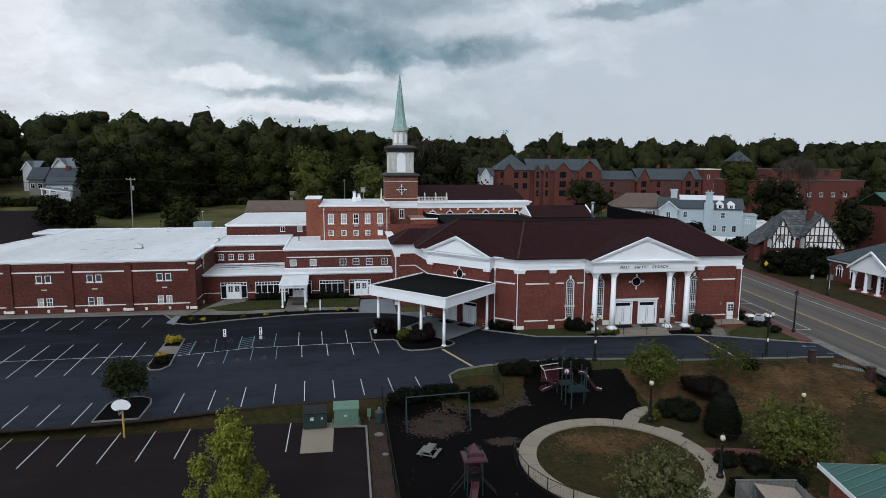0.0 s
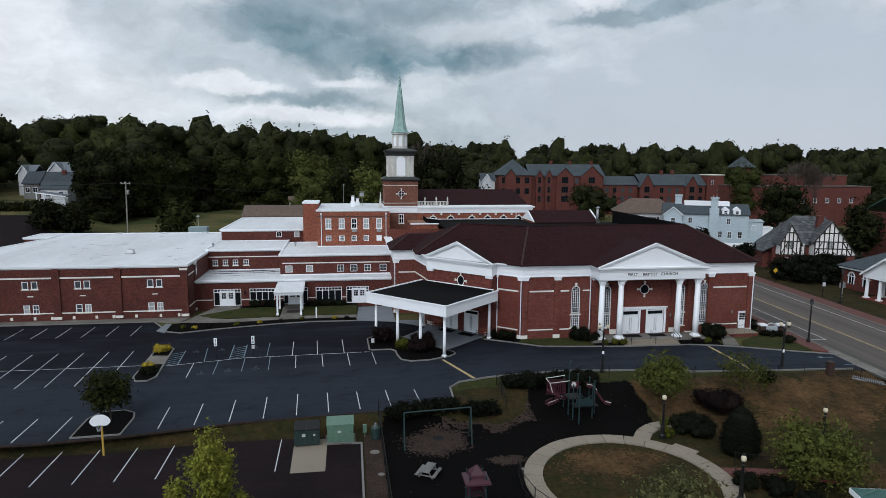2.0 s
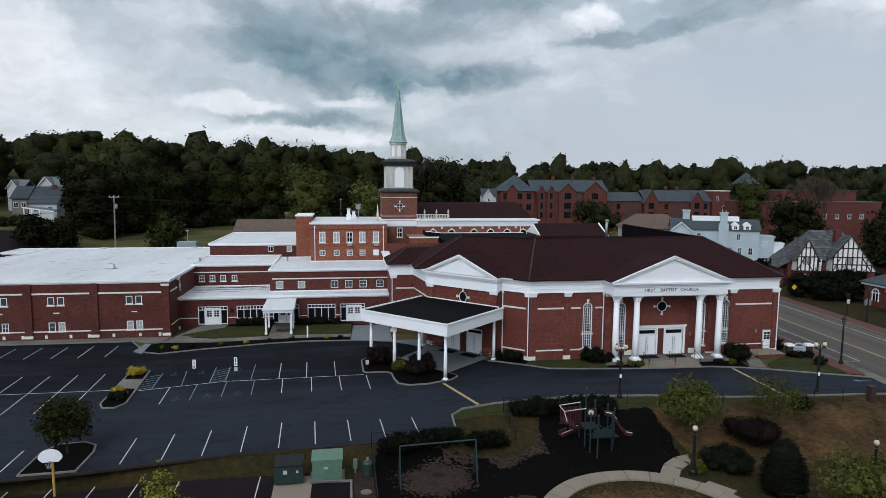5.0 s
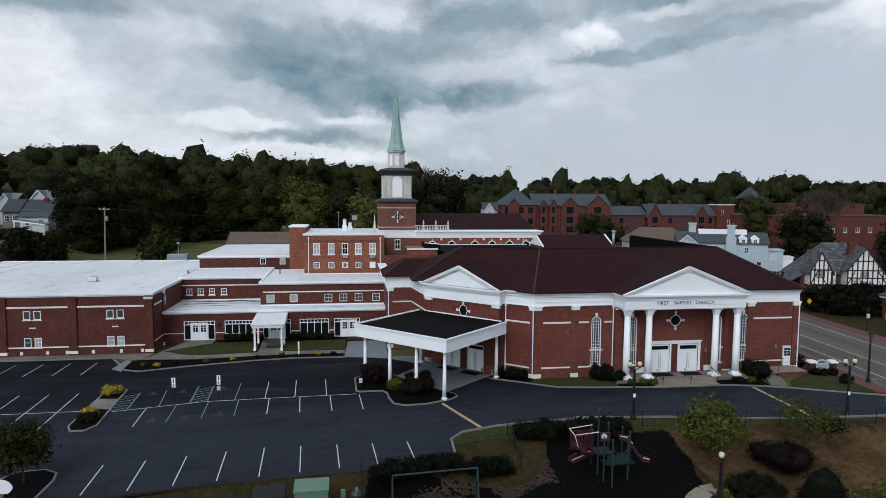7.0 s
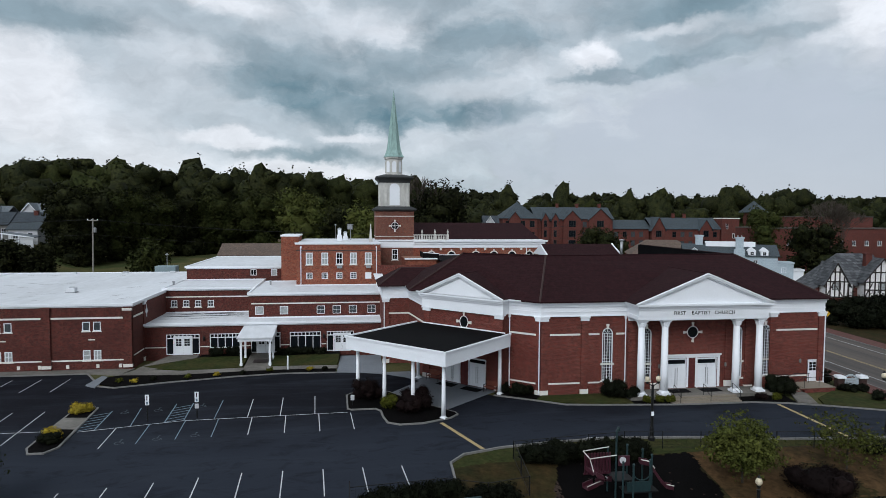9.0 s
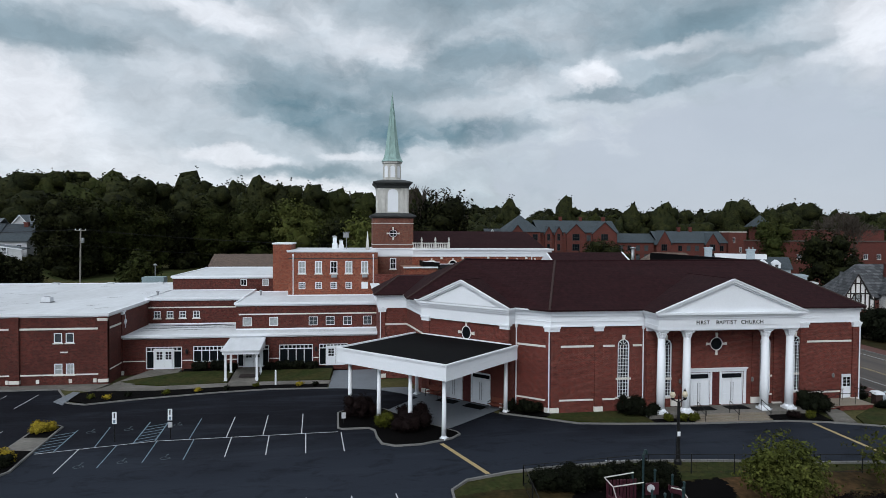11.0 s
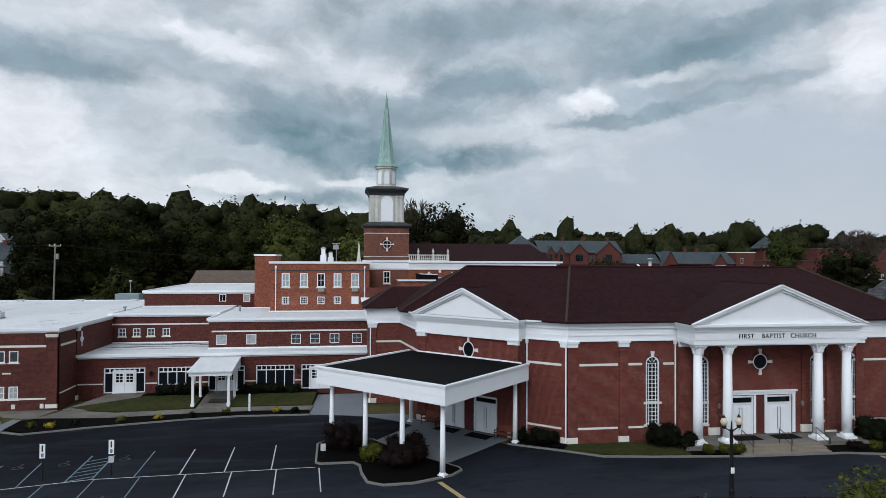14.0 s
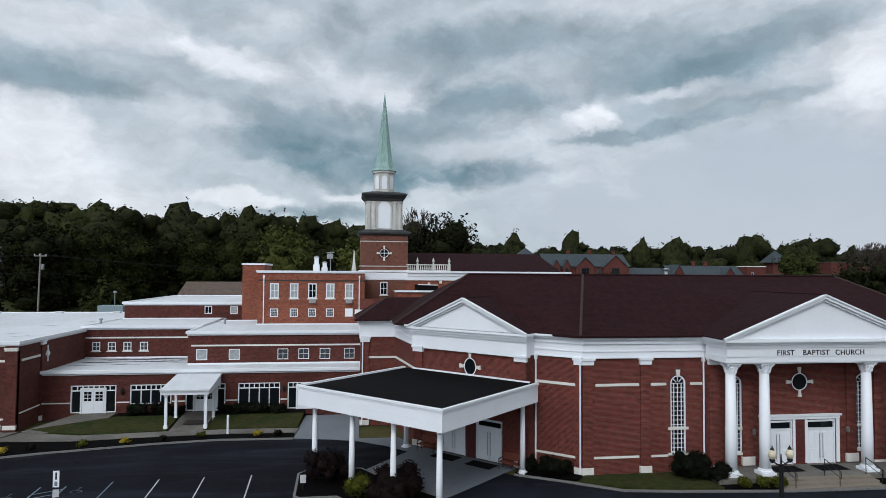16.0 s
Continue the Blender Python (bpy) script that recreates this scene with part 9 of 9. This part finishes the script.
for z, x in ((14.9, -46.6), (14.9, -45.0), (12.0, -46.0)):
    cable((x, 146, z), (-130, 150, z + 1), 1.5)
    cable((x, 146, z), (60, 165, z - 1), 2.5)
for x, y, h in ((-27.0, 126, 9.2), (-0.5, 168, 13.5)):
    t = thing("light_pole", "slim pale pole with a small lamp head", "street lamp", (x, y, 0), 0, "light poles")
    part("pole", S().rod((0, 0, 0), (0, 0, h), 0.09, 0.06, 8), GREY_METAL, t)
    part("lamp_head", S().lathe([(0.1, h), (0.3, h + 0.1), (0.12, h + 0.3)], n=10), GREY_METAL, t)
yel = thing("warning_sign", "yellow diamond warning sign on a post", "sign", (70.6, 97, 0.1))
part("post", S().rod((0, 0, 0), (0, 0, 2.7), 0.04, n=6), BLACK_METAL, yel)
part("plate", S().side([(0, 1.75), (0.45, 2.2), (0, 2.65), (-0.45, 2.2)], -0.05, -0.03), surface("yellow_sign_sheet", (0.5, 0.3, 0.02), (0.45, 0.27, 0.02), 2, 9, 0.5), yel)
his = thing("plaque_sign", "grey historical plaque on a pale post", "sign", (73.6, 86.0, 0.1))
part("post", S().rod((0, 0, 0), (0, 0, 1.5), 0.05, n=6), PAINT, his)
part("plate", S().box(-0.5, -0.05, 1.4, 0.5, 0.05, 2.2).ring(0, 2.2, 0.0, 0.2, -0.05, 0.05, 0, 180, 8), GREY_METAL, his)
ped = thing("crossing_signal", "dark pole with a crossing signal and plate", "signal", (70.6, 86.2, 0.1))
part("pole", S().rod((0, 0, 0), (0, 0, 3.2), 0.06, n=8), BLACK_METAL, ped)
part("head", S().box(-0.2, -0.2, 2.5, 0.2, 0.1, 3.0), BLACK_METAL, ped)
part("plate", S().box(-0.25, -0.14, 1.7, 0.25, -0.1, 2.3), PAINT, ped)
tankg = thing("gas_cooler", "pale blue-grey rooftop-height cooling unit", "utility box", (-26.5, 124, 0))
part("casing", S().box(-1.6, -1, 0, 1.6, 1, 7.6), surface("pale_blue_metal", (0.20, 0.27, 0.29), (0.16, 0.21, 0.23), 0.8, 7, 0.6), tankg)

# ---- planting ----
tree("young_tree", "bright green young maple in the lower car park", (-5.9, 34.2, -0.8), 7.4, 2.2, YOUNG_LEAF, 3, 0.16, 20000, 0.075, 26, core=0.0, upright=True)
tree("small_tree", "small round green tree on a car-park island", (-17.2, 52.6, 0.1), 3.9, 1.9, FOREST_LIGHT, 5, 0.3, 7000, 0.1, 14, core=0.3)
tree("small_tree", "spreading olive-green tree by the play area", (27.7, 52.4, -1.0), 4.3, 2.5, OLIVE_LEAF, 8, 0.3, 8000, 0.11, 16, core=0.3)
tree("small_tree", "sparse thin tree by the fence", (35.6, 53.0, -1.2), 4.2, 2.7, OLIVE_LEAF, 9, 0.35, 2600, 0.1, 14, core=0.0)
tree("garden_tree", "broad yellow-green tree beside the brick path", (32.0, 39.6, -1.6), 4.0, 3.5, OLIVE_LEAF, 12, 0.15, 12000, 0.11, 20, core=0.3)
tree("garden_tree", "pale olive tree at the edge of the circle", (17.4, 31.0, -1.0), 5.7, 2.5, PALE_OLIVE, 14, 0.15, 11000, 0.1, 18, core=0.3)
cone = [(0, 0, 0.5 + 0.25 * k, 1.42 * math.sqrt(max(0.05, 1 - (k / 11.0) ** 2.4)), 1.42 * math.sqrt(max(0.05, 1 - (k / 11.0) ** 2.4)), 0.6) for k in range(11)]
solo("conical_shrub", leaves_mesh("conical_shrub", cone, 9000, 0.06, DARK_LEAF, 21, 0.94, ragged=0.03, bulge=0.12), DARK_LEAF, "dense dark conical evergreen shrub", "shrub", (28.9, 43.3, -1.15))
SHRUBS = (
    ("canopy_shrub", "rounded dark barberry on the mulch island", (4.6, 71.0), 1.9, 1.5, RED_LEAF), ("canopy_shrub", "broad dark red-brown shrub beside the canopy post", (8.3, 67.6), 1.75, 1.85, RED_LEAF),
    ("canopy_shrub", "lime shrub beside the barberry", (6.4, 68.2), 1.2, 0.9, LIME_LEAF), ("island_shrub", "golden mound shrub on the island", (-18.4, 70.2), 0.75, 1.0, GOLD_LEAF),
    ("island_shrub", "golden-topped dark shrub on the island", (-17.7, 63.4), 0.75, 0.95, DARK_LEAF), ("island_shrub", "golden mound shrub on the island", (-17.7, 63.9), 0.95, 0.7, GOLD_LEAF),
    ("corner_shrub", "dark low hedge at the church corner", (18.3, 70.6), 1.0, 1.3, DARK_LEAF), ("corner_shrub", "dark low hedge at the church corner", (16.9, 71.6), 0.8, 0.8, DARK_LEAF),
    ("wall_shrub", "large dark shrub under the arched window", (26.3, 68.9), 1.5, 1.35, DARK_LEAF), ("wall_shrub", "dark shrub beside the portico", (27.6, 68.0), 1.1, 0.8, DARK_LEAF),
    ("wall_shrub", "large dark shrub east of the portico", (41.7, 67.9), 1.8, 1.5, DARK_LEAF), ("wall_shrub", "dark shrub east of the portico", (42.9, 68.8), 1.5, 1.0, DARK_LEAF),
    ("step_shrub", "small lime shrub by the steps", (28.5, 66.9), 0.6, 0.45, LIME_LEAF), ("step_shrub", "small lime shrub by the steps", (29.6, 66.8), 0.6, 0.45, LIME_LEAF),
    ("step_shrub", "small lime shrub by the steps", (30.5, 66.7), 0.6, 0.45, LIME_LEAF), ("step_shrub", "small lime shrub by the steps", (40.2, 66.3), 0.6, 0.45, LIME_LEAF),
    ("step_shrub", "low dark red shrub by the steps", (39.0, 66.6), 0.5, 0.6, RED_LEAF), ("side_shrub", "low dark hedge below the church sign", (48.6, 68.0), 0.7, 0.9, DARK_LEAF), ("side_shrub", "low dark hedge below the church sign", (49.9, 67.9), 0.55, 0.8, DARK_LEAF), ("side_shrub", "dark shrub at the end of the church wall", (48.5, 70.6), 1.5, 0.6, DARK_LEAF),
    ("side_shrub", "rounded dark shrub by the road corner", (49.2, 65.0), 0.8, 0.8, DARK_LEAF), ("fence_shrub", "dark red-brown shrub below the drive", (31.8, 50.8), 1.9, 2.2, RED_LEAF),
    ("garden_shrub", "clipped dark evergreen shrub", (26.8, 47.2), 1.5, 1.3, DARK_LEAF), ("garden_shrub", "clipped dark evergreen shrub", (27.8, 46.2), 1.3, 1.2, DARK_LEAF),
    ("garden_shrub", "clipped dark evergreen shrub", (28.2, 48.2), 1.3, 1.4, DARK_LEAF), ("garden_shrub", "small yellow-green garden shrub", (25.0, 46.6), 0.9, 0.6, LIME_LEAF),
    ("garden_shrub", "small yellow-green garden shrub", (25.8, 48.4), 0.8, 0.5, OLIVE_LEAF), ("garden_shrub", "low dark shrub beside the path", (26.2, 38.6), 1.0, 0.9, DARK_LEAF),
    ("garden_shrub", "low dark shrub beside the path", (28.0, 38.0), 1.1, 1.2, DARK_LEAF), ("garden_shrub", "low dark shrub behind the plank fence", (28.6, 35.6), 1.2, 1.4, DARK_LEAF),
    ("garden_shrub", "olive shrub at the circle's edge", (24.9, 35.0), 1.1, 1.0, DARK_LEAF), ("garden_shrub", "yellowish shrub on the dry slope", (32.4, 46.8), 0.9, 0.9, OLIVE_LEAF),
    ("garden_shrub", "dark shrub by the iron fence", (49.2, 49.0), 1.1, 1.3, DARK_LEAF), ("garden_shrub", "dark shrub by the drive fence", (39.0, 54.6), 1.2, 1.0, DARK_LEAF),
    ("garden_shrub", "yellow-green hedge behind the house", (38.5, 37.0), 1.5, 1.9, OLIVE_LEAF), ("garden_shrub", "yellow-green hedge behind the house", (41.5, 36.0), 1.5, 1.9, OLIVE_LEAF),
)
for i, (nm, lb, (x, y), h, w, mat) in enumerate(SHRUBS):
    z = ground_z(x, y) - 0.05 if y < 57 else 0.1
    shrub(nm, lb, (x, y, z), h, w, mat, 100 + i, int(1200 + 1300 * w * w), 0.055 if h > 0.9 else 0.045)
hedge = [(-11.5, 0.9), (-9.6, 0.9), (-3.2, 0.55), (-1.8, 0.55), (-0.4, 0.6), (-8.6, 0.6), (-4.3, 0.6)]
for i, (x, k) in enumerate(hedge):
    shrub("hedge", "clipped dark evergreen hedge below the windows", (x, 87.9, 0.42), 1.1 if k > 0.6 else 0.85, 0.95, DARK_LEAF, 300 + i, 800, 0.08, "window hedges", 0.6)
for i, (x, y) in enumerate(((-18.6, 79.3), (-17.2, 79.0), (-15.6, 79.6), (-12.6, 80.2), (-10.0, 80.7), (-7.6, 81.0), (-5.0, 81.7), (-1.0, 81.7), (0.4, 81.6))):
    shrub("bedding_plant", "small yellow-green bedding plant in the mulch", (x, y, 0.1), 0.45, 0.38, (LIME_LEAF, GOLD_LEAF, DARK_LEAF)[i % 3], 340 + i, 160, 0.06, "bedding plants", lobes=4)
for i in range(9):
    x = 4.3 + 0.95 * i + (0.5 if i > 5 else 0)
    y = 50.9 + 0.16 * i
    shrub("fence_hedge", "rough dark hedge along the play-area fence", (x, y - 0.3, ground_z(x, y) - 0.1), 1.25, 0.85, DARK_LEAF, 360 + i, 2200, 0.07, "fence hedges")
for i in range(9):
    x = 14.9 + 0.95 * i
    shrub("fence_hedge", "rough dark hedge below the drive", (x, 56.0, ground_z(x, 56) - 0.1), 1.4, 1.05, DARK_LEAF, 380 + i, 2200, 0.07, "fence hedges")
for i, (x, y, h) in enumerate(((75.0, 101, 4.2), (77.4, 100, 4.8), (79.8, 99.6, 4.6), (82.2, 100, 4.9), (84.8, 101, 4.4), (76.4, 97.5, 3.2), (80, 96.8, 3.0))):
    tree("roadside_tree", "dense dark tree before the half-timbered house", (x, y, 0), h, 2.3, DARK_LEAF, 400 + i, 0.08, 3000, 0.18, 12, "roadside trees", core=0.6)
EAST = ((127.0, 190, 20.4, 7.0, FOREST_LIGHT), (109.9, 148.5, 15.9, 6.6, FOREST), (80, 200, 13.4, 8, FOREST), (105, 118, 12.6, 4.3, FOREST), (74.5, 112, 4.6, 1.9, DARK_LEAF), (173, 190, 15.5, 6.5, FOREST), (160, 172, 12, 6, FOREST), (84, 143, 4, 2.2, DARK_LEAF), (104, 141, 3, 2, DARK_LEAF))
for i, (x, y, h, w, mt) in enumerate(EAST):
    tree("broadleaf_tree", "full dark green broadleaf tree between the houses", (x, y, 0), h, w, mt, 420 + i, 0.1, 5500, 0.36, 12, "broadleaf trees", core=0.6)
NORTH = ((-37, 150, 9, 3.9, FOREST_LIGHT), (-68.6, 160, 6.8, 3.3, FOREST), (-62.5, 160, 6.4, 3.2, FOREST), (-9, 175, 22, 6.8, MID_LEAF), (6.5, 175, 18.5, 5.5, MID_LEAF), (-1, 190, 17, 6, FOREST), (15, 178, 15, 5.5, FOREST), (21, 190, 14, 6, FOREST), (29, 178, 15, 6, FOREST), (33, 203, 14, 6, FOREST), (21.3, 150, 24.0, 7.4, FOREST), (36, 182, 13, 6, FOREST))
for i, (x, y, h, w, mt) in enumerate(NORTH):
    tree("broadleaf_tree", "full green broadleaf tree behind the church", (x, y, ground_z(x, y) - 0.1), h, w, mt, 450 + i, 0.06, 17000 if h > 23 else 6000, 0.4, 22 if h > 23 else 12, "broadleaf trees", core=0.66 if h > 23 else 0.6)


for i, (x, y, h, w) in enumerate(((-92, 174, 9, 4.5), (-99, 181, 11, 5.5), (-107, 190, 12, 6))):
    tree("broadleaf_tree", "full dark green broadleaf tree beside the hill houses", (x, y, ground_z(x, y) - 0.1), h, w, FOREST, 760 + i, 0.06, 4500, 0.42, 12, "broadleaf trees", core=0.6)
for i in range(11):
    x, y = -97 + 2.6 * i, 170.5 + 0.1 * i
    shrub("boundary_hedge", "dark overgrown hedge above the yard", (x, y, ground_z(x, y) - 0.2), 1.9 + 0.3 * (i % 3), 1.9, FOREST, 700 + i, 900, 0.28, "boundary hedges")


def bare_tree(x, y, h, seed):
    rng = random.Random(seed)
    s = S()

    def grow(p, d, length, r, n):
        q = p + d * length
        s.rod(p, q, max(r, 0.06), max(r * 0.65, 0.05), 5 if r > 0.06 else 3)
        if n:
            for _ in range(3):
                e = (d + Vector((rng.uniform(-0.7, 0.7), rng.uniform(-0.7, 0.7), rng.uniform(-0.05, 0.5)))).normalized()
                grow(q, e, length * rng.uniform(0.6, 0.82), r * 0.6, n - 1)

    grow(Vector((0, 0, 0)), Vector((0, 0, 1)), h * 0.28, 0.22, 6)
    t = thing("bare_tree", "leafless grey-brown tree with a fan of twigs", "tree", (x, y, ground_z(x, y)), 0, "bare trees")
    part("branch", s, BARK, t)


bare_tree(17.6, 153, 27, 2)
bare_tree(132.5, 170, 25, 4)
bare_tree(138, 173, 21, 6)


def forest(name, spots, seed, mat, label, each=1900, leaf=0.42, core=0.96, ragged=0.05):
    """One wood of many uneven crowns."""
    rng = random.Random(seed)
    lobes = []
    for x, y, h, w in spots:
        z = ground_z(x, y)
        for a, b, c, rx, ry, rz in lobes_for(rng, h * 0.95, w, h * 0.05, 6):
            lobes.append((x + a, y + b, z + c, rx, ry, rz))
        if core < 0.85:
            # low growth that closes the wood down to the grass
            lobes += [(x + rng.uniform(-3, 3), y - rng.uniform(0.5, 3.5), z + 1.2, w * 0.45, w * 0.4, 2.4) for _ in range(2)]
    me = leaves_mesh(name, lobes, len(spots) * each, leaf, mat, seed, core, 0.5, ragged, 0.9, 0.55)
    solo(name, me, mat, label, "woods", kind="stuff")


rng = random.Random(11)
spots = {"a": [], "b": []}
# the wood's edge, in leaf to the ground
rim_line = [(-62, 177), (-58, 186), (-53, 196), (-45, 206), (-34, 214), (-22, 220), (-8, 222), (6, 218), (20, 214)]
for (ax, ay), (bx, by) in zip(rim_line, rim_line[1:]):
    n = max(2, round(math.hypot(bx - ax, by - ay) / 7.0))
    for k in range(n):
        spots["b" if rng.random() < 0.45 else "a"].append((ax + (bx - ax) * k / n + rng.uniform(-1, 1), ay + (by - ay) * k / n + rng.uniform(-1.5, 1.5), rng.uniform(15.5, 20), rng.uniform(6, 8)))
for k in range(9000):
    x, y = rng.uniform(-330, 420), rng.uniform(195, 430)
    edge = 222 + 8 * math.sin(x * 0.05) if x < 30 else 232 if x < 58 else 288
    if x < -104:
        edge = 186
    elif x < -66:
        edge = 222
    if y < edge or y > edge + 62 or abs(x) > 60 + y:
        continue
    if -104 <= x < -66 and y < 222:
        continue
    if any((x - a) ** 2 + (y - b) ** 2 < (9.6 + 0.02 * (y - edge)) ** 2 for s_ in spots.values() for a, b, *_ in s_[-240:]):
        continue
    h = rng.uniform(12, 17.5) * (1.15 if rng.random() < 0.16 else 1.0)
    if x > 58:
        h = rng.uniform(12, 15.5) * (1.4 if rng.random() < 0.2 else 1.0)
    if x < 30:
        # the ridge line of the hill
        u = x / y
        lift = np.interp(u, (-0.6, -0.467, -0.43, -0.388, -0.36, -0.32, -0.277, -0.2, -0.086, 0.03), (0.074, 0.0716, 0.065, 0.053, 0.051, 0.056, 0.0575, 0.052, 0.046, 0.036))
        crest = 22.2 + y * (lift + rng.choice((-0.016, -0.009, -0.004, 0.0, 0.003)))
        h = max(8.0, min(24.0, crest - ground_z(x, y))) if y > edge + 22 else max(8.0, min(h, crest - ground_z(x, y)))
    spots["b" if rng.random() < 0.16 else "a"].append((x, y, h, rng.uniform(6.0, 9.5)))
spots["a"] += [(-65.5, 181, 19.0, 6.5)] + [(x, 240, 33.2 - ground_z(x, 240), 8.0) for x in (-27, -19)]
# tall single crowns along the eastern ridge
for x, top, w in ((187, 32.8, 11), (222, 32.6, 11), (244, 28.6, 8), (75.5, 31.0, 7.5), (103, 31.0, 8), (151, 29.2, 11), (208, 28.8, 7), (137, 28.2, 8), (198, 30.0, 7), (284, 29.5, 12)):
    z = ground_z(x, 305)
    spots["a"].append((x, 305, top - z, w))
spots = {k: v[:420] if k == "b" else v[:440] for k, v in spots.items()}
# crowns at the wood's near edge are in finer leaf
near = {k: [q for q in v if -66 < q[0] < 26 and q[1] < 232 + 0.06 * abs(q[0])] for k, v in spots.items()}
spots = {k: [q for q in v if q not in near[k]] for k, v in spots.items()}
forest("wood_edge", near["a"], 37, FOREST, "dark leafy edge of the woods above the meadow", 9000, 0.36, 0.76, 0.09)
forest("wood_edge", near["b"], 39, FOREST_LIGHT, "lighter leafy crowns at the edge of the woods", 9000, 0.36, 0.76, 0.09)
forest("hillside_woods", spots["a"], 31, FOREST, "dense dark green deciduous woods on the hills")
forest("hillside_woods", spots["b"], 33, FOREST_LIGHT, "lighter green crowns among the hillside woods")
far = [(rng.uniform(-700, 800), rng.uniform(440, 640), rng.uniform(12, 20), rng.uniform(6, 9)) for _ in range(170)]
forest("distant_woods", far, 35, FOREST, "distant wooded ridge", 420, 1.1)
